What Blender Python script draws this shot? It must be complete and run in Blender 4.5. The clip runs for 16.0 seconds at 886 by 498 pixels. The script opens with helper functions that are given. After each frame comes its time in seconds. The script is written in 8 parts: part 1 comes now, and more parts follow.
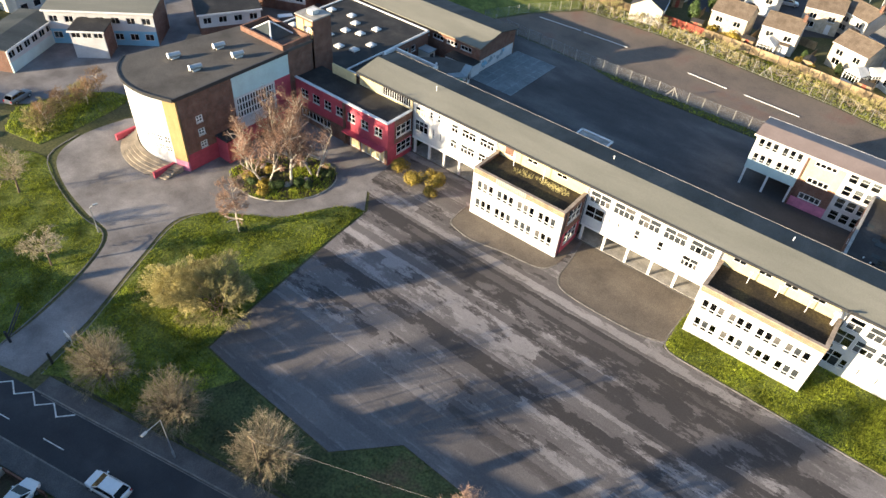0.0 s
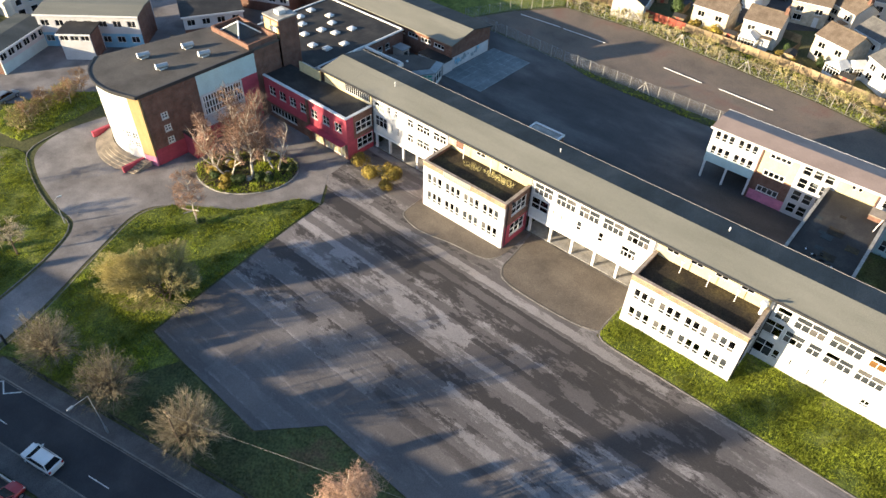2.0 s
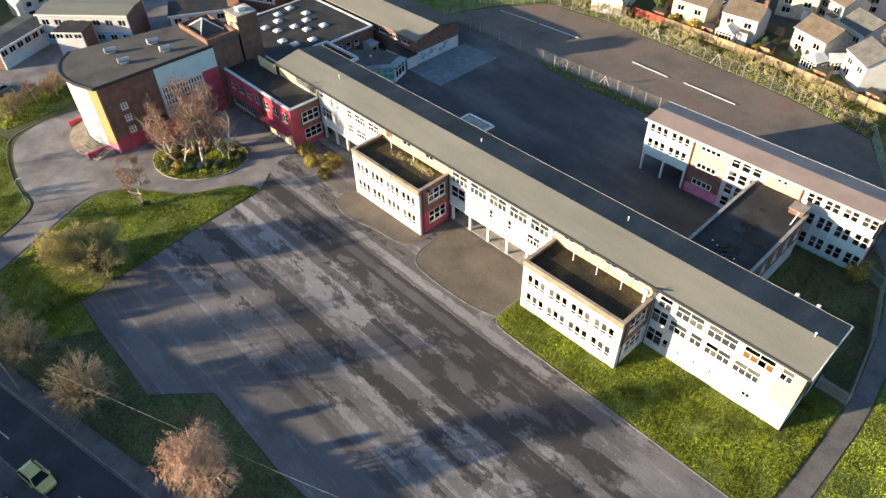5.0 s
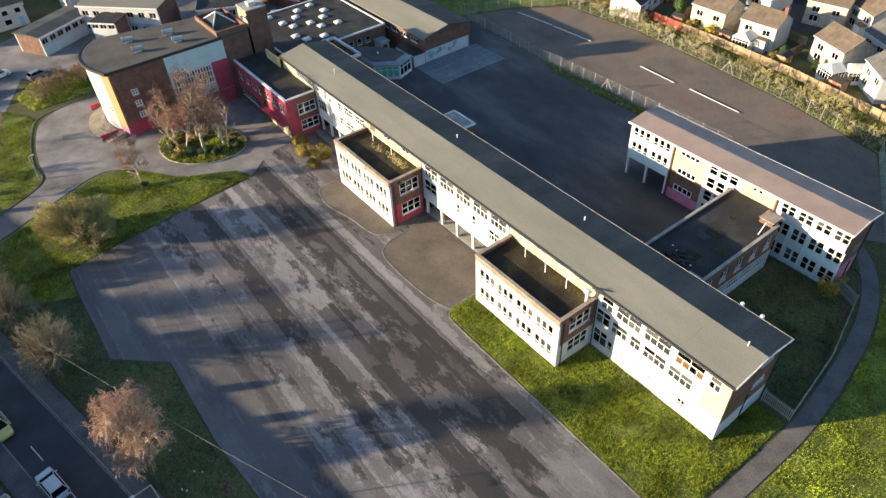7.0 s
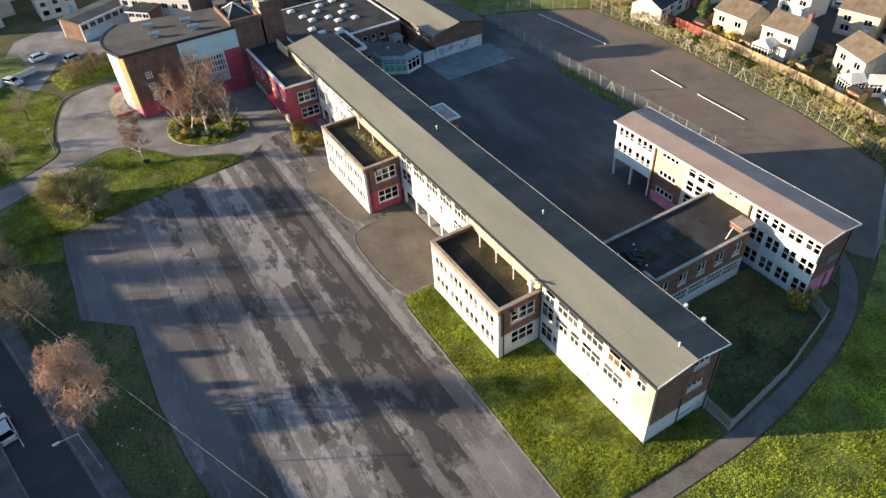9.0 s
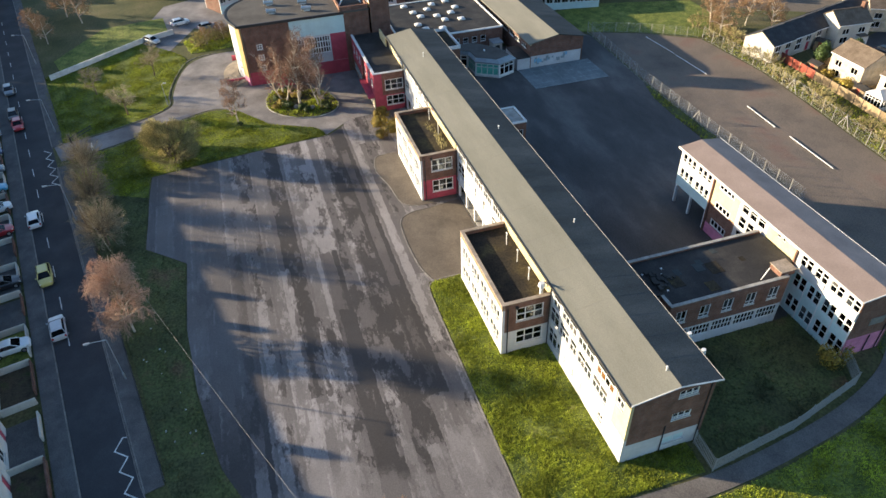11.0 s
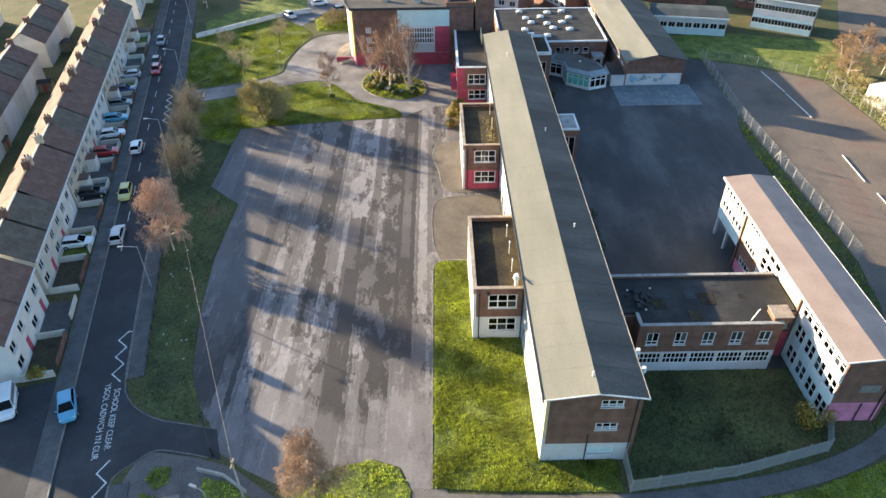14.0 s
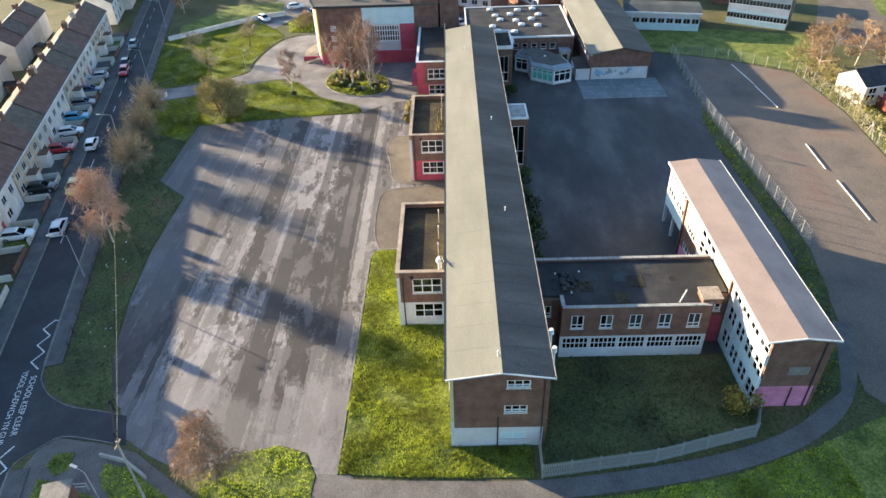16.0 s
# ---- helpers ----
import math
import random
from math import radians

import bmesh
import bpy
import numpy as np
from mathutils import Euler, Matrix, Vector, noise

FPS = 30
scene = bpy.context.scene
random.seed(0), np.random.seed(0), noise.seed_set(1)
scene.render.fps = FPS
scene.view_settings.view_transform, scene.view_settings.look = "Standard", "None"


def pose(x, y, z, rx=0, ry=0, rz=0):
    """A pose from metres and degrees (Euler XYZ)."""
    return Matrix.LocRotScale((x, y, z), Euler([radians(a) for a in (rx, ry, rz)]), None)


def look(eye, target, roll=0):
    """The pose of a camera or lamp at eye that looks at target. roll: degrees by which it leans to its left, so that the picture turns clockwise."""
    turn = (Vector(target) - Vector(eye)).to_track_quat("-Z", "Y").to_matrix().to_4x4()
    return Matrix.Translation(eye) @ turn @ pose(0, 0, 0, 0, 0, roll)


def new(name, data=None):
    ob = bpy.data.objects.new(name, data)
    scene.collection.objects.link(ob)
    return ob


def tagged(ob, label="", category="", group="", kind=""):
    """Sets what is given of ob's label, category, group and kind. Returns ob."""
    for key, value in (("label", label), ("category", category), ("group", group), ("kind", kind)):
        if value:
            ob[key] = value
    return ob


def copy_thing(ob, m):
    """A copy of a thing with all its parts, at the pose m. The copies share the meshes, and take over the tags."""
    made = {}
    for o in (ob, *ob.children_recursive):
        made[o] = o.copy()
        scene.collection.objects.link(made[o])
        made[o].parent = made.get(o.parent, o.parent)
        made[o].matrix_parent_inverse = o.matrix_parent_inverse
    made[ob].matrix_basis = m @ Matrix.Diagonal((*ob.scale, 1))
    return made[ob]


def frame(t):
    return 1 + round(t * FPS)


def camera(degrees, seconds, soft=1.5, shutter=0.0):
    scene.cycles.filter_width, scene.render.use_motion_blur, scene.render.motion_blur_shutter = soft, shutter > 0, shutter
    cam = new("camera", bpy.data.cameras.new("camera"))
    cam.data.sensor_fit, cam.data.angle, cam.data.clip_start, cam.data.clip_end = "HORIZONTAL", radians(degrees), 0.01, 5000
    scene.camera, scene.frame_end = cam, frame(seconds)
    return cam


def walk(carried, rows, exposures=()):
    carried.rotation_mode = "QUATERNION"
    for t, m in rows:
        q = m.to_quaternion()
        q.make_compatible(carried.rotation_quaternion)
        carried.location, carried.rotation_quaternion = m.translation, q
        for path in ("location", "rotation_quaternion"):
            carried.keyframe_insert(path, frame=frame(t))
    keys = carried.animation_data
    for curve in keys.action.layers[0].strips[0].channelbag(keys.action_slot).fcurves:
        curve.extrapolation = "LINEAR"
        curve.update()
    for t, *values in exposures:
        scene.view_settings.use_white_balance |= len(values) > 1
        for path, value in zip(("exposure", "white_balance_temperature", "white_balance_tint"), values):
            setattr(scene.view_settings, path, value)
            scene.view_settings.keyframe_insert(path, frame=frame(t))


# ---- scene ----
cam = camera(67.03, 16.0)
ROWS = [
    (0.0, -6.82, -2.87, 58.04, 47.10, -3.75, 38.73),
    (0.5, -4.31, -1.67, 58.24, 47.13, -3.32, 39.48),
    (1.0, -1.75, -0.38, 58.46, 47.17, -2.79, 39.79),
    (1.5, 0.81, 0.99, 58.72, 47.18, -2.33, 40.40),
    (2.0, 3.41, 2.48, 58.96, 47.14, -1.79, 41.07),
    (2.5, 5.95, 4.14, 59.08, 47.11, -1.31, 41.56),
    (3.0, 8.60, 5.89, 59.18, 47.10, -0.78, 42.02),
    (3.5, 11.30, 7.71, 59.24, 47.17, -0.28, 42.96),
    (4.0, 14.10, 9.63, 59.29, 47.20, 0.29, 43.44),
    (6.5, 26.93, 18.70, 59.44, 47.64, 1.76, 51.27),
    (7.0, 29.25, 21.09, 58.86, 47.85, 2.24, 52.21),
    (7.5, 31.58, 23.48, 58.28, 48.09, 2.66, 53.19),
    (8.0, 33.69, 25.66, 57.71, 48.33, 2.88, 55.05),
    (10.5, 43.51, 35.64, 55.41, 50.36, 2.42, 67.62),
    (11.0, 45.12, 37.34, 55.34, 50.79, 1.72, 72.45),
    (11.5, 46.77, 39.44, 55.30, 51.13, 1.31, 75.70),
    (12.0, 48.15, 41.87, 55.10, 51.23, 1.27, 78.12),
    (12.5, 49.48, 44.40, 54.93, 51.45, 1.08, 81.12),
    (13.0, 50.77, 47.08, 54.76, 51.73, 0.90, 84.34),
    (13.5, 51.99, 50.02, 54.57, 52.02, 0.68, 87.34),
    (14.0, 52.77, 53.21, 53.92, 52.31, 0.61, 89.25),
    (14.5, 53.03, 56.42, 52.89, 52.72, 0.90, 89.57),
    (15.0, 53.25, 59.16, 51.86, 53.12, 1.30, 89.70),
    (15.5, 53.47, 61.28, 50.94, 53.47, 1.56, 89.90),
    (16.0, 53.47, 62.93, 50.00, 53.63, 1.75, 90.12),
]
EXPOSURES = [(0, 1.68), (4, 1.58), (8, 1.46), (11, 1.58), (12.5, 1.93), (13.5, 2.08), (16, 2.14)]
walk(cam, [(t, pose(*row)) for t, *row in ROWS], EXPOSURES)

# ---- light: a low winter sun from the south-west under a clear sky ----
SUN_EL, SUN_AZ = radians(11.8), math.atan2(0.50, 0.87)  # azimuth in which the shadows fall, from +y towards +x
world = bpy.data.worlds.new("sky")
scene.world = world
world.use_nodes = True
_n = world.node_tree.nodes
_sky = _n.new("ShaderNodeTexSky")
_sky.sky_type = "NISHITA"
_sky.sun_disc = False
_sky.sun_elevation = SUN_EL
_sky.sun_rotation = SUN_AZ + math.pi
_sky.air_density, _sky.dust_density, _sky.ozone_density = 1.0, 0.9, 3.0
_n["Background"].inputs["Strength"].default_value = 0.103
world.node_tree.links.new(_sky.outputs["Color"], _n["Background"].inputs["Color"])
sun = new("sun", bpy.data.lights.new("sun", "SUN"))
sun.data.energy, sun.data.angle, sun.data.color = 5.0, radians(0.55), (1.0, 0.82, 0.565)
_c = math.cos(SUN_EL)
sun.matrix_basis = look((0, 0, 80), (80 * math.sin(SUN_AZ) * _c, 80 * math.cos(SUN_AZ) * _c, 80 - 80 * math.sin(SUN_EL)))

# ---- materials ----
def material(name, base, rough=0.85, metal=0.0, grain=(8.0, 0.18), stain=(0.6, 0.25), bump=0.15, island=0.0, spec=0.3):
    """A painted, plastered, brick-like or earthy surface: grain and stains at two scales, with fine relief."""
    m = bpy.data.materials.new(name)
    m.use_nodes = True
    nt = m.node_tree
    nd, ln = nt.nodes, nt.links
    b = nd["Principled BSDF"]
    b.inputs["Roughness"].default_value, b.inputs["Metallic"].default_value = rough, metal
    b.inputs["Specular IOR Level"].default_value = spec
    co = nd.new("ShaderNodeTexCoord")
    n1, n2 = nd.new("ShaderNodeTexNoise"), nd.new("ShaderNodeTexNoise")
    n1.inputs["Scale"].default_value, n1.inputs["Detail"].default_value = grain[0], 4
    n2.inputs["Scale"].default_value, n2.inputs["Detail"].default_value = stain[0], 6
    ln.new(co.outputs["Object"], n1.inputs["Vector"]), ln.new(co.outputs["Object"], n2.inputs["Vector"])
    val = None
    for node, amount in ((n1, grain[1]), (n2, stain[1])):
        mr = nd.new("ShaderNodeMapRange")
        mr.inputs["From Min"].default_value, mr.inputs["From Max"].default_value = 0.28, 0.72
        mr.inputs["To Min"].default_value, mr.inputs["To Max"].default_value = 1 - amount, 1 + amount
        ln.new(node.outputs["Fac"], mr.inputs["Value"])
        if val is None:
            val = mr.outputs["Result"]
        else:
            mu = nd.new("ShaderNodeMath")
            mu.operation = "MULTIPLY"
            ln.new(val, mu.inputs[0]), ln.new(mr.outputs["Result"], mu.inputs[1])
            val = mu.outputs[0]
    if island:
        oi = nd.new("ShaderNodeObjectInfo")
        ge = nd.new("ShaderNodeNewGeometry")
        for out in (oi.outputs["Random"], ge.outputs["Random Per Island"]):
            mr = nd.new("ShaderNodeMapRange")
            mr.inputs["To Min"].default_value, mr.inputs["To Max"].default_value = 1 - island, 1 + island
            ln.new(out, mr.inputs["Value"])
            mu = nd.new("ShaderNodeMath")
            mu.operation = "MULTIPLY"
            ln.new(val, mu.inputs[0]), ln.new(mr.outputs["Result"], mu.inputs[1])
            val = mu.outputs[0]
    vm = nd.new("ShaderNodeVectorMath")
    vm.operation = "SCALE"
    vm.inputs[0].default_value = base
    ln.new(val, vm.inputs["Scale"])
    ln.new(vm.outputs["Vector"], b.inputs["Base Color"])
    if bump:
        bp = nd.new("ShaderNodeBump")
        bp.inputs["Strength"].default_value, bp.inputs["Distance"].default_value = bump, 0.03
        ln.new(n1.outputs["Fac"], bp.inputs["Height"])
        ln.new(bp.outputs["Normal"], b.inputs["Normal"])
    return m


def blended(name, colours, scale, rough=0.9, stretch=(1, 1, 1), fine=20.0, fine_amount=0.25, bump=0.3, detail=7.0, span=(0.3, 0.7), spec=0.25):
    """A ground or roof surface whose colour wanders between several tones, stretched along one way."""
    m = bpy.data.materials.new(name)
    m.use_nodes = True
    nd, ln = m.node_tree.nodes, m.node_tree.links
    b = nd["Principled BSDF"]
    b.inputs["Roughness"].default_value, b.inputs["Specular IOR Level"].default_value = rough, spec
    co, mp = nd.new("ShaderNodeTexCoord"), nd.new("ShaderNodeMapping")
    mp.inputs["Scale"].default_value = stretch
    ln.new(co.outputs["Object"], mp.inputs["Vector"])
    n1, n2 = nd.new("ShaderNodeTexNoise"), nd.new("ShaderNodeTexNoise")
    n1.inputs["Scale"].default_value, n1.inputs["Detail"].default_value, n1.inputs["Roughness"].default_value = scale, detail, 0.6
    n2.inputs["Scale"].default_value, n2.inputs["Detail"].default_value = fine, 3
    ln.new(mp.outputs["Vector"], n1.inputs["Vector"]), ln.new(co.outputs["Object"], n2.inputs["Vector"])
    rp = nd.new("ShaderNodeValToRGB")
    while len(rp.color_ramp.elements) < len(colours):
        rp.color_ramp.elements.new(0.5)
    for i, (e, c) in enumerate(zip(rp.color_ramp.elements, colours)):
        e.position = span[0] + (span[1] - span[0]) * i / (len(colours) - 1)
        e.color = (*c, 1)
    ln.new(n1.outputs["Fac"], rp.inputs["Fac"])
    mr = nd.new("ShaderNodeMapRange")
    mr.inputs["From Min"].default_value, mr.inputs["From Max"].default_value = 0.3, 0.7
    mr.inputs["To Min"].default_value, mr.inputs["To Max"].default_value = 1 - fine_amount, 1 + fine_amount
    ln.new(n2.outputs["Fac"], mr.inputs["Value"])
    vm = nd.new("ShaderNodeVectorMath")
    vm.operation = "SCALE"
    ln.new(rp.outputs["Color"], vm.inputs[0]), ln.new(mr.outputs["Result"], vm.inputs["Scale"])
    ln.new(vm.outputs["Vector"], b.inputs["Base Color"])
    bp = nd.new("ShaderNodeBump")
    bp.inputs["Strength"].default_value, bp.inputs["Distance"].default_value = bump, 0.05
    ln.new(n2.outputs["Fac"], bp.inputs["Height"])
    ln.new(bp.outputs["Normal"], b.inputs["Normal"])
    return m


def brickwork(name, c1, c2, mortar, scale=1.0):
    """Stretcher-bond brick, 225 by 75 mm, on upright walls that run along x or y."""
    m = bpy.data.materials.new(name)
    m.use_nodes = True
    nd, ln = m.node_tree.nodes, m.node_tree.links
    b = nd["Principled BSDF"]
    b.inputs["Roughness"].default_value, b.inputs["Specular IOR Level"].default_value = 0.9, 0.2
    co, sx, ad, cb = nd.new("ShaderNodeTexCoord"), nd.new("ShaderNodeSeparateXYZ"), nd.new("ShaderNodeMath"), nd.new("ShaderNodeCombineXYZ")
    ln.new(co.outputs["Object"], sx.inputs[0])
    ln.new(sx.outputs["X"], ad.inputs[0]), ln.new(sx.outputs["Y"], ad.inputs[1])
    ln.new(ad.outputs[0], cb.inputs["X"]), ln.new(sx.outputs["Z"], cb.inputs["Y"])
    br = nd.new("ShaderNodeTexBrick")
    br.inputs["Scale"].default_value = scale
    br.inputs["Brick Width"].default_value, br.inputs["Row Height"].default_value, br.inputs["Mortar Size"].default_value = 0.225, 0.075, 0.006
    br.inputs["Color1"].default_value, br.inputs["Color2"].default_value, br.inputs["Mortar"].default_value = (*c1, 1), (*c2, 1), (*mortar, 1)
    ln.new(cb.outputs[0], br.inputs["Vector"])
    n = nd.new("ShaderNodeTexNoise")
    n.inputs["Scale"].default_value, n.inputs["Detail"].default_value = 0.9, 6
    ln.new(co.outputs["Object"], n.inputs["Vector"])
    mr = nd.new("ShaderNodeMapRange")
    mr.inputs["From Min"].default_value, mr.inputs["From Max"].default_value = 0.3, 0.7
    mr.inputs["To Min"].default_value, mr.inputs["To Max"].default_value = 0.72, 1.25
    ln.new(n.outputs["Fac"], mr.inputs["Value"])
    vm = nd.new("ShaderNodeVectorMath")
    vm.operation = "SCALE"
    ln.new(br.outputs["Color"], vm.inputs[0]), ln.new(mr.outputs["Result"], vm.inputs["Scale"])
    ln.new(vm.outputs["Vector"], b.inputs["Base Color"])
    bp = nd.new("ShaderNodeBump")
    bp.inputs["Strength"].default_value, bp.inputs["Distance"].default_value = 0.4, 0.01
    ln.new(br.outputs["Fac"], bp.inputs["Height"])
    bp.invert = True
    ln.new(bp.outputs["Normal"], b.inputs["Normal"])
    return m


def glass(name, tint, body=0.45):
    """A window pane: clear with a tint, and a mirror by Fresnel."""
    m = bpy.data.materials.new(name)
    m.use_nodes = True
    nd, ln = m.node_tree.nodes, m.node_tree.links
    nd.remove(nd["Principled BSDF"])
    tr, gl, fr, mx = nd.new("ShaderNodeBsdfTransparent"), nd.new("ShaderNodeBsdfGlossy"), nd.new("ShaderNodeFresnel"), nd.new("ShaderNodeMixShader")
    tr.inputs["Color"].default_value = (*tint, 1)
    gl.inputs["Roughness"].default_value = 0.04
    fr.inputs["IOR"].default_value = 1.55
    ln.new(fr.outputs[0], mx.inputs[0]), ln.new(tr.outputs[0], mx.inputs[1]), ln.new(gl.outputs[0], mx.inputs[2])
    ln.new(mx.outputs[0], nd["Material Output"].inputs["Surface"])
    return m


def worn_yard(name):
    """Old tarmac: resurfacing strips along x, ragged pale wear, dark damp patches and fine cracks."""
    m = bpy.data.materials.new(name)
    m.use_nodes = True
    nd, ln = m.node_tree.nodes, m.node_tree.links
    b = nd["Principled BSDF"]
    b.inputs["Specular IOR Level"].default_value = 0.3

    def math_(op, a, c=None):
        q = nd.new("ShaderNodeMath")
        q.operation = op
        for i, v in enumerate((a, c)):
            if v is None:
                continue
            if isinstance(v, (int, float)):
                q.inputs[i].default_value = v
            else:
                ln.new(v, q.inputs[i])
        return q.outputs[0]

    def noise_(vec, scale, detail=5.0, rough=0.6):
        q = nd.new("ShaderNodeTexNoise")
        q.inputs["Scale"].default_value, q.inputs["Detail"].default_value, q.inputs["Roughness"].default_value = scale, detail, rough
        ln.new(vec, q.inputs["Vector"])
        return q.outputs["Fac"]

    def ramp_(v, lo, hi, a=0.0, c=1.0):
        q = nd.new("ShaderNodeMapRange")
        q.inputs["From Min"].default_value, q.inputs["From Max"].default_value = lo, hi
        q.inputs["To Min"].default_value, q.inputs["To Max"].default_value = a, c
        ln.new(v, q.inputs["Value"])
        return q.outputs["Result"]

    co, sx = nd.new("ShaderNodeTexCoord"), nd.new("ShaderNodeSeparateXYZ")
    ob = co.outputs["Object"]
    ln.new(ob, sx.inputs[0])
    rag = math_("MULTIPLY", math_("SUBTRACT", noise_(ob, 0.8, 7.0, 0.75), 0.5), 0.9)
    yy = math_("ADD", sx.outputs["Y"], rag)

    def strips(width, length, shift):
        row = math_("FLOOR", math_("DIVIDE", math_("ADD", yy, shift), width))
        col = math_("FLOOR", math_("DIVIDE", math_("ADD", math_("ADD", sx.outputs["X"], math_("MULTIPLY", row, 11.7)), math_("MULTIPLY", rag, 3.0)), length))
        key = nd.new("ShaderNodeCombineXYZ")
        ln.new(row, key.inputs[0]), ln.new(col, key.inputs[1])
        wn = nd.new("ShaderNodeTexWhiteNoise")
        wn.noise_dimensions = "2D"
        ln.new(key.outputs[0], wn.inputs["Vector"])
        return wn.outputs["Value"]

    wide, narrow = strips(2.3, 62.0, 0.8), strips(1.15, 34.0, 0.3)
    mp = nd.new("ShaderNodeMapping")
    mp.inputs["Scale"].default_value = (0.48, 1.0, 1.0)
    ln.new(ob, mp.inputs["Vector"])
    wear = noise_(mp.outputs["Vector"], 0.55, 11.0, 0.78)
    flake = ramp_(math_("ADD", wear, math_("MULTIPLY", math_("SUBTRACT", narrow, 0.5), 0.24)), 0.525, 0.575)
    fr = math_("FRACT", math_("DIVIDE", math_("ADD", yy, 0.8), 2.3))
    seam = math_("MULTIPLY", ramp_(fr, 0.13, 0.04), ramp_(noise_(ob, 0.35, 6.0, 0.7), 0.47, 0.56))
    patch = ramp_(noise_(ob, 0.11, 5.0, 0.6), 0.35, 0.65)
    big = ramp_(noise_(ob, 0.045, 3.0, 0.5), 0.35, 0.65, 0.8, 1.2)
    fine = ramp_(noise_(ob, 7.0, 5.0, 0.75), 0.3, 0.7, 0.76, 1.24)
    smooth = math_("MULTIPLY", ramp_(math_("ADD", yy, math_("MULTIPLY", math_("SUBTRACT", narrow, 0.5), 4.0)), 33.0, 29.5, 0.0, 0.8), ramp_(math_("ADD", sx.outputs["X"], math_("MULTIPLY", math_("ADD", rag, math_("SUBTRACT", narrow, 0.5)), 9.0)), 2.0, -6.0))
    east = ramp_(math_("ADD", sx.outputs["X"], math_("MULTIPLY", math_("ADD", rag, math_("SUBTRACT", narrow, 0.5)), 5.0)), 7.0, 8.6, 0.0, 0.7)
    smooth = math_("MAXIMUM", smooth, east)
    rest = math_("SUBTRACT", 1.0, smooth)
    flake = math_("MULTIPLY", flake, rest)
    m2 = nd.new("ShaderNodeMapping")
    m2.inputs["Scale"].default_value, m2.inputs["Location"].default_value = (0.42, 1.0, 1.0), (13.0, 7.0, 0.0)
    ln.new(ob, m2.inputs["Vector"])
    worn = noise_(m2.outputs["Vector"], 0.5, 10.0, 0.72)
    dark = math_("MULTIPLY", ramp_(math_("ADD", worn, math_("MULTIPLY", math_("SUBTRACT", 0.5, wide), 0.42)), 0.50, 0.545), rest)
    tone = math_("ADD", 0.415, math_("MULTIPLY", math_("SUBTRACT", narrow, 0.5), math_("MULTIPLY", rest, 0.14)))
    level = math_("ADD", math_("ADD", tone, math_("ADD", math_("MULTIPLY", smooth, 0.07), math_("MULTIPLY", east, 0.10))), math_("SUBTRACT", math_("ADD", math_("MULTIPLY", flake, 0.24), math_("ADD", math_("MULTIPLY", seam, 0.16), math_("MULTIPLY", patch, 0.12))), math_("MULTIPLY", dark, 0.40)))
    rp = nd.new("ShaderNodeValToRGB")
    els = rp.color_ramp.elements
    els.new(0.35), els.new(0.65)
    for e, (p, c) in zip(els, ((0.08, (0.050, 0.045, 0.044)), (0.34, (0.088, 0.078, 0.076)), (0.58, (0.172, 0.156, 0.152)), (0.90, (0.295, 0.273, 0.268)))):
        e.position, e.color = p, (*c, 1)
    ln.new(level, rp.inputs["Fac"])
    vm = nd.new("ShaderNodeVectorMath")
    vm.operation = "SCALE"
    ln.new(rp.outputs["Color"], vm.inputs[0]), ln.new(math_("MULTIPLY", big, fine), vm.inputs["Scale"])
    ln.new(vm.outputs["Vector"], b.inputs["Base Color"])
    ln.new(ramp_(patch, 0, 1, 0.62, 0.9), b.inputs["Roughness"])
    bp = nd.new("ShaderNodeBump")
    bp.inputs["Strength"].default_value, bp.inputs["Distance"].default_value = 0.25, 0.03
    ln.new(math_("ADD", fine, wear), bp.inputs["Height"])
    ln.new(bp.outputs["Normal"], b.inputs["Normal"])
    return m


M_YARD = worn_yard("worn_tarmac")
M_COURT = blended("courtyard_tarmac", [(0.058, 0.056, 0.056), (0.085, 0.080, 0.078), (0.15, 0.140, 0.132)], 0.13, fine=7.0, stretch=(0.45, 1, 1), span=(0.34, 0.68))
M_PITCH = blended("sports_court_tarmac", [(0.105, 0.084, 0.070), (0.145, 0.118, 0.096), (0.18, 0.142, 0.113), (0.185, 0.112, 0.088)], 0.10, fine=6.0)
M_DRIVE = blended("driveway_tarmac", [(0.135, 0.123, 0.119), (0.20, 0.185, 0.18), (0.275, 0.255, 0.246)], 0.16, fine=11.0, fine_amount=0.2, span=(0.36, 0.64))
M_ROAD = blended("road_asphalt", [(0.040, 0.041, 0.045), (0.050, 0.051, 0.055), (0.070, 0.070, 0.073)], 0.22, fine=14.0, fine_amount=0.18)
M_PAVE = blended("pavement_asphalt", [(0.075, 0.073, 0.073), (0.105, 0.10, 0.098), (0.14, 0.135, 0.13)], 0.5, fine=9.0)
M_PATIO = blended("brown_tarmac", [(0.10, 0.085, 0.07), (0.135, 0.112, 0.09), (0.165, 0.138, 0.11)], 0.3, fine=10.0)
M_PATH = blended("footpath_asphalt", [(0.10, 0.09, 0.085), (0.14, 0.125, 0.115), (0.17, 0.155, 0.145)], 0.4, fine=9.0)
M_KERB = material("concrete_kerb", (0.34, 0.32, 0.29), grain=(6, 0.2), stain=(0.8, 0.3))
M_EDGING = material("weathered_edging", (0.20, 0.185, 0.165), grain=(6, 0.25), stain=(0.8, 0.35))
M_GRASS = blended("lawn", [(0.056, 0.076, 0.016), (0.105, 0.132, 0.026), (0.165, 0.19, 0.04), (0.23, 0.215, 0.07)], 0.4, fine=4.0, fine_amount=0.5, bump=1.0, span=(0.30, 0.72))
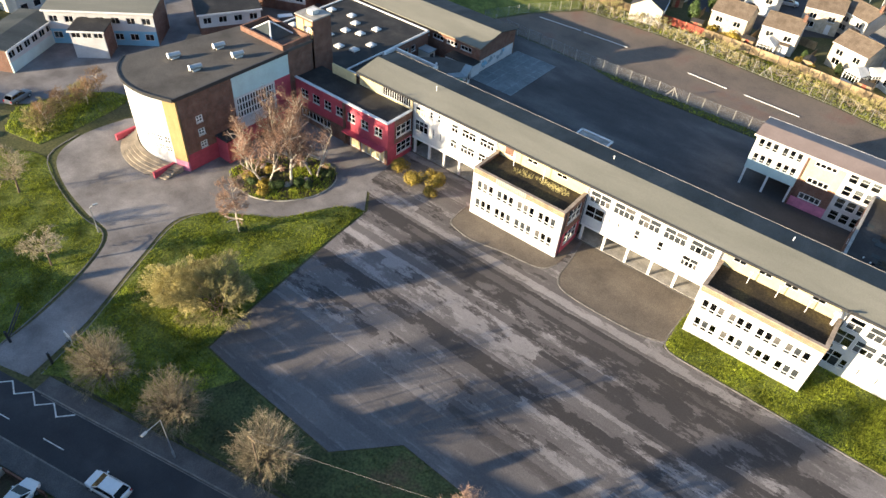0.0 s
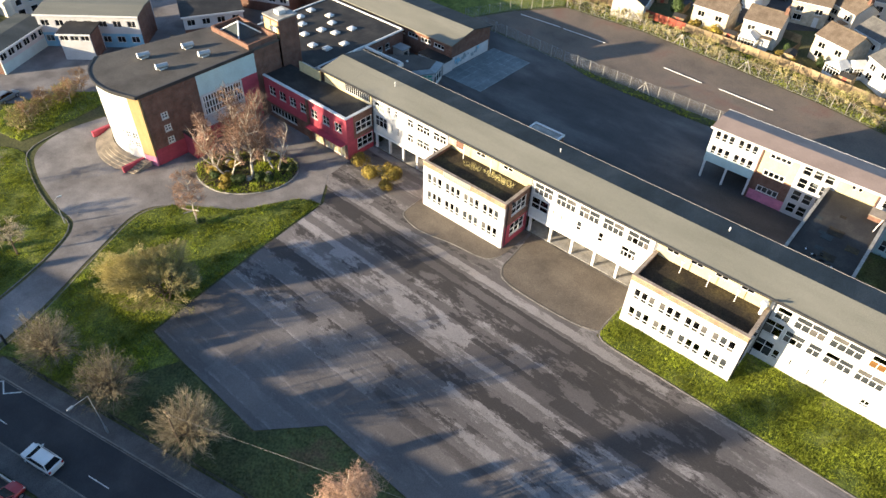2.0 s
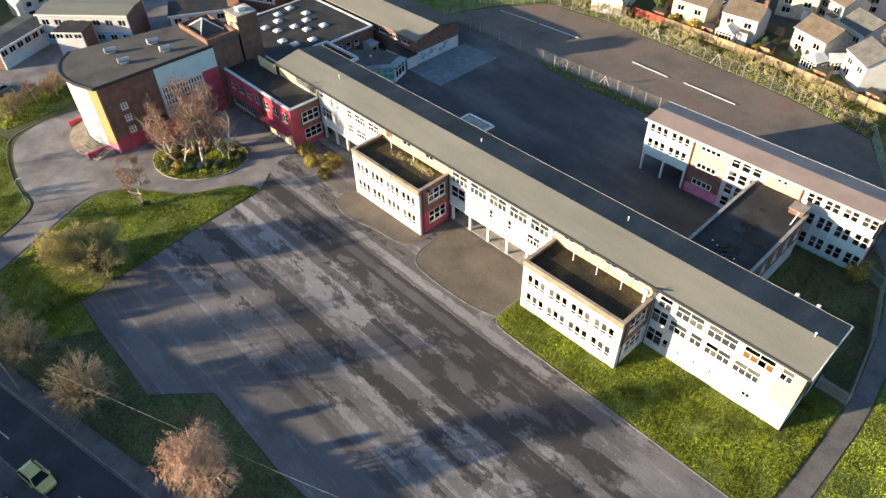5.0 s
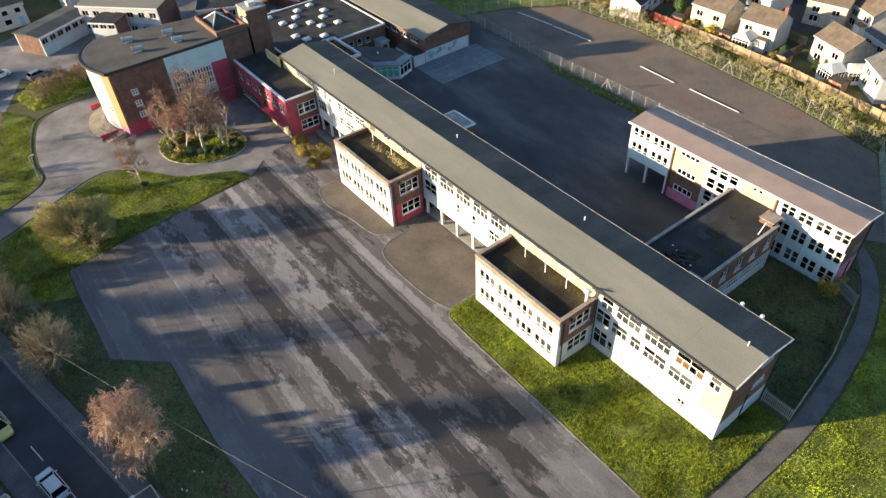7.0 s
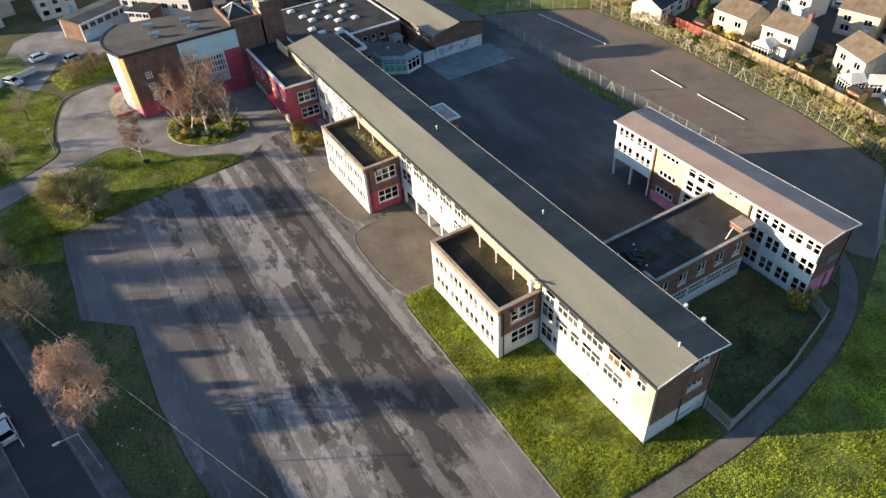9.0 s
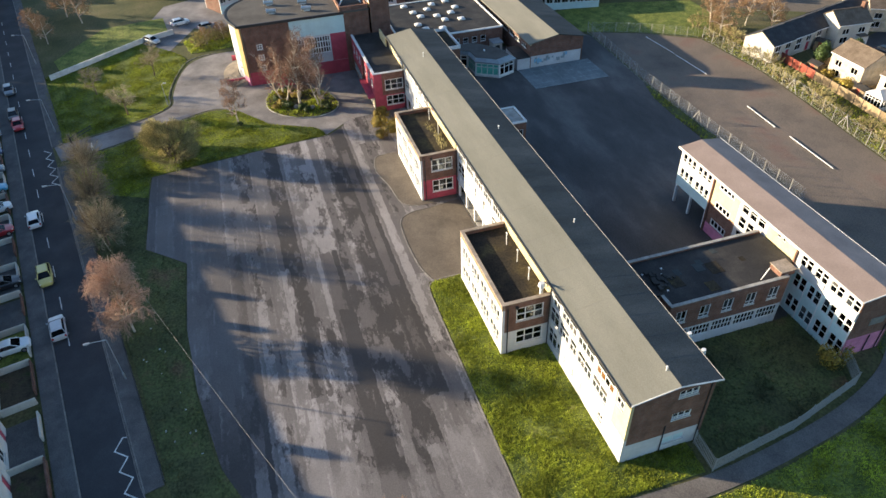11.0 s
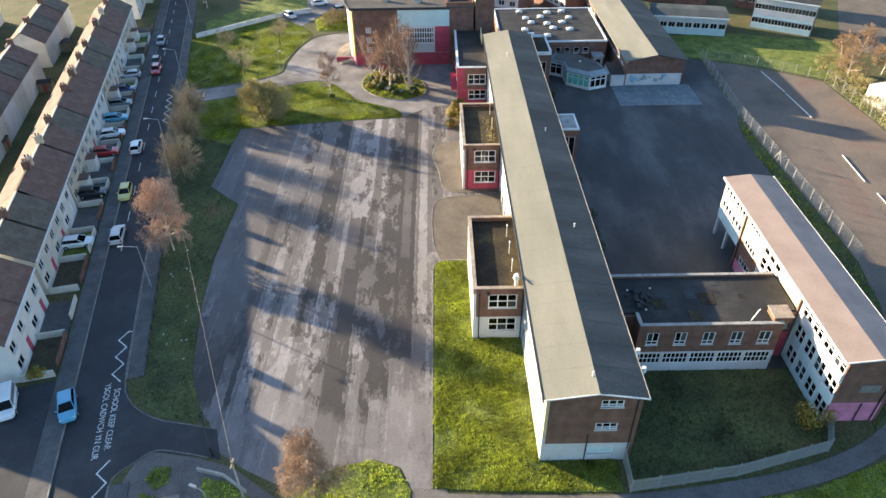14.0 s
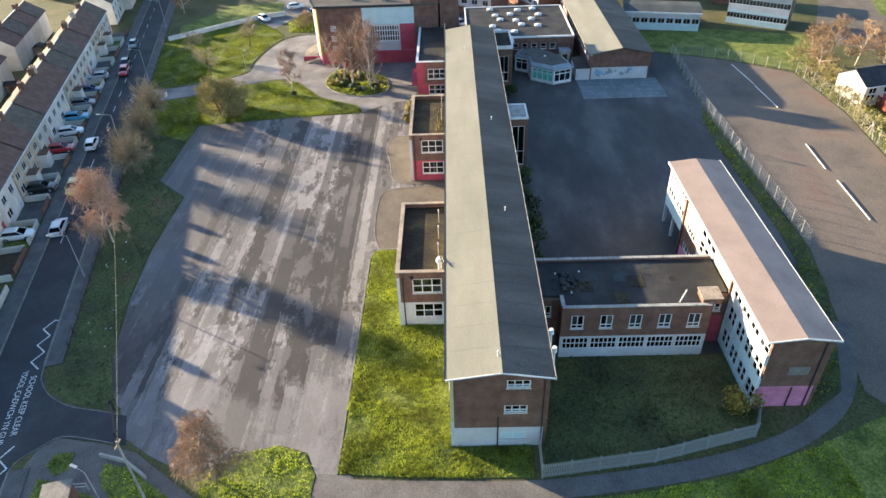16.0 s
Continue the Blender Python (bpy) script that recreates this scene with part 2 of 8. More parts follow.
M_BLADE = material("grass_blades", (0.27, 0.31, 0.035), rough=0.7, grain=(1.5, 0.35), stain=(0.22, 0.6), bump=0, island=0.4, spec=0.2)
def leaf_light(m, share):
    """Lets a thin leaf glow when the sun stands behind it."""
    nd, ln = m.node_tree.nodes, m.node_tree.links
    b, t, mix = nd["Principled BSDF"], nd.new("ShaderNodeBsdfTranslucent"), nd.new("ShaderNodeMixShader")
    ln.new(b.inputs["Base Color"].links[0].from_socket, t.inputs["Color"])
    mix.inputs["Fac"].default_value = share
    ln.new(b.outputs[0], mix.inputs[1]), ln.new(t.outputs[0], mix.inputs[2])
    ln.new(mix.outputs[0], nd["Material Output"].inputs["Surface"])


leaf_light(M_BLADE, 0.45)
# Brown rough growth, with shade mixed in: darker and duller than the lawn.
M_WEEDS_SHADE = blended("overgrown_shade_grass", [(0.045, 0.046, 0.020), (0.070, 0.078, 0.032), (0.092, 0.108, 0.038), (0.15, 0.095, 0.055)], 0.16, fine=4.0, fine_amount=0.4, bump=0.9)
M_SLAB = blended("blue_grey_paving", [(0.125, 0.150, 0.158), (0.165, 0.192, 0.20), (0.22, 0.25, 0.255)], 0.35, fine=9.0)
M_STEP = material("worn_stone_steps", (0.30, 0.25, 0.19), grain=(6, 0.2), stain=(0.7, 0.3))
M_EARTH = blended("rough_ground", [(0.045, 0.055, 0.018), (0.085, 0.085, 0.032), (0.13, 0.11, 0.055)], 0.12, fine=3.0, fine_amount=0.4, bump=0.8)
M_SOIL = blended("bare_soil", [(0.05, 0.038, 0.026), (0.09, 0.07, 0.045), (0.07, 0.085, 0.03)], 0.9, fine=6.0, bump=0.8)
M_WHITE = material("white_render", (0.545, 0.54, 0.54), grain=(3, 0.06), stain=(0.35, 0.14), bump=0.08)
M_FRAME = material("white_window_frame", (0.70, 0.70, 0.69), rough=0.5, grain=(3, 0.05), stain=(0.9, 0.1), bump=0)
M_CREAM = material("cream_panel", (0.55, 0.46, 0.27), grain=(4, 0.08), stain=(0.6, 0.18))
M_OCHRE = material("ochre_panel", (0.38, 0.265, 0.12), grain=(4, 0.08), stain=(0.6, 0.18))
M_YELLOW = material("yellow_panel", (0.56, 0.42, 0.21), grain=(4, 0.08), stain=(0.6, 0.15))
M_BLUE = material("pale_blue_panel", (0.52, 0.66, 0.66), grain=(4, 0.05), stain=(0.5, 0.10))
M_SKYBLUE = material("sky_blue_panel", (0.22, 0.45, 0.60), grain=(4, 0.05), stain=(0.5, 0.12))
M_RED = material("red_painted_wall", (0.42, 0.07, 0.10), grain=(3, 0.1), stain=(0.7, 0.2))
M_PINK = material("pink_painted_wall", (0.62, 0.22, 0.33), grain=(3, 0.1), stain=(0.7, 0.2))
M_BRICK = brickwork("brown_brick", (0.155, 0.078, 0.056), (0.20, 0.10, 0.072), (0.19, 0.15, 0.125))
M_BRICK2 = brickwork("tan_brick", (0.25, 0.158, 0.10), (0.31, 0.20, 0.13), (0.30, 0.25, 0.20))
M_BUFF = brickwork("buff_brick", (0.47, 0.39, 0.28), (0.54, 0.45, 0.33), (0.48, 0.44, 0.38))
M_COPING = material("tan_coping", (0.33, 0.265, 0.205), grain=(5, 0.2), stain=(0.9, 0.35))
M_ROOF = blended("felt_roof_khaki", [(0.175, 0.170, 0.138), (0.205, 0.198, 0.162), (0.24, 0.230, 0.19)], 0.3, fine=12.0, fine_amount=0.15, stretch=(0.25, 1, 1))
# Grey of several roofs; on back slopes its darkness also stands in for shade.
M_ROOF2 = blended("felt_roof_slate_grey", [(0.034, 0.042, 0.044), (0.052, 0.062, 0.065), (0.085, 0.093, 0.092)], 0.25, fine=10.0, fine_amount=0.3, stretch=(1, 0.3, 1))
M_PINKROOF = blended("felt_roof_dusty_pink", [(0.235, 0.180, 0.158), (0.27, 0.207, 0.180), (0.305, 0.235, 0.206)], 0.3, fine=10.0, fine_amount=0.12)
# Shaded tone of the dusty pink roof, for the slope turned from the sun.
M_PINKROOF_SHADE = blended("felt_roof_pink_shaded", [(0.125, 0.13, 0.145), (0.155, 0.16, 0.175), (0.19, 0.193, 0.205)], 0.3, fine=10.0, fine_amount=0.12)
M_FLAT = blended("flat_roof_bitumen", [(0.022, 0.021, 0.021), (0.034, 0.032, 0.031), (0.060, 0.055, 0.05)], 0.35, fine=7.0, rough=0.75)
M_MOSS = blended("flat_roof_mossy", [(0.018, 0.015, 0.012), (0.034, 0.027, 0.018), (0.085, 0.065, 0.028)], 0.4, fine=5.0, fine_amount=0.4, bump=0.7)
M_HALLROOF = blended("hall_roof_felt", [(0.065, 0.058, 0.052), (0.095, 0.086, 0.077), (0.12, 0.108, 0.095)], 0.25, fine=9.0, fine_amount=0.2)
M_LEAD = material("blue_grey_roof_sheet", (0.27, 0.31, 0.33), rough=0.7, grain=(4, 0.1), stain=(0.7, 0.2), bump=0.05)
M_TRIM = material("grey_white_trim", (0.62, 0.61, 0.58), grain=(5, 0.1), stain=(0.8, 0.2))
M_DARK = material("dark_metal", (0.035, 0.035, 0.037), rough=0.5, grain=(6, 0.1), stain=(1, 0.2), bump=0)
M_STEEL = material("galvanised_steel", (0.46, 0.48, 0.49), rough=0.45, metal=0.6, grain=(10, 0.1), stain=(1, 0.15), bump=0)
M_INSIDE = material("dim_interior", (0.46, 0.45, 0.43), grain=(2, 0.1), stain=(0.5, 0.2), bump=0)
M_GLASS = glass("window_glass", (0.60, 0.64, 0.67))
M_GRID = material("faded_court_lines", (0.24, 0.275, 0.285), grain=(5, 0.3), stain=(0.7, 0.4), bump=0)
M_TEAL = material("teal_glass_panels", (0.12, 0.52, 0.40), rough=0.35, grain=(2, 0.15), stain=(0.6, 0.35), bump=0, spec=0.6)
M_BLIND = material("pane_over_pale_blind", (0.105, 0.10, 0.095), rough=0.12, grain=(4, 0.1), stain=(0.9, 0.3), bump=0, spec=0.5)
M_SCREEN = material("pane_over_grey_blind", (0.040, 0.045, 0.050), rough=0.12, grain=(4, 0.12), stain=(0.9, 0.35), bump=0, spec=0.5)
M_ORANGE = material("pane_over_orange_blind", (0.17, 0.085, 0.03), rough=0.12, grain=(4, 0.1), stain=(0.9, 0.3), bump=0, spec=0.5)
M_PAINT = material("road_paint", (0.62, 0.62, 0.58), grain=(6, 0.25), stain=(1.2, 0.3), bump=0)
M_BARK = material("brown_bark", (0.15, 0.11, 0.075), grain=(9, 0.3), stain=(1.5, 0.25), bump=0.4, island=0.2)
M_BIRCH = material("birch_bark", (0.50, 0.44, 0.36), grain=(5, 0.35), stain=(1.5, 0.3), bump=0.3)
M_TWIG = material("grey_brown_twigs", (0.30, 0.25, 0.16), grain=(3, 0.2), stain=(0.7, 0.2), bump=0, island=0.35)
M_TWIGRUST = material("orange_twigs", (0.30, 0.19, 0.105), grain=(3, 0.2), stain=(0.7, 0.2), bump=0, island=0.3)
M_TWIGRED = material("rusty_twigs", (0.36, 0.235, 0.165), grain=(3, 0.2), stain=(0.7, 0.2), bump=0, island=0.35)
M_TWIGBIRCH = material("birch_twigs", (0.29, 0.18, 0.125), grain=(6, 0.25), stain=(0.8, 0.3), bump=0, island=0.3)
M_TWIGTAN = material("tan_twigs", (0.40, 0.255, 0.16), grain=(6, 0.25), stain=(0.8, 0.3), bump=0, island=0.3)
M_TWIGOLIVE = material("olive_twigs", (0.37, 0.32, 0.14), grain=(3, 0.2), stain=(0.7, 0.25), bump=0, island=0.35)
M_LEAF = material("dark_green_leaves", (0.040, 0.065, 0.016), rough=0.6, grain=(3, 0.3), stain=(0.9, 0.3), bump=0, island=0.4)
M_LEAFY = material("golden_green_leaves", (0.26, 0.19, 0.030), rough=0.6, grain=(3, 0.3), stain=(0.9, 0.3), bump=0, island=0.4)
M_TILE = blended("brown_roof_tiles", [(0.10, 0.076, 0.056), (0.138, 0.106, 0.08), (0.17, 0.135, 0.105)], 0.8, fine=9.0, fine_amount=0.25)
M_TILE2 = blended("red_brown_roof_tiles", [(0.13, 0.072, 0.055), (0.17, 0.098, 0.075), (0.20, 0.125, 0.10)], 0.8, fine=9.0, fine_amount=0.25)
M_SLATE = blended("grey_roof_slates", [(0.085, 0.082, 0.08), (0.12, 0.115, 0.11), (0.155, 0.148, 0.14)], 0.8, fine=9.0, fine_amount=0.2)
M_DARKSLATE = blended("dark_roof_slates", [(0.030, 0.031, 0.034), (0.042, 0.043, 0.047), (0.060, 0.060, 0.063)], 0.8, fine=9.0, fine_amount=0.2)
M_RENDER = material("pebbledash_render", (0.56, 0.52, 0.45), grain=(12, 0.15), stain=(0.5, 0.15))
M_RENDERW = material("white_house_render", (0.64, 0.62, 0.58), grain=(6, 0.1), stain=(0.5, 0.1))
M_WOOD = material("weathered_fence_boards", (0.30, 0.22, 0.13), grain=(6, 0.3), stain=(0.7, 0.3), island=0.25)
M_WOODRED = material("red_stained_boards", (0.34, 0.085, 0.055), grain=(6, 0.25), stain=(0.7, 0.25), island=0.2)
M_RUBBER = material("tyre_rubber", (0.02, 0.02, 0.02), rough=0.9, grain=(8, 0.1), stain=(1, 0.1), bump=0)
M_CARGLASS = material("car_glass", (0.012, 0.014, 0.016), rough=0.06, grain=(2, 0.1), stain=(0.5, 0.1), bump=0, spec=0.6)
M_LAMP = material("lamp_lens", (0.70, 0.68, 0.62), rough=0.15, grain=(2, 0.05), stain=(0.5, 0.05), bump=0, spec=0.6)
M_TAIL = material("red_lamp_lens", (0.45, 0.02, 0.02), rough=0.15, grain=(2, 0.05), stain=(0.5, 0.05), bump=0, spec=0.6)


def car_paint(name, base):
    m = material(name, base, rough=0.28, grain=(3, 0.03), stain=(0.8, 0.06), bump=0, spec=0.6)
    m.node_tree.nodes["Principled BSDF"].inputs["Coat Weight"].default_value = 0.6
    return m


PAINTS = {
    "silver": car_paint("silver_car_paint", (0.50, 0.51, 0.52)),
    "white": car_paint("white_car_paint", (0.78, 0.78, 0.77)),
    "yellow": car_paint("yellow_car_paint", (0.62, 0.52, 0.16)),
    "blue": car_paint("light_blue_car_paint", (0.10, 0.36, 0.52)),
    "red": car_paint("red_car_paint", (0.45, 0.03, 0.035)),
    "grey": car_paint("grey_car_paint", (0.17, 0.19, 0.21)),
    "black": car_paint("black_car_paint", (0.025, 0.025, 0.028)),
    "dark blue": car_paint("dark_blue_car_paint", (0.03, 0.06, 0.16)),
}

# ---- building blocks ----
def world_of(ob):
    m = ob.matrix_basis
    return world_of(ob.parent) @ ob.matrix_parent_inverse @ m if ob.parent else m


def thing(name, label, category, at=(0, 0, 0), rz=0.0, group="", kind=""):
    ob = tagged(new(name), label, category, group, kind)
    ob.empty_display_size = 0.3
    ob.matrix_basis = pose(*at, 0, 0, rz)
    return ob


def mesh_of(name, bm, mat):
    me = bpy.data.meshes.new(name)
    bm.to_mesh(me)
    bm.free()
    for m in mat if isinstance(mat, (list, tuple)) else (mat,):
        me.materials.append(m)
    return me


def under(name, me, parent, m=None, label="", local=False):
    """Links a mesh as a part. m is its pose in the world, or in its parent if local."""
    ob = new(name, me)
    ob.parent = parent
    if not local:
        ob.matrix_parent_inverse = world_of(parent).inverted()
    if m is not None:
        ob.matrix_basis = m
    return tagged(ob, label)


def part(name, bm, mat, parent, label="", m=None, local=False):
    return under(name, mesh_of(name, bm, mat), parent, m, label, local)


def structure(name, bm, mat, label, category):
    return tagged(new(name, mesh_of(name, bm, mat)), label, category, kind="structure")


def box(bm, x0, y0, z0, x1, y1, z1, mi=0):
    v = [bm.verts.new(p) for p in ((x0, y0, z0), (x1, y0, z0), (x1, y1, z0), (x0, y1, z0), (x0, y0, z1), (x1, y0, z1), (x1, y1, z1), (x0, y1, z1))]
    for q in ((0, 3, 2, 1), (4, 5, 6, 7), (0, 1, 5, 4), (1, 2, 6, 5), (2, 3, 7, 6), (3, 0, 4, 7)):
        bm.faces.new([v[i] for i in q]).material_index = mi
    return v


def boxes(*ext):
    bm = bmesh.new()
    for e in ext:
        box(bm, *e)
    return bm


from mathutils.geometry import tessellate_polygon


def prism(bm, pts, z0, z1, mi=0):
    """An upright solid over a plan outline."""
    if sum(a[0] * b[1] - b[0] * a[1] for a, b in zip(pts, pts[1:] + pts[:1])) < 0:
        pts = pts[::-1]
    lo, hi = [bm.verts.new((*p, z0)) for p in pts], [bm.verts.new((*p, z1)) for p in pts]
    f = []
    for tri in tessellate_polygon([[Vector((*p, 0)) for p in pts]]):
        a, b, c = tri
        if (pts[b][0] - pts[a][0]) * (pts[c][1] - pts[a][1]) < (pts[c][0] - pts[a][0]) * (pts[b][1] - pts[a][1]):
            b, c = c, b
        f += [bm.faces.new((hi[a], hi[b], hi[c])), bm.faces.new((lo[a], lo[c], lo[b]))]
    for i in range(len(pts)):
        j = (i + 1) % len(pts)
        f.append(bm.faces.new((lo[i], lo[j], hi[j], hi[i])))
    for q in f:
        q.material_index = mi


def tube(bm, a, b, r0, r1=None, n=8):
    a, b = Vector(a), Vector(b)
    r1 = r0 if r1 is None else r1
    q = (b - a).to_track_quat("Z", "Y")
    ring = [[bm.verts.new(p + q @ Vector((r * math.cos(6.2832 * i / n), r * math.sin(6.2832 * i / n), 0))) for i in range(n)] for p, r in ((a, r0), (b, r1))]
    for i in range(n):
        j = (i + 1) % n
        bm.faces.new((ring[0][i], ring[0][j], ring[1][j], ring[1][i]))
    bm.faces.new(ring[0][::-1]), bm.faces.new(ring[1])


def smooth_path(pts, n=6, closed=False):
    """A rounded line through the given points."""
    out, k = [], len(pts)
    for i in range(k if closed else k - 1):
        p = [Vector((*(pts[j % k] if closed else pts[min(max(j, 0), k - 1)]), 0)) for j in (i - 1, i, i + 1, i + 2)]
        for s in range(n):
            t = s / n
            q = 0.5 * (2 * p[1] + (p[2] - p[0]) * t + (2 * p[0] - 5 * p[1] + 4 * p[2] - p[3]) * t * t + (3 * p[1] - p[0] - 3 * p[2] + p[3]) * t ** 3)
            out.append((q.x, q.y))
    if not closed:
        out.append(tuple(pts[-1]))
    return out


def ribbon(bm, pts, w, z0, z1, mi=0):
    """A band of width w along a line, as a solid."""
    n, L, R = len(pts), [], []
    for i, p in enumerate(pts):
        a, b = Vector(pts[max(i - 1, 0)]), Vector(pts[min(i + 1, n - 1)])
        d = (b - a).normalized()
        L.append((p[0] - d.y * w / 2, p[1] + d.x * w / 2)), R.append((p[0] + d.y * w / 2, p[1] - d.x * w / 2))
    rows = [[bm.verts.new((*l, z0)), bm.verts.new((*l, z1)), bm.verts.new((*r, z1)), bm.verts.new((*r, z0))] for l, r in zip(L, R)]
    for a, b in zip(rows, rows[1:]):
        for k in range(4):
            bm.faces.new((a[k], b[k], b[(k + 1) % 4], a[(k + 1) % 4])).material_index = mi
    bm.faces.new(rows[0][::-1]), bm.faces.new(rows[-1])


def wall_cells(bm, length, z0, z1, thick, holes, u_start=0.0):
    """An upright wall along local x, its outer face at y = 0, with openings (u0, z0, u1, z1) right through it, as one connected shell."""
    us = sorted({round(v, 4) for v in (u_start, length, *(min(max(h[i], u_start), length) for h in holes for i in (0, 2)))})
    zs = sorted({round(v, 4) for v in (z0, z1, *(min(max(h[i], z0), z1) for h in holes for i in (1, 3)))})
    n, k, vs = len(us) - 1, len(zs) - 1, {}

    def solid(i, j):
        if not (0 <= i < n and 0 <= j < k):
            return False
        um, zm = (us[i] + us[i + 1]) / 2, (zs[j] + zs[j + 1]) / 2
        return not any(h[0] < um < h[2] and h[1] < zm < h[3] for h in holes)

    def v(i, j, y):
        if (i, j, y) not in vs:
            vs[i, j, y] = bm.verts.new((us[i], thick * y, zs[j]))
        return vs[i, j, y]

    for i in range(n):
        for j in range(k):
            if not solid(i, j):
                continue
            bm.faces.new((v(i, j, 0), v(i + 1, j, 0), v(i + 1, j + 1, 0), v(i, j + 1, 0)))
            bm.faces.new((v(i, j, 1), v(i, j + 1, 1), v(i + 1, j + 1, 1), v(i + 1, j, 1)))
            for di, dj, a, b in ((-1, 0, (i, j), (i, j + 1)), (1, 0, (i + 1, j + 1), (i + 1, j)), (0, -1, (i + 1, j), (i, j)), (0, 1, (i, j + 1), (i + 1, j + 1))):
                if not solid(i + di, j + dj):
                    bm.faces.new((v(*a, 0), v(*b, 0), v(*b, 1), v(*a, 1)))


_cache = {}


def light_counts(cols, rows, transom):
    """How many lights stand side by side in each row, from the sill up; a transom is half as many, twice as wide."""
    return [max(1, cols // 2) if transom and k == len(rows) - 1 else cols for k in range(len(rows))]


def frame_mesh(w, h, cols, rows, bar, mat, transom=False):
    key = ("frame", round(w, 3), round(h, 3), cols, rows, bar, mat.name, transom)
    if key not in _cache:
        bm = bmesh.new()
        e, z, lights = bar * 1.15, 0.0, []
        for k, (r, n) in enumerate(zip(rows, light_counts(cols, rows, transom))):
            for i in range(n):
                lights.append((e if i == 0 else w * i / n + bar / 2, e if k == 0 else h * z + bar / 2,
                               w - e if i == n - 1 else w * (i + 1) / n - bar / 2, h - e if k == len(rows) - 1 else h * (z + r) - bar / 2))
            z += r
        wall_cells(bm, w, 0.0, h, 0.09, lights)
        _cache[key] = mesh_of("window", bm, mat)
    return _cache[key]


def pane_mesh(w, h, mat):
    key = ("pane", round(w, 3), round(h, 3), mat.name)
    if key not in _cache:
        _cache[key] = mesh_of("pane", boxes((0, 0, 0, w, 0.012, h)), mat)
    return _cache[key]


WIN = random.Random(5)


def window(parent, M, u, z, w, h, cols=2, rows=(1.0,), bar=0.07, frame_mat=None, glass_mat=None, blind=0.0, sill=True, transom=False, blind_mat=None):
    """A framed window in the wall whose local pose is M; each light is a pane of its own. The wall has its opening there."""
    at = M @ Matrix.Translation((u, 0.05, z))
    win = under("window", frame_mesh(w, h, cols, rows, bar, frame_mat or M_FRAME, transom), parent, at)
    z0 = 0.0
    for r, n in zip(rows, light_counts(cols, rows, transom)):
        for c in range(n):
            pw, ph = w / n, h * r
            drawn = WIN.random() < blind
            mat = (blind_mat or WIN.choice((M_BLIND, M_SCREEN, M_SCREEN))) if drawn else glass_mat or M_GLASS
            ob = under("pane", pane_mesh(pw - bar * 0.9, ph - bar * 0.9, mat), win, Matrix.Translation((pw * c + bar * 0.45, 0.045, z0 + bar * 0.45)), local=True)
            ob.visible_shadow = drawn
        z0 += h * r
    if sill:
        key = ("sill", round(w, 2))
        if key not in _cache:
            _cache[key] = mesh_of("sill", boxes((-0.05, -0.12, -0.07, w + 0.05, 0.04, 0.0)), M_TRIM)
        under("sill", _cache[key], win, Matrix.Identity(4), local=True)
    return win


def facade(parent, x, y, ang, length, bands, wins=(), extra_holes=(), thick=0.3, name="wall", z=0.0, inset=0.0):
    """A wall from (x, y), running at ang degrees with the outside on its right hand, in bands (z0, z1, material, label). wins: rows of
    (u, z, w, h, columns, rows, keywords)."""
    M = pose(x, y, z, 0, 0, ang)
    holes = [(q[0], q[1], q[0] + q[2], q[1] + q[3]) for q in wins] + list(extra_holes)
    for z0, z1, mat, label in bands:
        bm = bmesh.new()
        wall_cells(bm, length - inset, z0, z1, thick, holes, inset)
        part(name, bm, mat, parent, label, M)
    for q in wins:
        window(parent, M, *q[:4], cols=q[4], rows=q[5], **(q[6] if len(q) > 6 else {}))
    return M


def gable_roof(parent, x0, y0, x1, y1, eave, ridge, yr, over, thick, mats, labels, along="x"):
    """Two pitched slabs that meet at a ridge, each a part of its own."""
    for side in (0, 1):
        bm = bmesh.new()
        ya = (y0 - over) if side == 0 else (y1 + over)
        slope = (ridge - eave) / ((yr - y0) if side == 0 else (y1 - yr))
        za = eave - slope * over
        v = []
        for x in (x0 - over, x1 + over):
            for dz in (0, -thick):
                v.append([bm.verts.new((x, ya, za + dz)), bm.verts.new((x, yr, ridge + dz))])
        a, b, c, d = v  # x0 top, x0 under, x1 top, x1 under
        for q in ((a[0], c[0], c[1], a[1]), (b[0], b[1], d[1], d[0]), (a[0], b[0], d[0], c[0]), (a[1], c[1], d[1], b[1]), (a[0], a[1], b[1], b[0]), (c[0], d[0], d[1], c[1])):
            bm.faces.new(q)
        bmesh.ops.recalc_face_normals(bm, faces=bm.faces[:])
        part("roof", bm, mats[side], parent, labels[side])


def gable_wall(parent, M, length, z0, eave, ridge, ur, mat, label, thick=0.3, name="gable_wall"):
    """The triangle of wall over the eaves."""
    bm = bmesh.new()
    o = [(0, eave), (length, eave), (ur, ridge)]
    f = [bm.verts.new((u, 0, z)) for u, z in o]
    b = [bm.verts.new((u, thick, z)) for u, z in o]
    bm.faces.new(f), bm.faces.new(b[::-1])
    for i in range(3):
        j = (i + 1) % 3
        bm.faces.new((f[j], f[i], b[i], b[j]))
    bmesh.ops.recalc_face_normals(bm, faces=bm.faces[:])
    part(name, bm, mat, parent, label, M)

# ---- ground ----
RA = math.atan(0.233)  # the road's way across the plan


def rd(s, o):
    """A place s metres along the road and o metres to the north of its centre line."""
    return (s * math.cos(RA) - o * math.sin(RA), 16.0 + s * math.sin(RA) + o * math.cos(RA))


bm = bmesh.new()
bmesh.ops.create_grid(bm, x_segments=40, y_segments=40, size=1500)
structure("ground", bm, M_EARTH, "rough winter grass and earth reaching to the distance", "ground")


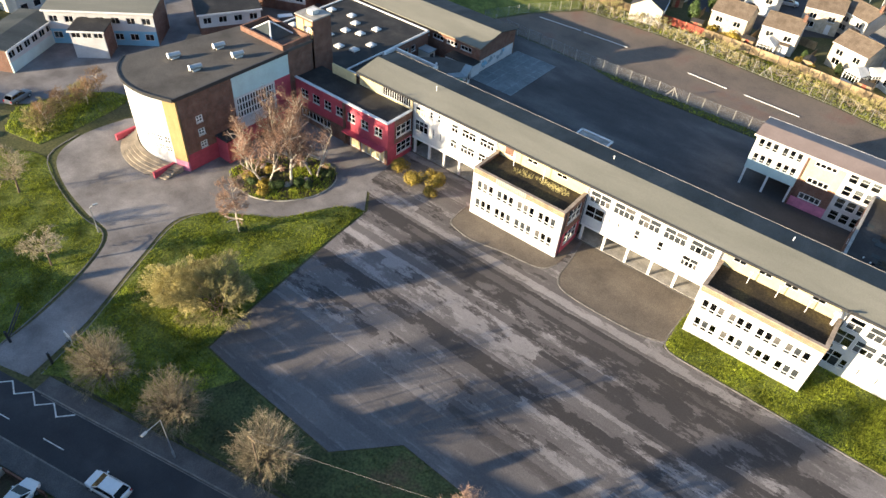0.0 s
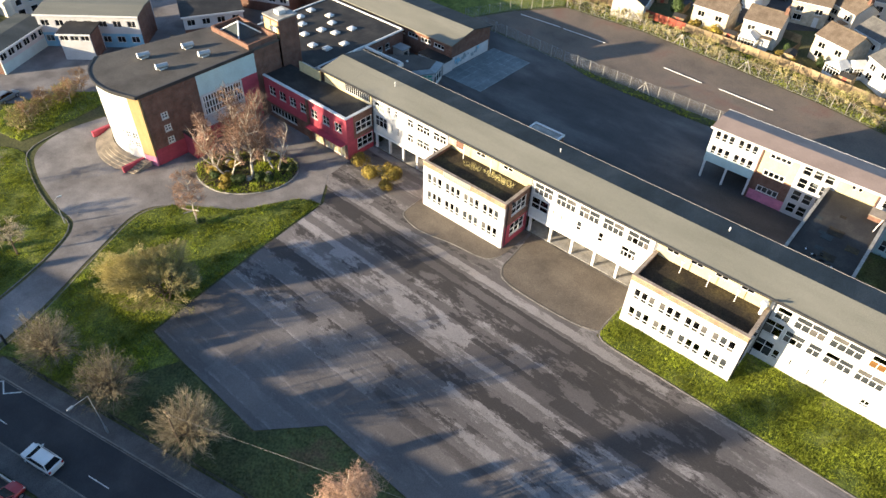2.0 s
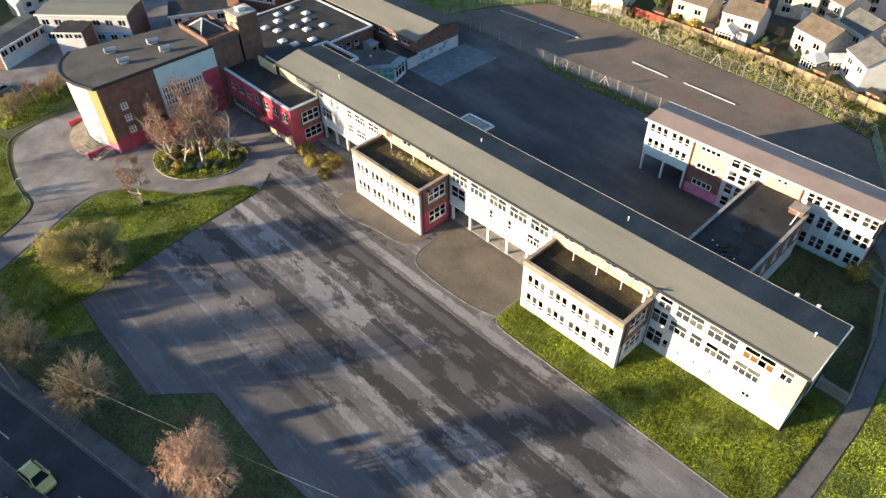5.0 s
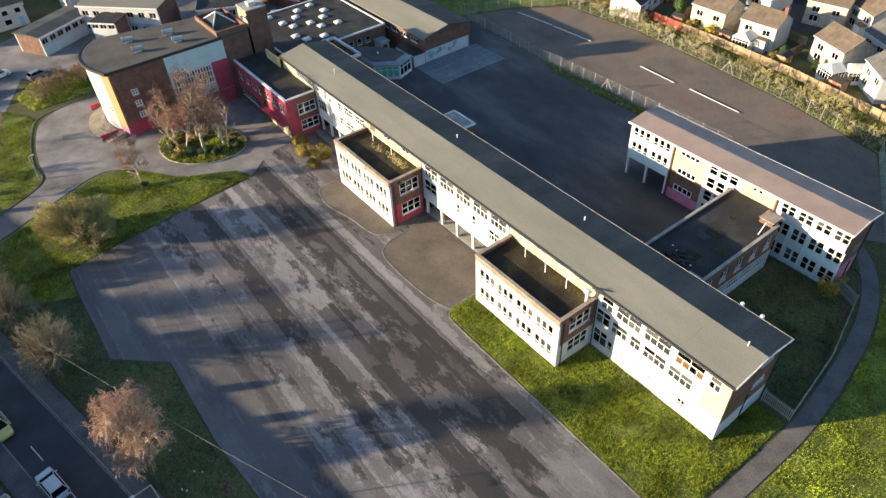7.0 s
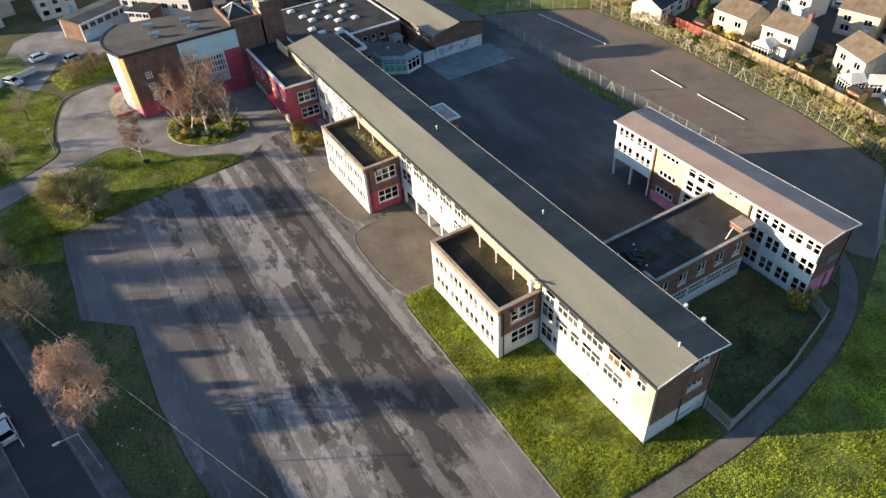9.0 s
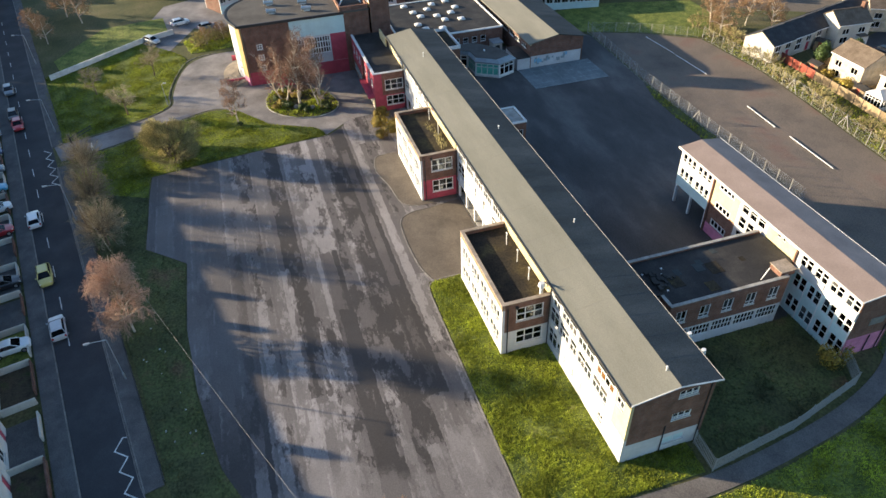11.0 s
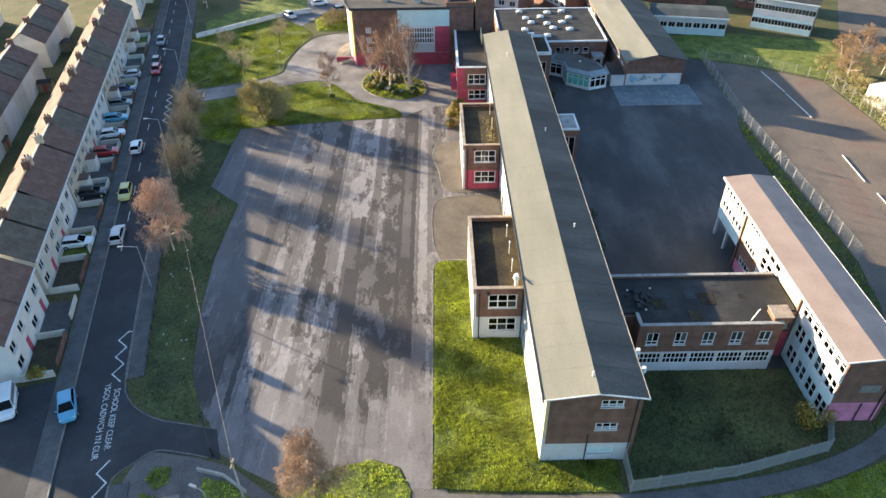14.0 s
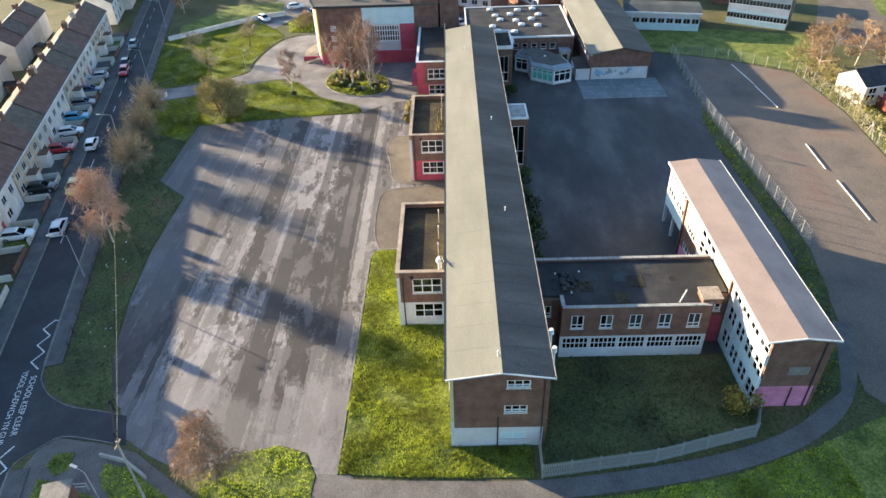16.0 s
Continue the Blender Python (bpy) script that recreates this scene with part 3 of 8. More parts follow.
def patch(name, pts, z, mat, label, category, depth=0.25):
    bm = bmesh.new()
    prism(bm, [tuple(p) for p in pts], z - depth, z)
    return structure(name, bm, mat, label, category)


LOT = [(-55.2, 47.3), (-54.6, 41), (-53.8, 34), (-52.8, 26), (-51.8, 19.2), (-45.5, 18.9), (-40.0, 18.9), (-33.3, 18.8), (-31.8, 20.4), (-28.4, 24.0), (-16, 23.8), (-6, 24.7),
       (3, 26.4), (8.6, 27.6), (10.4, 30.0), (13.6, 31.2), (16.0, 34.8), (18.2, 39.2), (16.0, 42.8), (15.1, 46.5), (16.0, 49.2), (18.6, 50.4), (19.6, 52.0), (-13.5, 52.3), (-14.5, 52.6), (-14.4, 62), (-60.2, 62), (-60.2, 53), (-60, 51.2), (-57.6, 50.2)]
patch("yard", LOT, 0.03, M_YARD, "large worn tarmac yard with pale resurfacing strips", "yard")
DRIVE = smooth_path([(-55.2, 46.6), (-58.0, 44.8), (-61.6, 38.4), (-65.6, 35.2), (-70.2, 32.6), (-71.8, 28.6), (-68.8, 21.6), (-64.4, 12.6), (-62.0, 5.0)], 5) + \
    smooth_path([(-67.6, 3.2), (-69.0, 10.0), (-72.0, 17.4), (-75.6, 22.0), (-81.0, 22.4), (-88.6, 23.6), (-95.0, 26.2), (-97.6, 31.5), (-97, 38)], 5) + \
    [(-95, 42), (-80, 47), (-79, 57), (-60, 57), (-59.5, 52.0)]
patch("driveway", DRIVE, 0.042, M_DRIVE, "pale grey tarmac school driveway and turning circle", "driveway")
COURT = [(-79, 70.6), (15.5, 70.6), (15.5, 73), (4.8, 73), (4.8, 89.9), (-12, 90), (-12, 95.7), (12, 95.7), (4, 99.2), (-10, 103.8), (-18, 104.3), (-54, 106.0), (-78, 107.2), (-83, 103), (-79, 100)]
patch("courtyard", COURT, 0.025, M_COURT, "dark tarmac courtyard behind the long school block", "courtyard")
patch("sports_court", [(-79.3, 107.8), (-54, 106.4), (-13, 106.4), (10, 101.6), (12.2, 103), (1.5, 121.4), (-14, 124.8), (-36, 127.2), (-50, 128.4), (-67.5, 127.2), (-74.6, 117.6)], 0.035, M_PITCH, "brown tarmac sports court with faded lines", "court")
patch("patio", smooth_path([(-45.1, 61.8), (-46.0, 56.0), (-45.2, 53.0), (-41.5, 52.3), (-37, 53.2), (-32, 53.9), (-30.6, 55.8), (-30.6, 61.8)], 4), 0.055, M_PATIO, "brown tarmac apron round the classroom block", "pavement")
patch("patio", smooth_path([(-30.2, 61.8), (-29.6, 57.0), (-29.2, 54.0), (-27.4, 52.5), (-22.5, 52.2), (-17.5, 52.5), (-14.9, 53.2), (-14.0, 56.0), (-13.9, 61.8)], 4), 0.055, M_PATIO, "brown tarmac apron between the classroom blocks", "pavement")
ROADW = 2.6
patch("road", [rd(-260, -ROADW), rd(240, -ROADW), rd(240, ROADW), rd(-260, ROADW)], 0.02, M_ROAD, "dark asphalt residential road", "road")
patch("side_road", [rd(5.6, 2.4), (8.2, 21.6), (9.9, 24.6), (10.6, 28.0), (11.4, 31.0), (14.8, 32.2), (14.2, 28.6), (13.8, 25.6), (15.2, 24.0), rd(17.6, 2.4)], 0.038, M_ROAD, "asphalt mouth of the school entrance", "road")
for a, b, o, w in ((-260, 240, -3.6, 1.9), (-260, -68.4, 3.5, 1.7), (-61.0, 5.4, 3.5, 1.7), (18.6, 240, 3.5, 1.7)):
    patch("pavement", [rd(a, o - w / 2), rd(b, o - w / 2), rd(b, o + w / 2), rd(a, o + w / 2)], 0.13, M_PAVE, "narrow asphalt pavement along the road", "pavement")
    s = 1 if o < 0 else -1
    bm = bmesh.new()
    e = o + s * w / 2
    ribbon(bm, [rd(a, e + s * 0.07), rd(b, e + s * 0.07)], 0.14, -0.1, 0.14)
    structure("kerb", bm, M_EDGING, "concrete kerb beside the road", "kerb")
patch("forecourt", [(14.0, 26.4), (13.9, 25.4), (15.2, 24.2), (17.0, 23.8), (40, 29.4), (40, 41), (21, 41), (15.6, 33.4), (14.6, 30.0)], 0.034, M_PATH, "grey asphalt forecourt round the kiosk", "pavement")
path_line = smooth_path([(19.6, 51), (19.9, 56), (20.1, 63), (20.1, 70), (19.2, 78), (17.6, 86.5), (15.0, 93.5), (11.2, 98.6), (6, 101.8), (0.5, 103.8)], 6)
bm = bmesh.new()
ribbon(bm, path_line, 1.9, -0.1, 0.05)
structure("footpath", bm, M_PATH, "curving asphalt footpath round the school", "path")
patch("footpath", [(18.2, 50.4), (18.4, 53.4), (22, 55.0), (30, 55.4), (30, 50.9), (23, 50.0)], 0.047, M_PATH, "asphalt footpath joining the yard", "path")

# lawns: raised a little, their edges kerbed
LAWNS = {
    "entrance": smooth_path([(-55.4, 47.0), (-58.6, 45.4), (-62.2, 39.0), (-66.0, 36.0), (-69.8, 33.0), (-71.2, 28.6), (-68.2, 21.6), (-63.8, 12.8), (-61.4, 6.0)], 4) +
    [rd(-60, 4.9), rd(-51, 4.9), (-46.0, 18.7), (-52.0, 19.0), (-53.1, 26), (-54.1, 34), (-54.9, 41)],
    "roadside": [rd(-51, 4.9), rd(-40, 4.9), rd(-20, 4.9), rd(0, 4.9), rd(5.6, 4.5), (8.4, 23.0), (9.8, 25.2), (10.4, 28.0), (10.0, 29.4), (8.2, 28.4), (5.6, 27.2), (3, 26.1), (-6, 24.5), (-16, 23.6), (-28.4, 23.8), (-31.8, 20.1), (-33.3, 18.6), (-40.0, 18.7), (-46.0, 18.7)],
    "west": smooth_path([(-67.8, 4.2), (-69.6, 10.4), (-72.6, 17.6), (-76.0, 21.6), (-81.0, 21.6), (-88.6, 22.8), (-96.4, 25.0), (-102.2, 22.0)], 4) + [(-110, 15), (-98, -2.0), (-88, -0.6)],
    "upper west": [(-112.5, 21.5), (-99.5, 0.6), (-106, -1.5), (-122, 7), (-124, 20)],
    "bank": smooth_path([(-99.5, 26.0), (-99.6, 31.5), (-100.6, 39.0), (-103, 42), (-108, 38), (-111, 29), (-106, 24.5)], 3),
    "south": [(-14.2, 52.9), (-13.0, 52.5), (18.2, 52.3), (18.6, 57), (18.8, 62), (18.9, 69.2), (15.5, 69.2), (15.7, 62.3), (-13.8, 62.3), (-14.6, 57)],
    "enclosure": [(4.8, 70.8), (15.4, 70.6), (18.7, 70.3), (17.3, 79.5), (14.8, 88.9), (12, 89.9), (4.8, 89.8)],
    "east": [(21.6, 56), (60, 56), (90, 140), (20, 150), (-4, 124), (2.2, 121.4), (12.4, 103.2), (16.4, 94), (19.0, 86.5), (20.6, 78), (21.4, 70), (21.3, 62)],
    "field": [(-68.5, 127.6), (-75.5, 117.5), (-79.5, 108.0), (-82, 101.5), (-93, 101.5), (-94, 118), (-88, 138), (-73, 138)],
    "far field": [(-130, 170), (-100, 160), (-70, 190), (-90, 260), (-150, 260)],
    "corner": [(16.0, 42.9), (19.0, 40.2), (26, 42.5), (26, 49.8), (18.4, 50.2), (16.1, 49.0), (15.2, 46.5)],
    "corner south": [(17.2, 33.4), (16.8, 31.0), (19.0, 31.6), (23.0, 36.2), (30, 38), (30, 40), (21.2, 39.2)],
    "entrance corner": [(15.5, 27.8), (15.6, 26.2), (16.9, 25.9), (18.0, 27.0), (17.2, 28.1)],
    "kiosk lawn": [(18.2, 25.8), (20.6, 26.0), (24.6, 27.2), (23.6, 30.8), (20.2, 31.6), (19.0, 28.4)],
    "verge": [(-53.6, 105.7), (-48, 104.3), (-42, 103.9), (-30, 103.9), (-18, 104.1), (-10, 103.6), (4, 99.0), (13, 95.0), (10, 99.4), (5, 101.4), (0, 103.0), (-5, 104.9), (-13, 106.1)],
    "court edge": [(-67, 127.8), (-50, 129.0), (-36, 127.8), (-14, 125.4), (1.6, 122.0), (4, 129.6), (-20, 133.2), (-36, 134.2), (-56, 134.6), (-72, 133)],
}
# Lawns whose grass colour is darkened for the shade they lie in.
SHADED_LAWNS = ("enclosure", "roadside", "verge")
for step, (name, pts) in enumerate(LAWNS.items()):
    rough = name in ("court edge",)
    patch("lawn", pts, 0.05 + 0.0022 * step, M_EARTH if rough else M_WEEDS_SHADE if name in SHADED_LAWNS else M_GRASS, "rough strip of dry grass and scrub" if rough else "overgrown brown and green grass, dulled to carry its shade" if name in SHADED_LAWNS else "mown but tussocky green lawn", "lawn")
KERBS = [smooth_path([(-14.5, 62), (-14.6, 57), (-14.6, 54.2), (-13.6, 52.4), (-9, 52.2)], 4) + [(18.3, 52.1)],
         smooth_path([(-55.4, 47.0), (-58.6, 45.4), (-62.2, 39.0), (-66.0, 36.0), (-69.8, 33.0), (-71.2, 28.6), (-68.2, 21.6), (-63.8, 12.8), (-61.4, 6.0)], 4),
         smooth_path([(-67.8, 4.2), (-69.6, 10.4), (-72.6, 17.6), (-76.0, 21.6), (-81.0, 21.6), (-88.6, 22.8), (-96.0, 25.4), (-98.0, 31)], 4),
         smooth_path([(-46.0, 57), (-45.9, 54.4), (-45.2, 52.9), (-41.5, 52.2), (-37, 53.1), (-32, 53.8), (-30.5, 55.8)], 4),
         smooth_path([(-30.0, 60), (-29.6, 57.0), (-29.2, 54.0), (-27.4, 52.4), (-22.5, 52.1), (-17.5, 52.4), (-15.0, 53.1)], 4)]
for line in KERBS:
    bm = bmesh.new()
    ribbon(bm, line, 0.13, -0.1, 0.085)
    structure("kerb", bm, M_EDGING, "low weathered concrete edging kerb", "kerb")

# road paint
def paint(name, lines, label, w=0.12, z=0.026, mat=None):
    bm = bmesh.new()
    for line in lines:
        ribbon(bm, line, w, z, z + 0.006)
    return structure(name, bm, mat or M_PAINT, label, "road marking")


zig = [rd(-2.2 + 1.3 * i, 1.0 if i % 2 else 2.0) for i in range(7)]
paint("zigzag_marking", [[rd(-2.0, 2.3), zig[0]] + zig[1:]], "white zigzag line painted on the road", 0.16)
zig = [rd(15.6 + 1.25 * i, 1.3 if i % 2 else 2.3) for i in range(10)]
paint("zigzag_marking", [zig], "white zigzag line painted on the road", 0.16)
zig = [rd(-68 + 1.4 * i, 2.3 if i % 2 else 1.3) for i in range(10)]
paint("zigzag_marking", [zig], "worn white zigzag line painted on the road", 0.16)
paint("centre_line", [[rd(s, -0.9), rd(s + 2.6, -0.9)] for s in range(-140, -20, 7)], "broken white line along the road", 0.1)
paint("edge_line", [[rd(-60, 2.4), rd(4.4, 2.4)] + smooth_path([(6.4, 20.2), (8.4, 21.9), (10.0, 24.7), (10.7, 28.0), (11.2, 30.2)], 4), smooth_path([(14.6, 31.0), (14.1, 28.8), (13.7, 25.8), (15.0, 24.2), rd(17.8, 2.8), rd(20.6, 2.4)], 4) + [rd(240, 2.4)]], "worn pale line along the kerb at the entrance", 0.1, 0.046, M_EDGING)


def words(text, at, rz, size, label):
    cu = bpy.data.curves.new("lettering", "FONT")
    cu.body, cu.size, cu.align_x, cu.extrude = text, size, "CENTER", 0.004
    ob = new("road_lettering", cu)
    me = bpy.data.meshes.new_from_object(ob)
    bpy.data.objects.remove(ob)
    me.materials.append(M_PAINT)
    ob = tagged(new("road_lettering", me), label, "road marking", kind="structure")
    ob.matrix_basis = pose(*at, 0.03, 0, 0, rz) @ Matrix.Diagonal((1.0, 1.05, 1, 1))
    return ob


words("SCHOOL KEEP CLEAR", rd(10.4, 1.55), math.degrees(RA), 0.80, "white painted words SCHOOL KEEP CLEAR on the road")
words("YSGOL CADWCH YN GLIR", rd(10.4, 0.55), math.degrees(RA), 0.80, "white painted Welsh words on the road")

# lines and kicking boards on the sports court
for a, b in (((-72.4, 117.2), (-63.0, 117.9)), ((-62.2, 117.8), (-52.6, 118.2)), ((-39.4, 117.2), (-31.6, 116.7)), ((-28.4, 116.9), (-18.4, 116.4))):
    bench = thing("rail", "long white painted rail standing on the sports court", "rail", (*a, 0.035), group="court rails")
    bm = bmesh.new()
    ribbon(bm, [a, b], 0.12, 0.14, 0.22)
    part("beam", bm, M_FRAME, bench)
    for k in range(4):
        t = (k + 0.15) / 3.3
        p = (a[0] + (b[0] - a[0]) * t, a[1] + (b[1] - a[1]) * t)
        part("post", boxes((p[0] - 0.035, p[1] - 0.035, 0.035, p[0] + 0.035, p[1] + 0.035, 0.14)), M_STEEL, bench)

# ---- the long three-storey block ----
EAVE, RIDGE, X0, X1, Y0, Y1, YR = 8.95, 9.7, -70.7, 15.55, 62.1, 70.45, 66.45
XE0, XE1, XW0, XW1, XR = -13.85, -0.5, -45.1, -31.5, -60.2  # the ends of the classroom blocks and the red block
school = thing("school_block", "long three-storey white rendered school block under a khaki felt roof", "school building", ((X0 + X1) / 2, (Y0 + Y1) / 2, 0))


def row(u0, groups, z, h, light, gap, cols=1, rows=(0.32, 0.68), **kw):
    """Windows in groups along a wall: each group is a count of lights of the given width."""
    out, u = [], u0
    for n in groups:
        out.append((u, z, n * light, h, n, rows, kw))
        u += n * light + gap
    return out


TOP = dict(z=6.5, h=1.75, light=0.8, gap=0.42, blind=0.88, bar=0.085, rows=(0.56, 0.44), transom=True)
# east stretch, white down to the lawn
wins = row(0.75, (2, 4, 4), **TOP) + row(10.2, (4,), **{**TOP, "blind_mat": M_ORANGE, "blind": 0.6})
wins += [(0.35, 4.1, 1.9, 2.0, 2, (0.62, 0.38), dict(bar=0.07, blind=0.25)), (0.35, 0.9, 1.9, 2.2, 2, (0.62, 0.38), dict(bar=0.07, blind=0.25))]
wins += row(2.5, (3, 2, 4, 4, 2), z=4.1, h=1.7, light=0.7, gap=0.34, blind=0.88, bar=0.085, rows=(0.56, 0.44), transom=True)
wins += [(2.35, 1.2, 0.7, 1.3, 1, (0.3, 0.7)), (4.2, 1.3, 0.28, 1.0, 1, (1.0,)), (6.1, 1.3, 0.28, 1.0, 1, (1.0,)), (7.9, 1.3, 0.28, 1.0, 1, (1.0,)), (11.6, 1.25, 0.9, 1.0, 2, (0.35, 0.65))]
facade(school, XE1 - 0.15, Y0, 0, 13.8, [(0, EAVE, M_WHITE, "white rendered wall")], [w for w in wins if w[0] + w[2] < 13.7])
facade(school, XE1 + 13.65, Y0, 0, X1 - XE1 - 13.65, [(0, 3.4, M_WHITE, "white rendered wall"), (3.4, EAVE, M_CREAM, "pale yellow panel at the end of the wall")], [(0.15, 6.5, 1.3, 1.75, 2, (0.56, 0.44), dict(bar=0.1, blind=0.5, transom=True))], name="end_panel")
# behind the east classroom block
facade(school, XE0, Y0, 0, XE1 - 0.15 - XE0, [(0, 6.6, M_BRICK, "brick wall"), (6.6, EAVE, M_CREAM, "cream clerestory wall over the flat roof")], [(1.1 + 2.9 * i, 7.95, 1.5, 0.6, 2, (1.0,), dict(sill=False)) for i in range(4)], name="clerestory_wall")
# over the middle undercroft
wins = row(0.5, (4, 4, 4, 4, 4), z=6.5, h=1.75, light=0.72, gap=0.46, blind=0.88, bar=0.085, rows=(0.56, 0.44), transom=True)
wins += [(0.35, 4.1, 2.6, 1.85, 2, (0.45, 0.55), dict(bar=0.08, blind=0.3)), (3.6, 4.6, 0.3, 0.8, 1, (1.0,)), (4.9, 4.6, 0.3, 0.8, 1, (1.0,)), (7.2, 4.3, 0.75, 1.5, 1, (0.4, 0.6), dict(bar=0.09, blind=0.5)), (10.3, 4.3, 0.75, 1.5, 1, (0.4, 0.6), dict(bar=0.09, blind=0.5)), (13.5, 4.0, 2.1, 1.6, 4, (0.56, 0.44), dict(bar=0.1, blind=0.4, transom=True))]
facade(school, XW1, Y0, 0, XE0 - XW1, [(2.75, EAVE, M_WHITE, "white rendered wall over the open undercroft")], wins)
# behind the west classroom block
facade(school, XW0, Y0, 0, XW1 - XW0, [(0, 6.6, M_BRICK, "brick wall"), (6.6, EAVE, M_CREAM, "cream clerestory wall over the flat roof")], [(0.9, 7.25, 1.5, 1.3, 1, (1.0,), dict(sill=False, glass_mat=M_BRICK)), (4.5, 7.75, 1.6, 0.6, 2, (1.0,), dict(sill=False)), (9.0, 7.75, 1.6, 0.6, 2, (1.0,), dict(sill=False))], name="clerestory_wall")
# over the west undercroft
WEST = dict(h=1.4, light=0.62, gap=0.6, bar=0.1, rows=(0.56, 0.44), transom=True)
wins = row(0.4, (4,), z=6.6, blind=0.7, blind_mat=M_CREAM, **{**WEST, "light": 0.5}) + [(3.1, 7.0, 0.6, 1.2, 1, (0.5, 0.5), dict(bar=0.09, blind=0.7)), (4.5, 7.0, 0.6, 1.2, 1, (0.5, 0.5), dict(bar=0.09, blind=0.7))] + row(7.0, (2, 4, 4), z=6.6, blind=0.45, **WEST)
wins += [(0.5, 4.0, 2.4, 1.8, 3, (0.62, 0.38), dict(bar=0.07, blind=0.3)), (3.8, 4.2, 0.3, 1.2, 1, (1.0,)), (5.1, 4.2, 0.3, 1.2, 1, (1.0,))] + row(7.0, (2, 4, 4), z=4.1, blind=0.5, **WEST)
facade(school, XR, Y0, 0, XW0 - XR, [(2.75, EAVE, M_WHITE, "white rendered wall over the open undercroft")], wins)
facade(school, X0, Y0, 0, XR - X0, [(0, 6.9, M_BRICK, "brick wall"), (6.9, EAVE, M_CREAM, "cream wall over the lower roof")], [(4.6, 7.15, 5.4, 1.45, 12, (1.0,), dict(sill=False))], name="clerestory_wall")
# undercrofts: recessed ground floor, soffit and columns
for a, b in ((XR, XW0), (XW1, XE0)):
    facade(school, a, Y0 + 4.2, 0, b - a, [(0, 0.9, M_RED, "dark red base of the undercroft"), (0.9, 2.75, M_BRICK, "brick back wall of the undercroft")],
           [(1.2 + i * 3.6, 1.1, 1.8, 1.3, 3, (0.3, 0.7)) for i in range(int((b - a) / 3.7))], name="undercroft_wall")
    part("soffit", boxes((a, Y0, 2.62, b, Y0 + 4.2, 2.745)), M_TRIM, school, "pale undercroft ceiling")
    part("edge_beam", boxes((a, Y0 - 0.05, 2.5, b, Y0 + 0.35, 2.86)), M_FRAME, school, "white edge beam over the columns")
    part("base_slab", boxes((a, Y0, 0.02, b, Y0 + 4.2, 0.09)), M_KERB, school, "concrete undercroft floor")
    n = int((b - a) / 3.0)
    for i in range(n + 1):
        x = a + 0.6 + (b - a - 1.2) * i / n
        part("column", boxes((x - 0.16, Y0 - 0.02, 0.09, x + 0.16, Y0 + 0.3, 2.5)), M_FRAME, school, "white square column")
# east gable
M = facade(school, X1, Y0, 90, Y1 - Y0, [(0, 2.55, M_WHITE, "white painted base"), (2.55, EAVE, M_BRICK, "brown brick gable wall")],
           [(4.75, 7.55, 2.0, 0.95, 3, (0.35, 0.65), dict(bar=0.1)), (4.6, 4.45, 2.0, 0.95, 3, (0.35, 0.65), dict(bar=0.1)), (4.3, 0.95, 2.3, 1.05, 2, (1.0,), dict(glass_mat=M_BLUE))], inset=0.3)
gable_wall(school, M, Y1 - Y0, 0, EAVE, RIDGE - 0.05, YR - Y0, M_BRICK, "brown brick gable peak")
for u in (4.1, 7.9):
    bm = bmesh.new()
    tube(bm, (u, -0.08, 0.1), (u, -0.08, 4.0 if u < 5 else 8.5), 0.055)
    part("drainpipe", bm, M_DARK, school, "dark drainpipe", M)
# back and west walls
facade(school, X1, Y1, 180, X1 - X0, [(0, EAVE, M_BRICK, "shaded brick back wall")], [(2.2 + 3.8 * i, z, 2.2, 1.3, 3, (0.3, 0.7)) for i in range(22) for z in (4.2, 6.9)])
M = facade(school, X0, Y1, 270, Y1 - Y0, [(0, EAVE, M_BRICK, "brick end wall")], inset=0.3)
gable_wall(school, M, Y1 - Y0, 0, EAVE, RIDGE - 0.05, YR - Y0, M_BRICK, "brick gable peak")
for z in (3.0, 6.3):
    part("floor_slab", boxes((X0 + 0.3, Y0 + (4.4 if z < 4 else 0.3), z, X1 - 0.3, Y1 - 0.3, z + 0.15)), M_INSIDE, school)
part("inner_wall", boxes((X0 + 0.4, 66.0, 0.1, X1 - 0.4, 66.2, 8.9)), M_INSIDE, school, "dim corridor wall")
# Sunny slope khaki, back slope darker: part of its shade is in the colour.
gable_roof(school, X0, Y0, X1, Y1, EAVE + 0.12, RIDGE + 0.1, YR, 0.35, 0.16, (M_ROOF, M_ROOF2), ("khaki felt roof slope", "back felt roof slope with its shade put into a darker slate grey"))
part("fascia", boxes((X0 - 0.35, Y0 - 0.42, EAVE - 0.2, X1 + 0.35, Y0 - 0.35, EAVE + 0.12)), M_DARK, school, "dark gutter along the front eaves")
part("fascia", boxes((X0 - 0.35, Y1 + 0.35, EAVE - 0.2, X1 + 0.35, Y1 + 0.42, EAVE + 0.08)), M_KERB, school, "pale gutter along the back eaves")
bm = bmesh.new()
tube(bm, (X1 + 0.36, Y0 - 0.35, EAVE + 0.04), (X1 + 0.36, YR, RIDGE + 0.02), 0.08, n=6), tube(bm, (X1 + 0.36, YR, RIDGE + 0.02), (X1 + 0.36, Y1 + 0.35, EAVE + 0.04), 0.08, n=6)
part("verge", bm, M_TRIM, school, "pale verge trim along the gable")
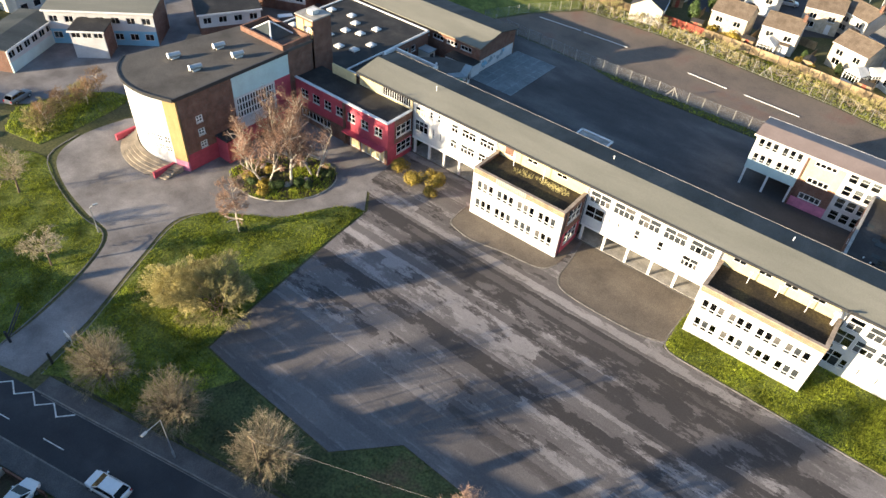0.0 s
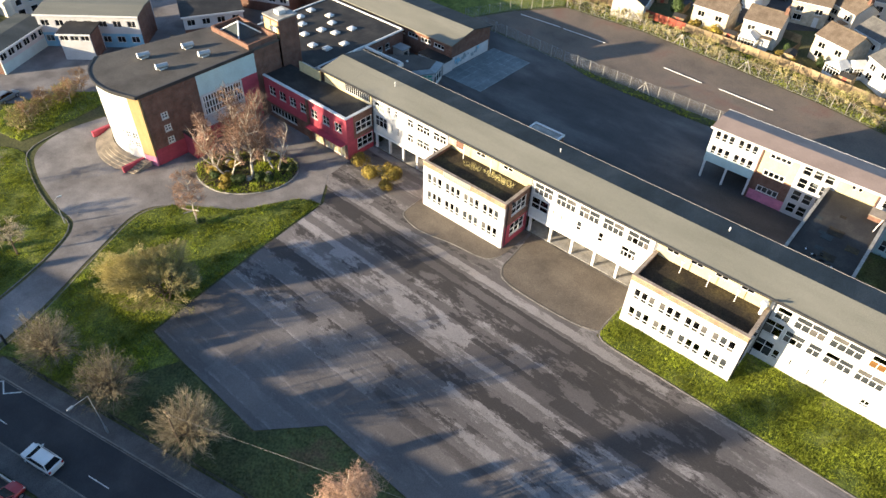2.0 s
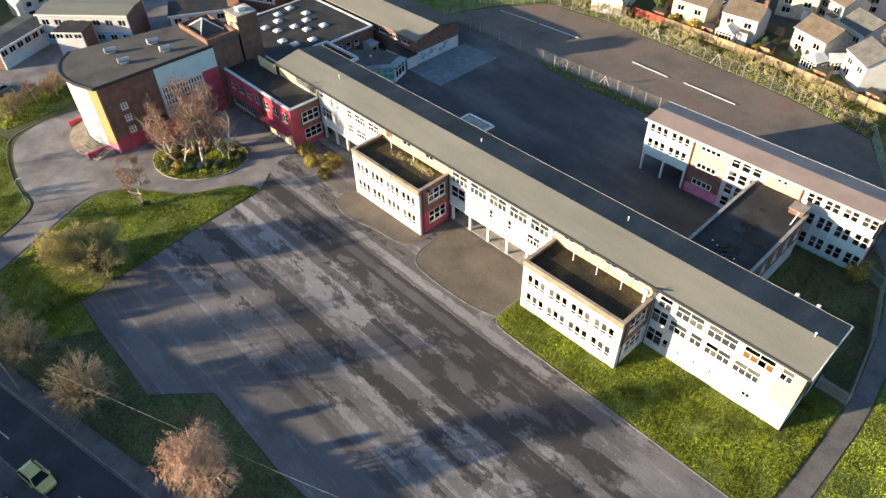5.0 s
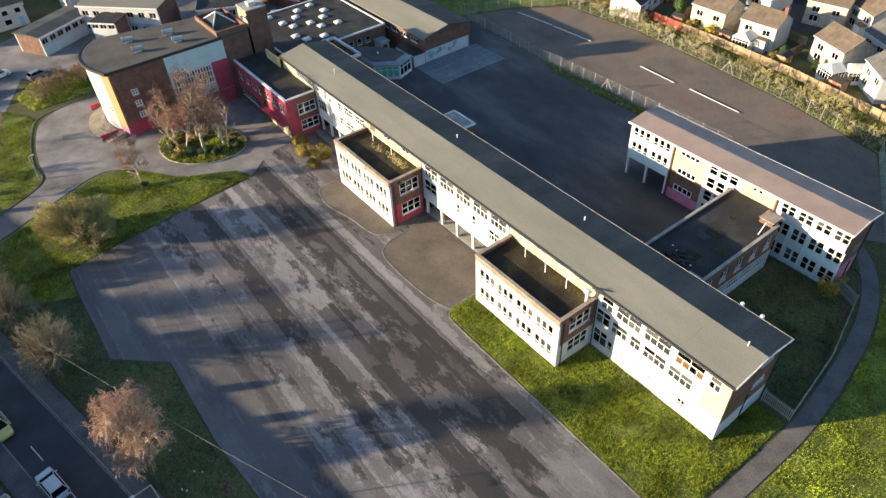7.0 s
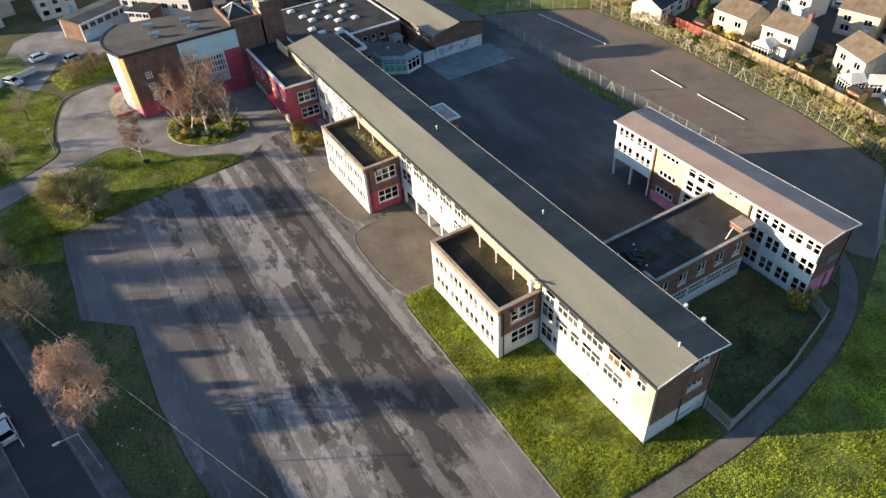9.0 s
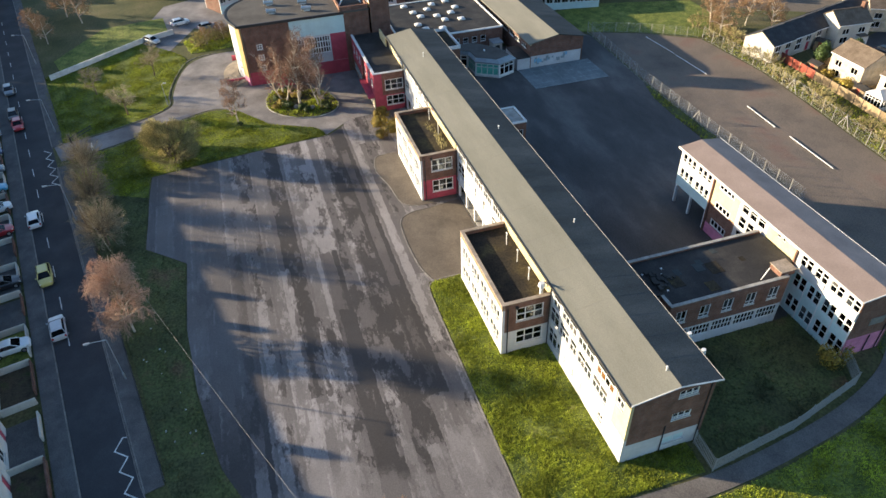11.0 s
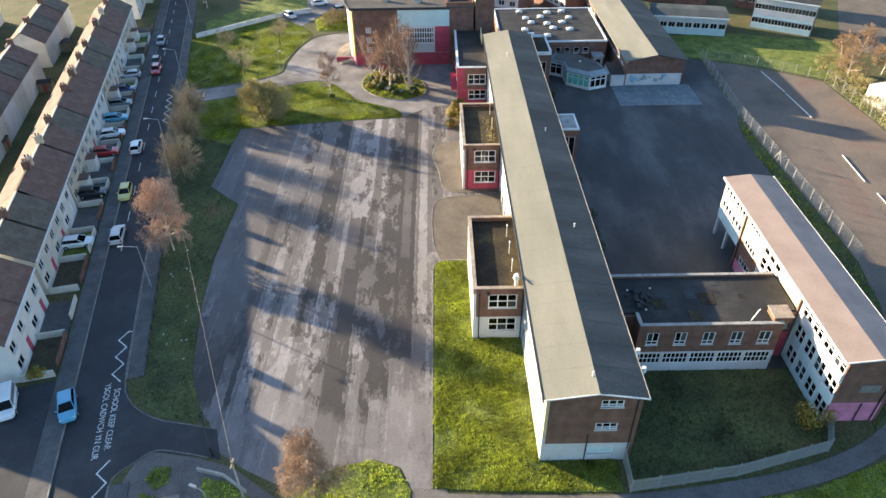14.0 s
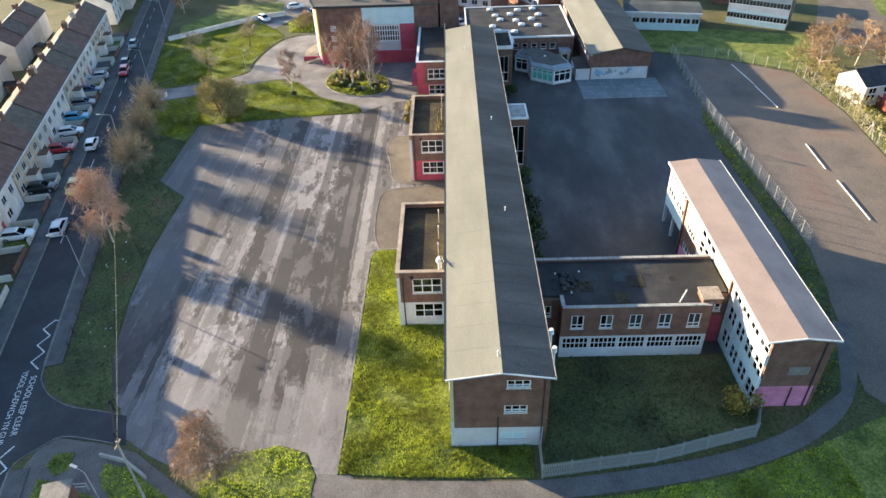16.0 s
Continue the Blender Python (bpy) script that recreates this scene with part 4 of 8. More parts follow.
# Seams repeat the light and darkened tones of the two slopes.
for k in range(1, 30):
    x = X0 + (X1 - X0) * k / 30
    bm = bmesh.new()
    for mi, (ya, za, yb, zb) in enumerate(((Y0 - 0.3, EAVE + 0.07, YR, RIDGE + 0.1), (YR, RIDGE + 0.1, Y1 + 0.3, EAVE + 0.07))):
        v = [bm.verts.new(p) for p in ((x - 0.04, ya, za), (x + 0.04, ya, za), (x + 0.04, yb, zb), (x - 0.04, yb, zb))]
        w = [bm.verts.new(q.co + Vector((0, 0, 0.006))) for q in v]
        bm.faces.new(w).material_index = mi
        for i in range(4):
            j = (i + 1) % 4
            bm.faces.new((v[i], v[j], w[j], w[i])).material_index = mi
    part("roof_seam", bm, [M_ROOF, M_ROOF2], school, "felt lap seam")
for x, y, z in ((-58.5, 65.2, RIDGE), (-31.5, 68.2, 9.35), (-8.5, 68.4, 9.35), (13.9, 66.2, RIDGE)):
    bm = bmesh.new()
    tube(bm, (x, y, z - 0.2), (x, y, z + 0.5), 0.06)
    tube(bm, (x, y, z + 0.5), (x, y, z + 0.62), 0.11, 0.08)
    part("vent_pipe", bm, M_FRAME, school, "white roof vent pipe")
for x in (10.2, 12.4):  # cowls over the back eaves
    bm = bmesh.new()
    tube(bm, (x, Y1 + 0.7, 6.8), (x, Y1 + 0.7, 8.6), 0.12)
    tube(bm, (x, Y1 + 0.7, 8.6), (x, Y1 + 0.7, 9.1), 0.26, 0.2)
    part("flue", bm, M_FRAME, school, "white boiler flue")
for x, z0 in ((XE1 + 0.25, 0.1), (XE0 - 0.2, 0.1), (XW1 + 0.2, 0.1), (XW0 - 0.2, 0.1), (XR + 0.2, 0.1)):
    bm = bmesh.new()
    tube(bm, (x, Y0 - 0.2, z0), (x, Y0 - 0.2, 8.5), 0.06)
    part("drainpipe", bm, M_DARK, school, "dark drainpipe")


# ---- the two-storey classroom blocks in front ----
def classroom_block(x0, x1, y0, top, base_mat, label, ribbed):
    b = thing("classroom_block", label, "school building", ((x0 + x1) / 2, (y0 + Y0) / 2, 0), group="classroom blocks")
    L = x1 - x0
    wins = []
    light, step = 0.78, 0.9
    for z in (1.25, 4.15):
        for gidx in range(4):
            for k in range(3):
                u = 0.7 + gidx * (L - 1.0) / 4 + k * step
                wins.append((u, z, light, 1.62, 1, (0.30, 0.70), dict(bar=0.075, blind=0.55)))
    M = facade(b, x0, y0, 0, L, [(0, top - 0.72, M_WHITE, "white rendered wall")], wins)
    part("parapet", boxes((x0 - 0.02, y0 - 0.03, top - 0.72, x1 + 0.02, y0 + 0.3, top)), M_BRICK2, b, "tan brick parapet band")
    part("coping", boxes((x0 - 0.08, y0 - 0.08, top, x1 + 0.08, y0 + 0.36, top + 0.08)), M_COPING, b, "tan brick coping")
    if ribbed:
        rib = mesh_of("rib", boxes((0, -0.12, -0.85, 0.2, -0.035, 0.12)), M_KERB)
        for i in range(16):
            under("rib", rib, b, pose(x0 + L * 0.26 + i * 0.29, y0, top))
    big = [(1.3, 4.55, 3.1, 1.95, 3, (0.5, 0.5), dict(bar=0.11, blind=0.15)), (1.35, 1.15, 3.1, 1.95, 3, (0.5, 0.5), dict(bar=0.11, blind=0.15))]
    D = Y0 - y0
    bands = [(0, 3.3, base_mat, "painted lower wall"), (3.3, top - 0.02, M_BRICK, "brown brick upper wall")]
    E = facade(b, x1, y0 + 0.3, 90, D - 0.3, bands, big)
    facade(b, x0, Y0, 270, D - 0.3, bands, [(0.8, 4.55, 3.3, 1.95, 3, (0.5, 0.5), dict(bar=0.11)), (0.8, 1.15, 3.3, 1.95, 3, (0.5, 0.5), dict(bar=0.11))])
    for x in (x0, x1):
        s = 1 if x == x0 else -1
        part("coping", boxes((min(x - s * 0.08, x + s * 0.36), y0 + 0.36, top - 0.02, max(x - s * 0.08, x + s * 0.36), Y0 - 0.06, top + 0.08)), M_COPING, b, "tan brick coping")
    part("flat_roof", boxes((x0 + 0.3, y0 + 0.3, top - 0.75, x1 - 0.3, Y0 - 0.02, top - 0.5)), M_MOSS, b, "dark mossy bitumen flat roof in a parapet")
    part("floor_slab", boxes((x0 + 0.3, y0 + 0.3, 3.2, x1 - 0.3, Y0 - 0.02, 3.4)), M_INSIDE, b)
    part("inner_wall", boxes((x0 + 0.35, y0 + 3.2, 0.1, x1 - 0.35, y0 + 3.35, top - 0.8)), M_INSIDE, b)
    bm = bmesh.new()
    tube(bm, (0.35, -0.07, 0.1), (0.35, -0.07, top - 0.6), 0.06)
    part("drainpipe", bm, M_DARK, b, "dark drainpipe", E)
    part("floodlight", boxes((1.15, -0.3, top - 0.75, 1.45, -0.02, top - 0.5)), M_DARK, b, "small dark floodlight", E)
    return b


cb_w = classroom_block(XW0, XW1, 56.7, 7.35, M_RED, "white classroom block with a red painted end wall", True)
cb_e = classroom_block(XE0, XE1, 56.65, 7.35, M_WHITE, "white classroom block with a brick end wall and mossy roof", False)
# what stands on the flat roofs
for i, x in enumerate((-42.0, -37.4)):
    post = thing("roof_post", "slender white post on the flat roof under the eaves", "post", (x, 61.2, 6.85), group="roof posts")
    part("shaft", boxes((x - 0.04, 61.16, 6.85, x + 0.04, 61.24, 8.7)), M_FRAME, post)
for i, x in enumerate((-10.3, -7.1, -3.9)):
    post = thing("roof_post", "slender white post on the flat roof under the eaves", "post", (x, 61.0, 6.85), group="roof posts")
    part("shaft", boxes((x - 0.04, 60.96, 6.85, x + 0.04, 61.04, 8.6)), M_FRAME, post)
    part("head", boxes((x - 0.18, 60.93, 8.48, x + 0.18, 61.07, 8.56)), M_FRAME, post)
cowl = thing("roof_cowl", "white ventilation cowl and dark aerial at the eaves", "vent", (-0.9, 61.2, 7.2))
bm = bmesh.new()
tube(bm, (-1.1, 61.2, 6.85), (-1.1, 61.2, 8.3), 0.2)
tube(bm, (-1.1, 61.2, 8.3), (-1.1, 61.2, 8.75), 0.42, 0.3)
part("flue_pipe", bm, M_FRAME, cowl)
bm = bmesh.new()
tube(bm, (-0.7, 61.3, 9.15), (0.4, 61.5, 9.4), 0.08)
tube(bm, (-0.2, 61.4, 8.9), (-0.2, 61.4, 9.55), 0.05)
part("aerial", bm, M_DARK, cowl)
for k, (cx, cy) in enumerate(((-40.0, 60.6), (-36.8, 61.0), (-34.8, 60.8))):
    weeds = thing("roof_weeds", "dry straw-coloured weeds growing on the flat roof", "weeds", (cx, cy, 6.85), group="roof weeds")
    bm = bmesh.new()
    rr = random.Random(k)
    for i in range(130):
        a, d, h = rr.random() * 6.28, rr.random() ** 0.7 * 1.1, 0.12 + rr.random() * 0.4
        x, y = cx + d * 1.5 * math.cos(a), min(cy + d * math.sin(a) * 0.6, 61.8)
        tip = (x + rr.uniform(-.3, .3), y + rr.uniform(-.2, .2), 6.85 + h)
        bm.faces.new([bm.verts.new(p) for p in ((x - 0.03, y, 6.84), (x + 0.03, y, 6.84), tip)])
    part("stems", bm, M_TWIGOLIVE, weeds)

# ---- the red two-storey block and the long low roofs to the west ----
red = thing("red_block", "two-storey red painted school block with a flat felt roof", "school building", (-69, 58.8, 0))
RX0, RX1, RY0, RTOP = -79.0, XR, 56.7, 7.0
wins = [(11.0 + 2.65 * k, 4.25, 1.45, 1.45, 2, (0.5, 0.5), dict(bar=0.06)) for k in range(3)] + [(1.2 + 2.45 * k, 4.25, 1.45, 1.45, 2, (0.5, 0.5), dict(bar=0.06)) for k in range(4)]
wins += [(1.0, 1.0, 6.2, 1.2, 8, (1.0,), dict(bar=0.06))] + [(11.3, 0.15, 2.0, 2.2, 2, (1.0,), dict(glass_mat=M_CREAM, sill=False)), (13.6, 0.15, 4.6, 2.2, 5, (1.0,), dict(glass_mat=M_CREAM, sill=False, bar=0.1))]
facade(red, RX0, RY0, 0, RX1 - RX0, [(0, 2.6, M_BRICK, "brick ground floor"), (2.6, RTOP, M_RED, "red painted upper wall")], wins)
part("canopy", boxes((RX0 + 10.6, RY0 - 1.1, 2.62, RX1 - 0.3, RY0 - 0.01, 2.8)), M_RED, red, "red canopy over the doors")
part("pier", boxes((RX0 + 10.2, RY0 - 0.28, 0, RX0 + 10.6, RY0 - 0.01, RTOP - 0.1)), M_BRICK, red, "brick pier")
E = facade(red, RX1, RY0 + 0.3, 90, Y0 - RY0 - 0.3, [(0, 3.0, M_RED, "red painted lower wall"), (3.0, RTOP, M_BRICK, "brown brick upper wall")],
           [(1.6, 3.85, 3.2, 1.9, 3, (0.5, 0.5), dict(bar=0.11)), (1.7, 1.0, 3.2, 1.8, 3, (0.5, 0.5), dict(bar=0.11))])
part("red_strip", boxes((RX1 + 0.003, RY0 + 0.02, 0, RX1 + 0.05, RY0 + 1.4, RTOP - 0.05)), M_RED, red, "upright red painted strip")
part("flat_roof", boxes((RX0, RY0 + 0.3, RTOP - 0.25, RX1 - 0.3, Y0 - 0.02, RTOP - 0.08)), M_FLAT, red, "dark felt flat roof")
part("edge_trim", boxes((RX0, RY0 - 0.1, RTOP - 0.02, RX1 + 0.1, RY0 + 0.34, RTOP + 0.14)), M_FRAME, red, "white roof edge")
part("edge_trim", boxes((RX1 - 0.3, RY0 + 0.34, RTOP - 0.02, RX1 + 0.1, Y0 - 0.06, RTOP + 0.14)), M_FRAME, red, "white roof edge")
part("floor_slab", boxes((RX0, RY0 + 0.3, 3.0, RX1 - 0.3, Y0, 3.2)), M_INSIDE, red)
part("inner_wall", boxes((RX0 + 0.3, RY0 + 3.2, 0.1, RX1 - 0.35, RY0 + 3.35, RTOP - 0.3)), M_INSIDE, red)
part("roof_beam", boxes((-76.0, 61.6, RTOP, -71.1, 61.8, RTOP + 1.6)), M_CREAM, red, "pale upstand beside the higher roof")


def flat_block(name, label, pts, h, wall_mat, roof_mat, trim=M_FRAME, lip=0.18, windows=()):
    """A flat-roofed block over a plan outline (counter-clockwise), with a trim round its roof."""
    cx, cy = sum(p[0] for p in pts) / len(pts), sum(p[1] for p in pts) / len(pts)
    b = thing(name, label, "school building", (cx, cy, 0))
    for i, p in enumerate(pts):
        q = pts[(i + 1) % len(pts)]
        L, ang = math.dist(p, q), math.degrees(math.atan2(q[1] - p[1], q[0] - p[0]))
        wins = []
        for side, z, hh, light, n, gap in windows:
            if side == i:
                tot = n * light + (n - 1) * gap
                wins += [((L - tot) / 2 + k * (light + gap), z, light, hh, max(1, round(light / 0.8)), (0.35, 0.65) if hh > 0.9 else (1.0,)) for k in range(n)]
        facade(b, *p, ang, L, [(0, h, wall_mat, "")], wins, thick=0.25, inset=0.25 if i % 2 and len(pts) == 4 else 0.0)
        bm = bmesh.new()
        box(bm, -0.05, -0.07, h - 0.12, L + 0.05, 0.2, h + lip)
        part("roof_edge", bm, trim, b, "", pose(*p, 0, 0, 0, ang))
    bm = bmesh.new()
    prism(bm, [(cx + (p[0] - cx) * 0.985, cy + (p[1] - cy) * 0.985) for p in pts], h - 0.25, h)
    part("flat_roof", bm, roof_mat, b, "felt flat roof")
    return b


kitchen = flat_block("kitchen_block", "low flat-roofed school wing with white skylight domes", [(-98, 66), (-77.9, 66), (-77.9, 87.2), (-98, 87.2)], 4.8, M_BRICK, M_FLAT, windows=[(1, 2.4, 1.15, 1.1, 8, 0.75)])
for k in range(14):
    x, y = -96.0 + (k % 5) * 3.5 + (0.8 if k % 2 else 0), 71.5 + (k // 5) * 4.2 + (k % 3) * 0.9
    dome = thing("skylight", "white square skylight dome on the flat roof", "skylight", (x, y, 4.8), group="skylight domes")
    bm = bmesh.new()
    bmesh.ops.create_uvsphere(bm, u_segments=12, v_segments=6, radius=0.58)
    bmesh.ops.delete(bm, geom=[v for v in bm.verts if v.co.z < -0.05], context="VERTS")
    bmesh.ops.scale(bm, vec=(1, 1, 0.4), verts=bm.verts[:])
    part("dome", bm, M_FRAME, dome, "", Matrix.Translation((x, y, 5.05)))
    part("kerb_box", boxes((x - 0.66, y - 0.66, 4.8, x + 0.66, y + 0.66, 5.06)), M_TRIM, dome)
annexe = flat_block("rear_annexe", "low brick annexe with a dark flat roof", [(-77.8, 66.4), (-71.1, 66.4), (-71.1, 70.9), (-74.2, 70.9), (-74.2, 75.0), (-77.8, 75.0)], 5.0, M_BRICK, M_FLAT)
stair_w = flat_block("stair_tower", "brick stair tower with a white-edged flat roof", [(-74.1, 70.95), (-65.3, 70.95), (-65.3, 74.0), (-74.1, 74.0)], 7.2, M_BRICK, M_MOSS, lip=0.45, windows=[(1, 1.0, 4.8, 1.6, 1, 0.5)])
stair_m = flat_block("stair_tower", "glazed stair tower with a white-edged flat roof", [(-39.0, 70.95), (-34.2, 70.95), (-34.2, 73.6), (-39.0, 73.6)], 8.2, M_BRICK, M_KERB, lip=0.12, windows=[(1, 0.8, 6.2, 1.8, 1, 0.5)])

# glazed dining room with a faceted teal front
dining = thing("dining_room", "low glazed dining room with teal panels and a dark roof", "school building", (-70, 80, 0))
DP = [(-76.0, 76.4), (-72.9, 75.2), (-71.5, 77.6), (-67.9, 77.8), (-65.3, 81.7), (-66.6, 85.2), (-71.2, 84.2), (-76.0, 79.8)]
for i, p in enumerate(DP):
    q = DP[(i + 1) % len(DP)]
    L, ang = math.dist(p, q), math.degrees(math.atan2(q[1] - p[1], q[0] - p[0]))
    if i > 4:
        facade(dining, *p, ang, L, [(0, 2.75, M_BRICK, "brick back wall")], thick=0.15)
        continue
    n = max(2, round(L / 1.15))
    facade(dining, *p, ang, L, [(0, 0.3, M_TRIM, "pale sill wall"), (0.3, 2.75, M_FRAME, "white glazed wall")], [(0.12, 0.4, L - 0.24, 2.25, n, (0.68, 0.32), dict(glass_mat=M_TEAL if i in (2, 3) else M_GLASS, bar=0.15, sill=False))], thick=0.15)
DC = (sum(p[0] for p in DP) / len(DP), sum(p[1] for p in DP) / len(DP))
bm = bmesh.new()
rings = [[bm.verts.new((DC[0] + (p[0] - DC[0]) * k, DC[1] + (p[1] - DC[1]) * k, z)) for p in DP] for k, z in ((1.0, 2.75), (1.05, 2.75), (1.05, 2.95), (0.86, 3.45), (0.80, 3.45))]
for lo, hi in zip(rings, rings[1:]):
    for i in range(len(DP)):
        j = (i + 1) % len(DP)
        bm.faces.new((lo[i], lo[j], hi[j], hi[i]))
bmesh.ops.recalc_face_normals(bm, faces=bm.faces[:])
part("roof_skirt", bm, M_LEAD, dining, "sloping pale blue-grey roof skirt")
bm = bmesh.new()
prism(bm, [(DC[0] + (p[0] - DC[0]) * 0.855, DC[1] + (p[1] - DC[1]) * 0.855) for p in DP], 3.3, 3.52)
part("flat_roof", bm, M_HALLROOF, dining, "dark grey felt roof")
bm = bmesh.new()
tube(bm, (-70.6, 80.6, 3.5), (-70.6, 80.6, 3.75), 0.22, 0.18)
part("roof_vent", bm, M_FRAME, dining, "small white roof vent")
lobby = thing("rear_lobby", "small pale lobby against the brick wing", "school building", (-76.6, 85.3, 0))
part("wall", boxes((-77.8, 84.4, 0, -75.4, 86.2, 2.5)), M_RENDER, lobby)
part("roof", boxes((-77.8, 84.2, 2.5, -75.2, 86.4, 2.65)), M_LEAD, lobby)
part("door", boxes((-75.4, 84.8, 0.05, -75.34, 85.7, 2.05)), M_DARK, lobby)

# ---- gymnasium ----
gym = thing("gymnasium", "brick gymnasium with a shallow felt gable roof", "school building", (-80, 94, 0))
GX0, GX1, GY0, GY1, GE, GR = -112.0, -67.4, 88.7, 99.8, 4.9, 6.0
facade(gym, GX0, GY0, 0, GX1 - GX0, [(0, 4.5, M_BRICK, "brick side wall"), (4.5, GE, M_CREAM, "cream eaves band")], [(2.0 + 3.2 * k, 3.2, 2.4, 0.8, 3, (1.0,)) for k in range(13)])
M = facade(gym, GX1, GY0, 90, GY1 - GY0, [(0, 2.3, M_WHITE, "white wall with a painted mural"), (2.3, GE, M_BRICK, "brick gable wall")], inset=0.3)
gable_wall(gym, M, GY1 - GY0, 0, GE, GR - 0.06, 5.6, M_BRICK, "brick gable peak")
facade(gym, GX1, GY1, 180, GX1 - GX0, [(0, GE, M_BRICK, "brick side wall")])
facade(gym, GX0, GY1, 270, GY1 - GY0, [(0, GE, M_BRICK, "brick end wall")], inset=0.3)
# Here too the slope away from the sun is coloured darker.
gable_roof(gym, GX0, GY0, GX1, GY1, GE + 0.12, GR + 0.1, 94.3, 0.4, 0.16, (M_ROOF, M_ROOF2), ("khaki felt roof slope", "back felt roof slope with its shade put into a darker slate grey"))
part("extension_wall", boxes((-73.0, 86.1, 0, -67.1, 88.68, 2.3)), M_WHITE, gym, "white wall of the low extension")
part("extension_roof", boxes((-73.1, 86.0, 2.3, -67.0, 88.68, 2.42)), M_FLAT, gym, "dark flat roof of the low extension")
rr = random.Random(11)
for k in range(26):
    u, z = 0.4 + rr.random() * 6.8, 0.5 + rr.random() * 1.1
    part("mural_shape", boxes((u, -0.02 - 0.002 * k, z, u + 0.3 + rr.random() * 0.5, -0.002, z + 0.25 + rr.random() * 0.5)), (M_SKYBLUE, M_LEAD, M_LEAD)[k % 3], gym, "blue-grey painted shape of a mural", M)
terrace_slab = thing("paved_terrace", "pale blue-grey paved terrace with a white line grid", "terrace", (-63, 94, 0), kind="structure")
for i in range(7):
    for j in range(5):
        x, y = -67.1 + 1.7 * j, 86.4 + 2.1 * i
        part("paving_slab", boxes((x, y, 0.02, x + 1.63, y + 2.02, 0.075)), M_SLAB, terrace_slab)
part("line_grid", boxes(*[(-67.2, 86.33 + 2.1 * i, 0.03, -58.55, 86.4 + 2.1 * i, 0.082) for i in range(8)], *[(-67.18 + 1.7 * j, 86.3, 0.03, -67.1 + 1.7 * j, 101.1, 0.085) for j in range(6)]), M_GRID, terrace_slab, "faded pale lines")

# ---- assembly hall with a curved front ----
hall = thing("assembly_hall", "brick assembly hall with a curved white front and dark roof", "school building", (-90, 45, 0))
HX, HY0, HY1, HT = -79.0, 34.4, 58.6, 11.4
HALL_Y = 2.2  # the hall is drawn out from the road line and set this far north of it
curve = smooth_path([(-79.0, 34.4), (-83.2, 33.0), (-87.2, 32.9), (-90.8, 34.2), (-93.4, 36.6)], 4)
# east wall: brick with a pale blue panel over slatted windows
M = facade(hall, HX, HY0, 90, 8.9, [(0, 2.6, M_RED, "red painted base"), (2.6, HT, M_BRICK, "dark brown brick wall")],
           [(2.5, 6.75, 1.05, 1.05, 2, (0.5, 0.5), dict(bar=0.14)), (2.5, 4.75, 1.05, 1.05, 2, (0.5, 0.5), dict(bar=0.14)), (2.5, 2.75, 1.05, 1.05, 2, (0.5, 0.5), dict(bar=0.14))], inset=0.3)
part("wall", boxes((8.598, 0.002, 0, 8.902, 0.3, 2.6)), M_RED, hall, "red painted base", M)
part("wall", boxes((8.598, 0.002, 2.6, 8.902, 0.3, HT)), M_BRICK, hall, "dark brown brick wall", M)
M = facade(hall, HX, HY0 + 8.9, 90, 10.2, [(0, 2.6, M_RED, "red painted base"), (2.6, 7.9, M_WHITE, "white wall of slatted windows"), (7.9, HT, M_BLUE, "pale blue panel")],
           [(0.3, 4.4, 6.9, 3.3, 14, (0.33, 0.34, 0.33), dict(bar=0.17, sill=False))])
part("red_wall", boxes((7.3, -0.03, 2.65, 10.2, -0.002, 7.88)), M_RED, hall, "red painted wall", M)
facade(hall, HX, HY0 + 19.1, 90, HY1 - HY0 - 19.1, [(0, HT + 0.3, M_BRICK, "dark brown brick wall")])
part("lobby", boxes((-79, 39.4, 0, -76.6, 42.6, 3.6)), M_RED, hall, "red painted lobby")
part("lobby_roof", boxes((-79, 39.3, 3.6, -76.5, 42.7, 3.8)), M_FLAT, hall, "dark lobby roof")
window(hall, pose(-76.6, 40.2, 0, 0, 0, 90), 0.3, 1.9, 1.4, 1.1, 3, (1.0,))
# curved front
for i, (p, q) in enumerate(zip(curve, curve[1:])):
    L, ang = math.dist(p, q), math.degrees(math.atan2(p[1] - q[1], p[0] - q[0]))
    near = i < 2
    wins = [] if near or i > 12 else [(0.12, 2.6, L - 0.24, 1.0, 2, (0.5, 0.5), dict(bar=0.12, sill=False)), (0.12, 4.0, L - 0.24, 1.1, 2, (0.5, 0.5), dict(bar=0.12, sill=False))]
    facade(hall, *q, ang, L, [(0, 1.7, M_PINK if near else M_WHITE, "painted base"), (1.7, HT, M_OCHRE if near else M_WHITE, "ochre end panel" if near else "white curved wall panel")], wins, thick=0.3)
facade(hall, -90.6, 49.0, math.degrees(math.atan2(-12.4, -2.8)), 12.71, [(0, HT, M_BRICK, "brick side wall")], inset=0.3)
facade(hall, HX, HY1, 180, 10.0, [(0, HT + 0.3, M_BRICK, "brick back wall")])
facade(hall, -89, HY1, math.degrees(math.atan2(-9.6, -1.6)), 9.73, [(0, HT, M_BRICK, "brick back wall")])
bm = bmesh.new()
prism(bm, [(p[0] + 0.12, p[1] - 0.3) for p in curve] + [(-90.7, 49.1), (-89.1, HY1 - 0.2), (HX + 0.12, HY1 - 0.2)], HT - 0.06, HT + 0.22)
part("roof", bm, M_HALLROOF, hall, "weathered dark felt roof")
bm = bmesh.new()
ribbon(bm, [(p[0] + 0.15, p[1] - 0.35) for p in curve], 0.22, HT - 0.2, HT + 0.3)
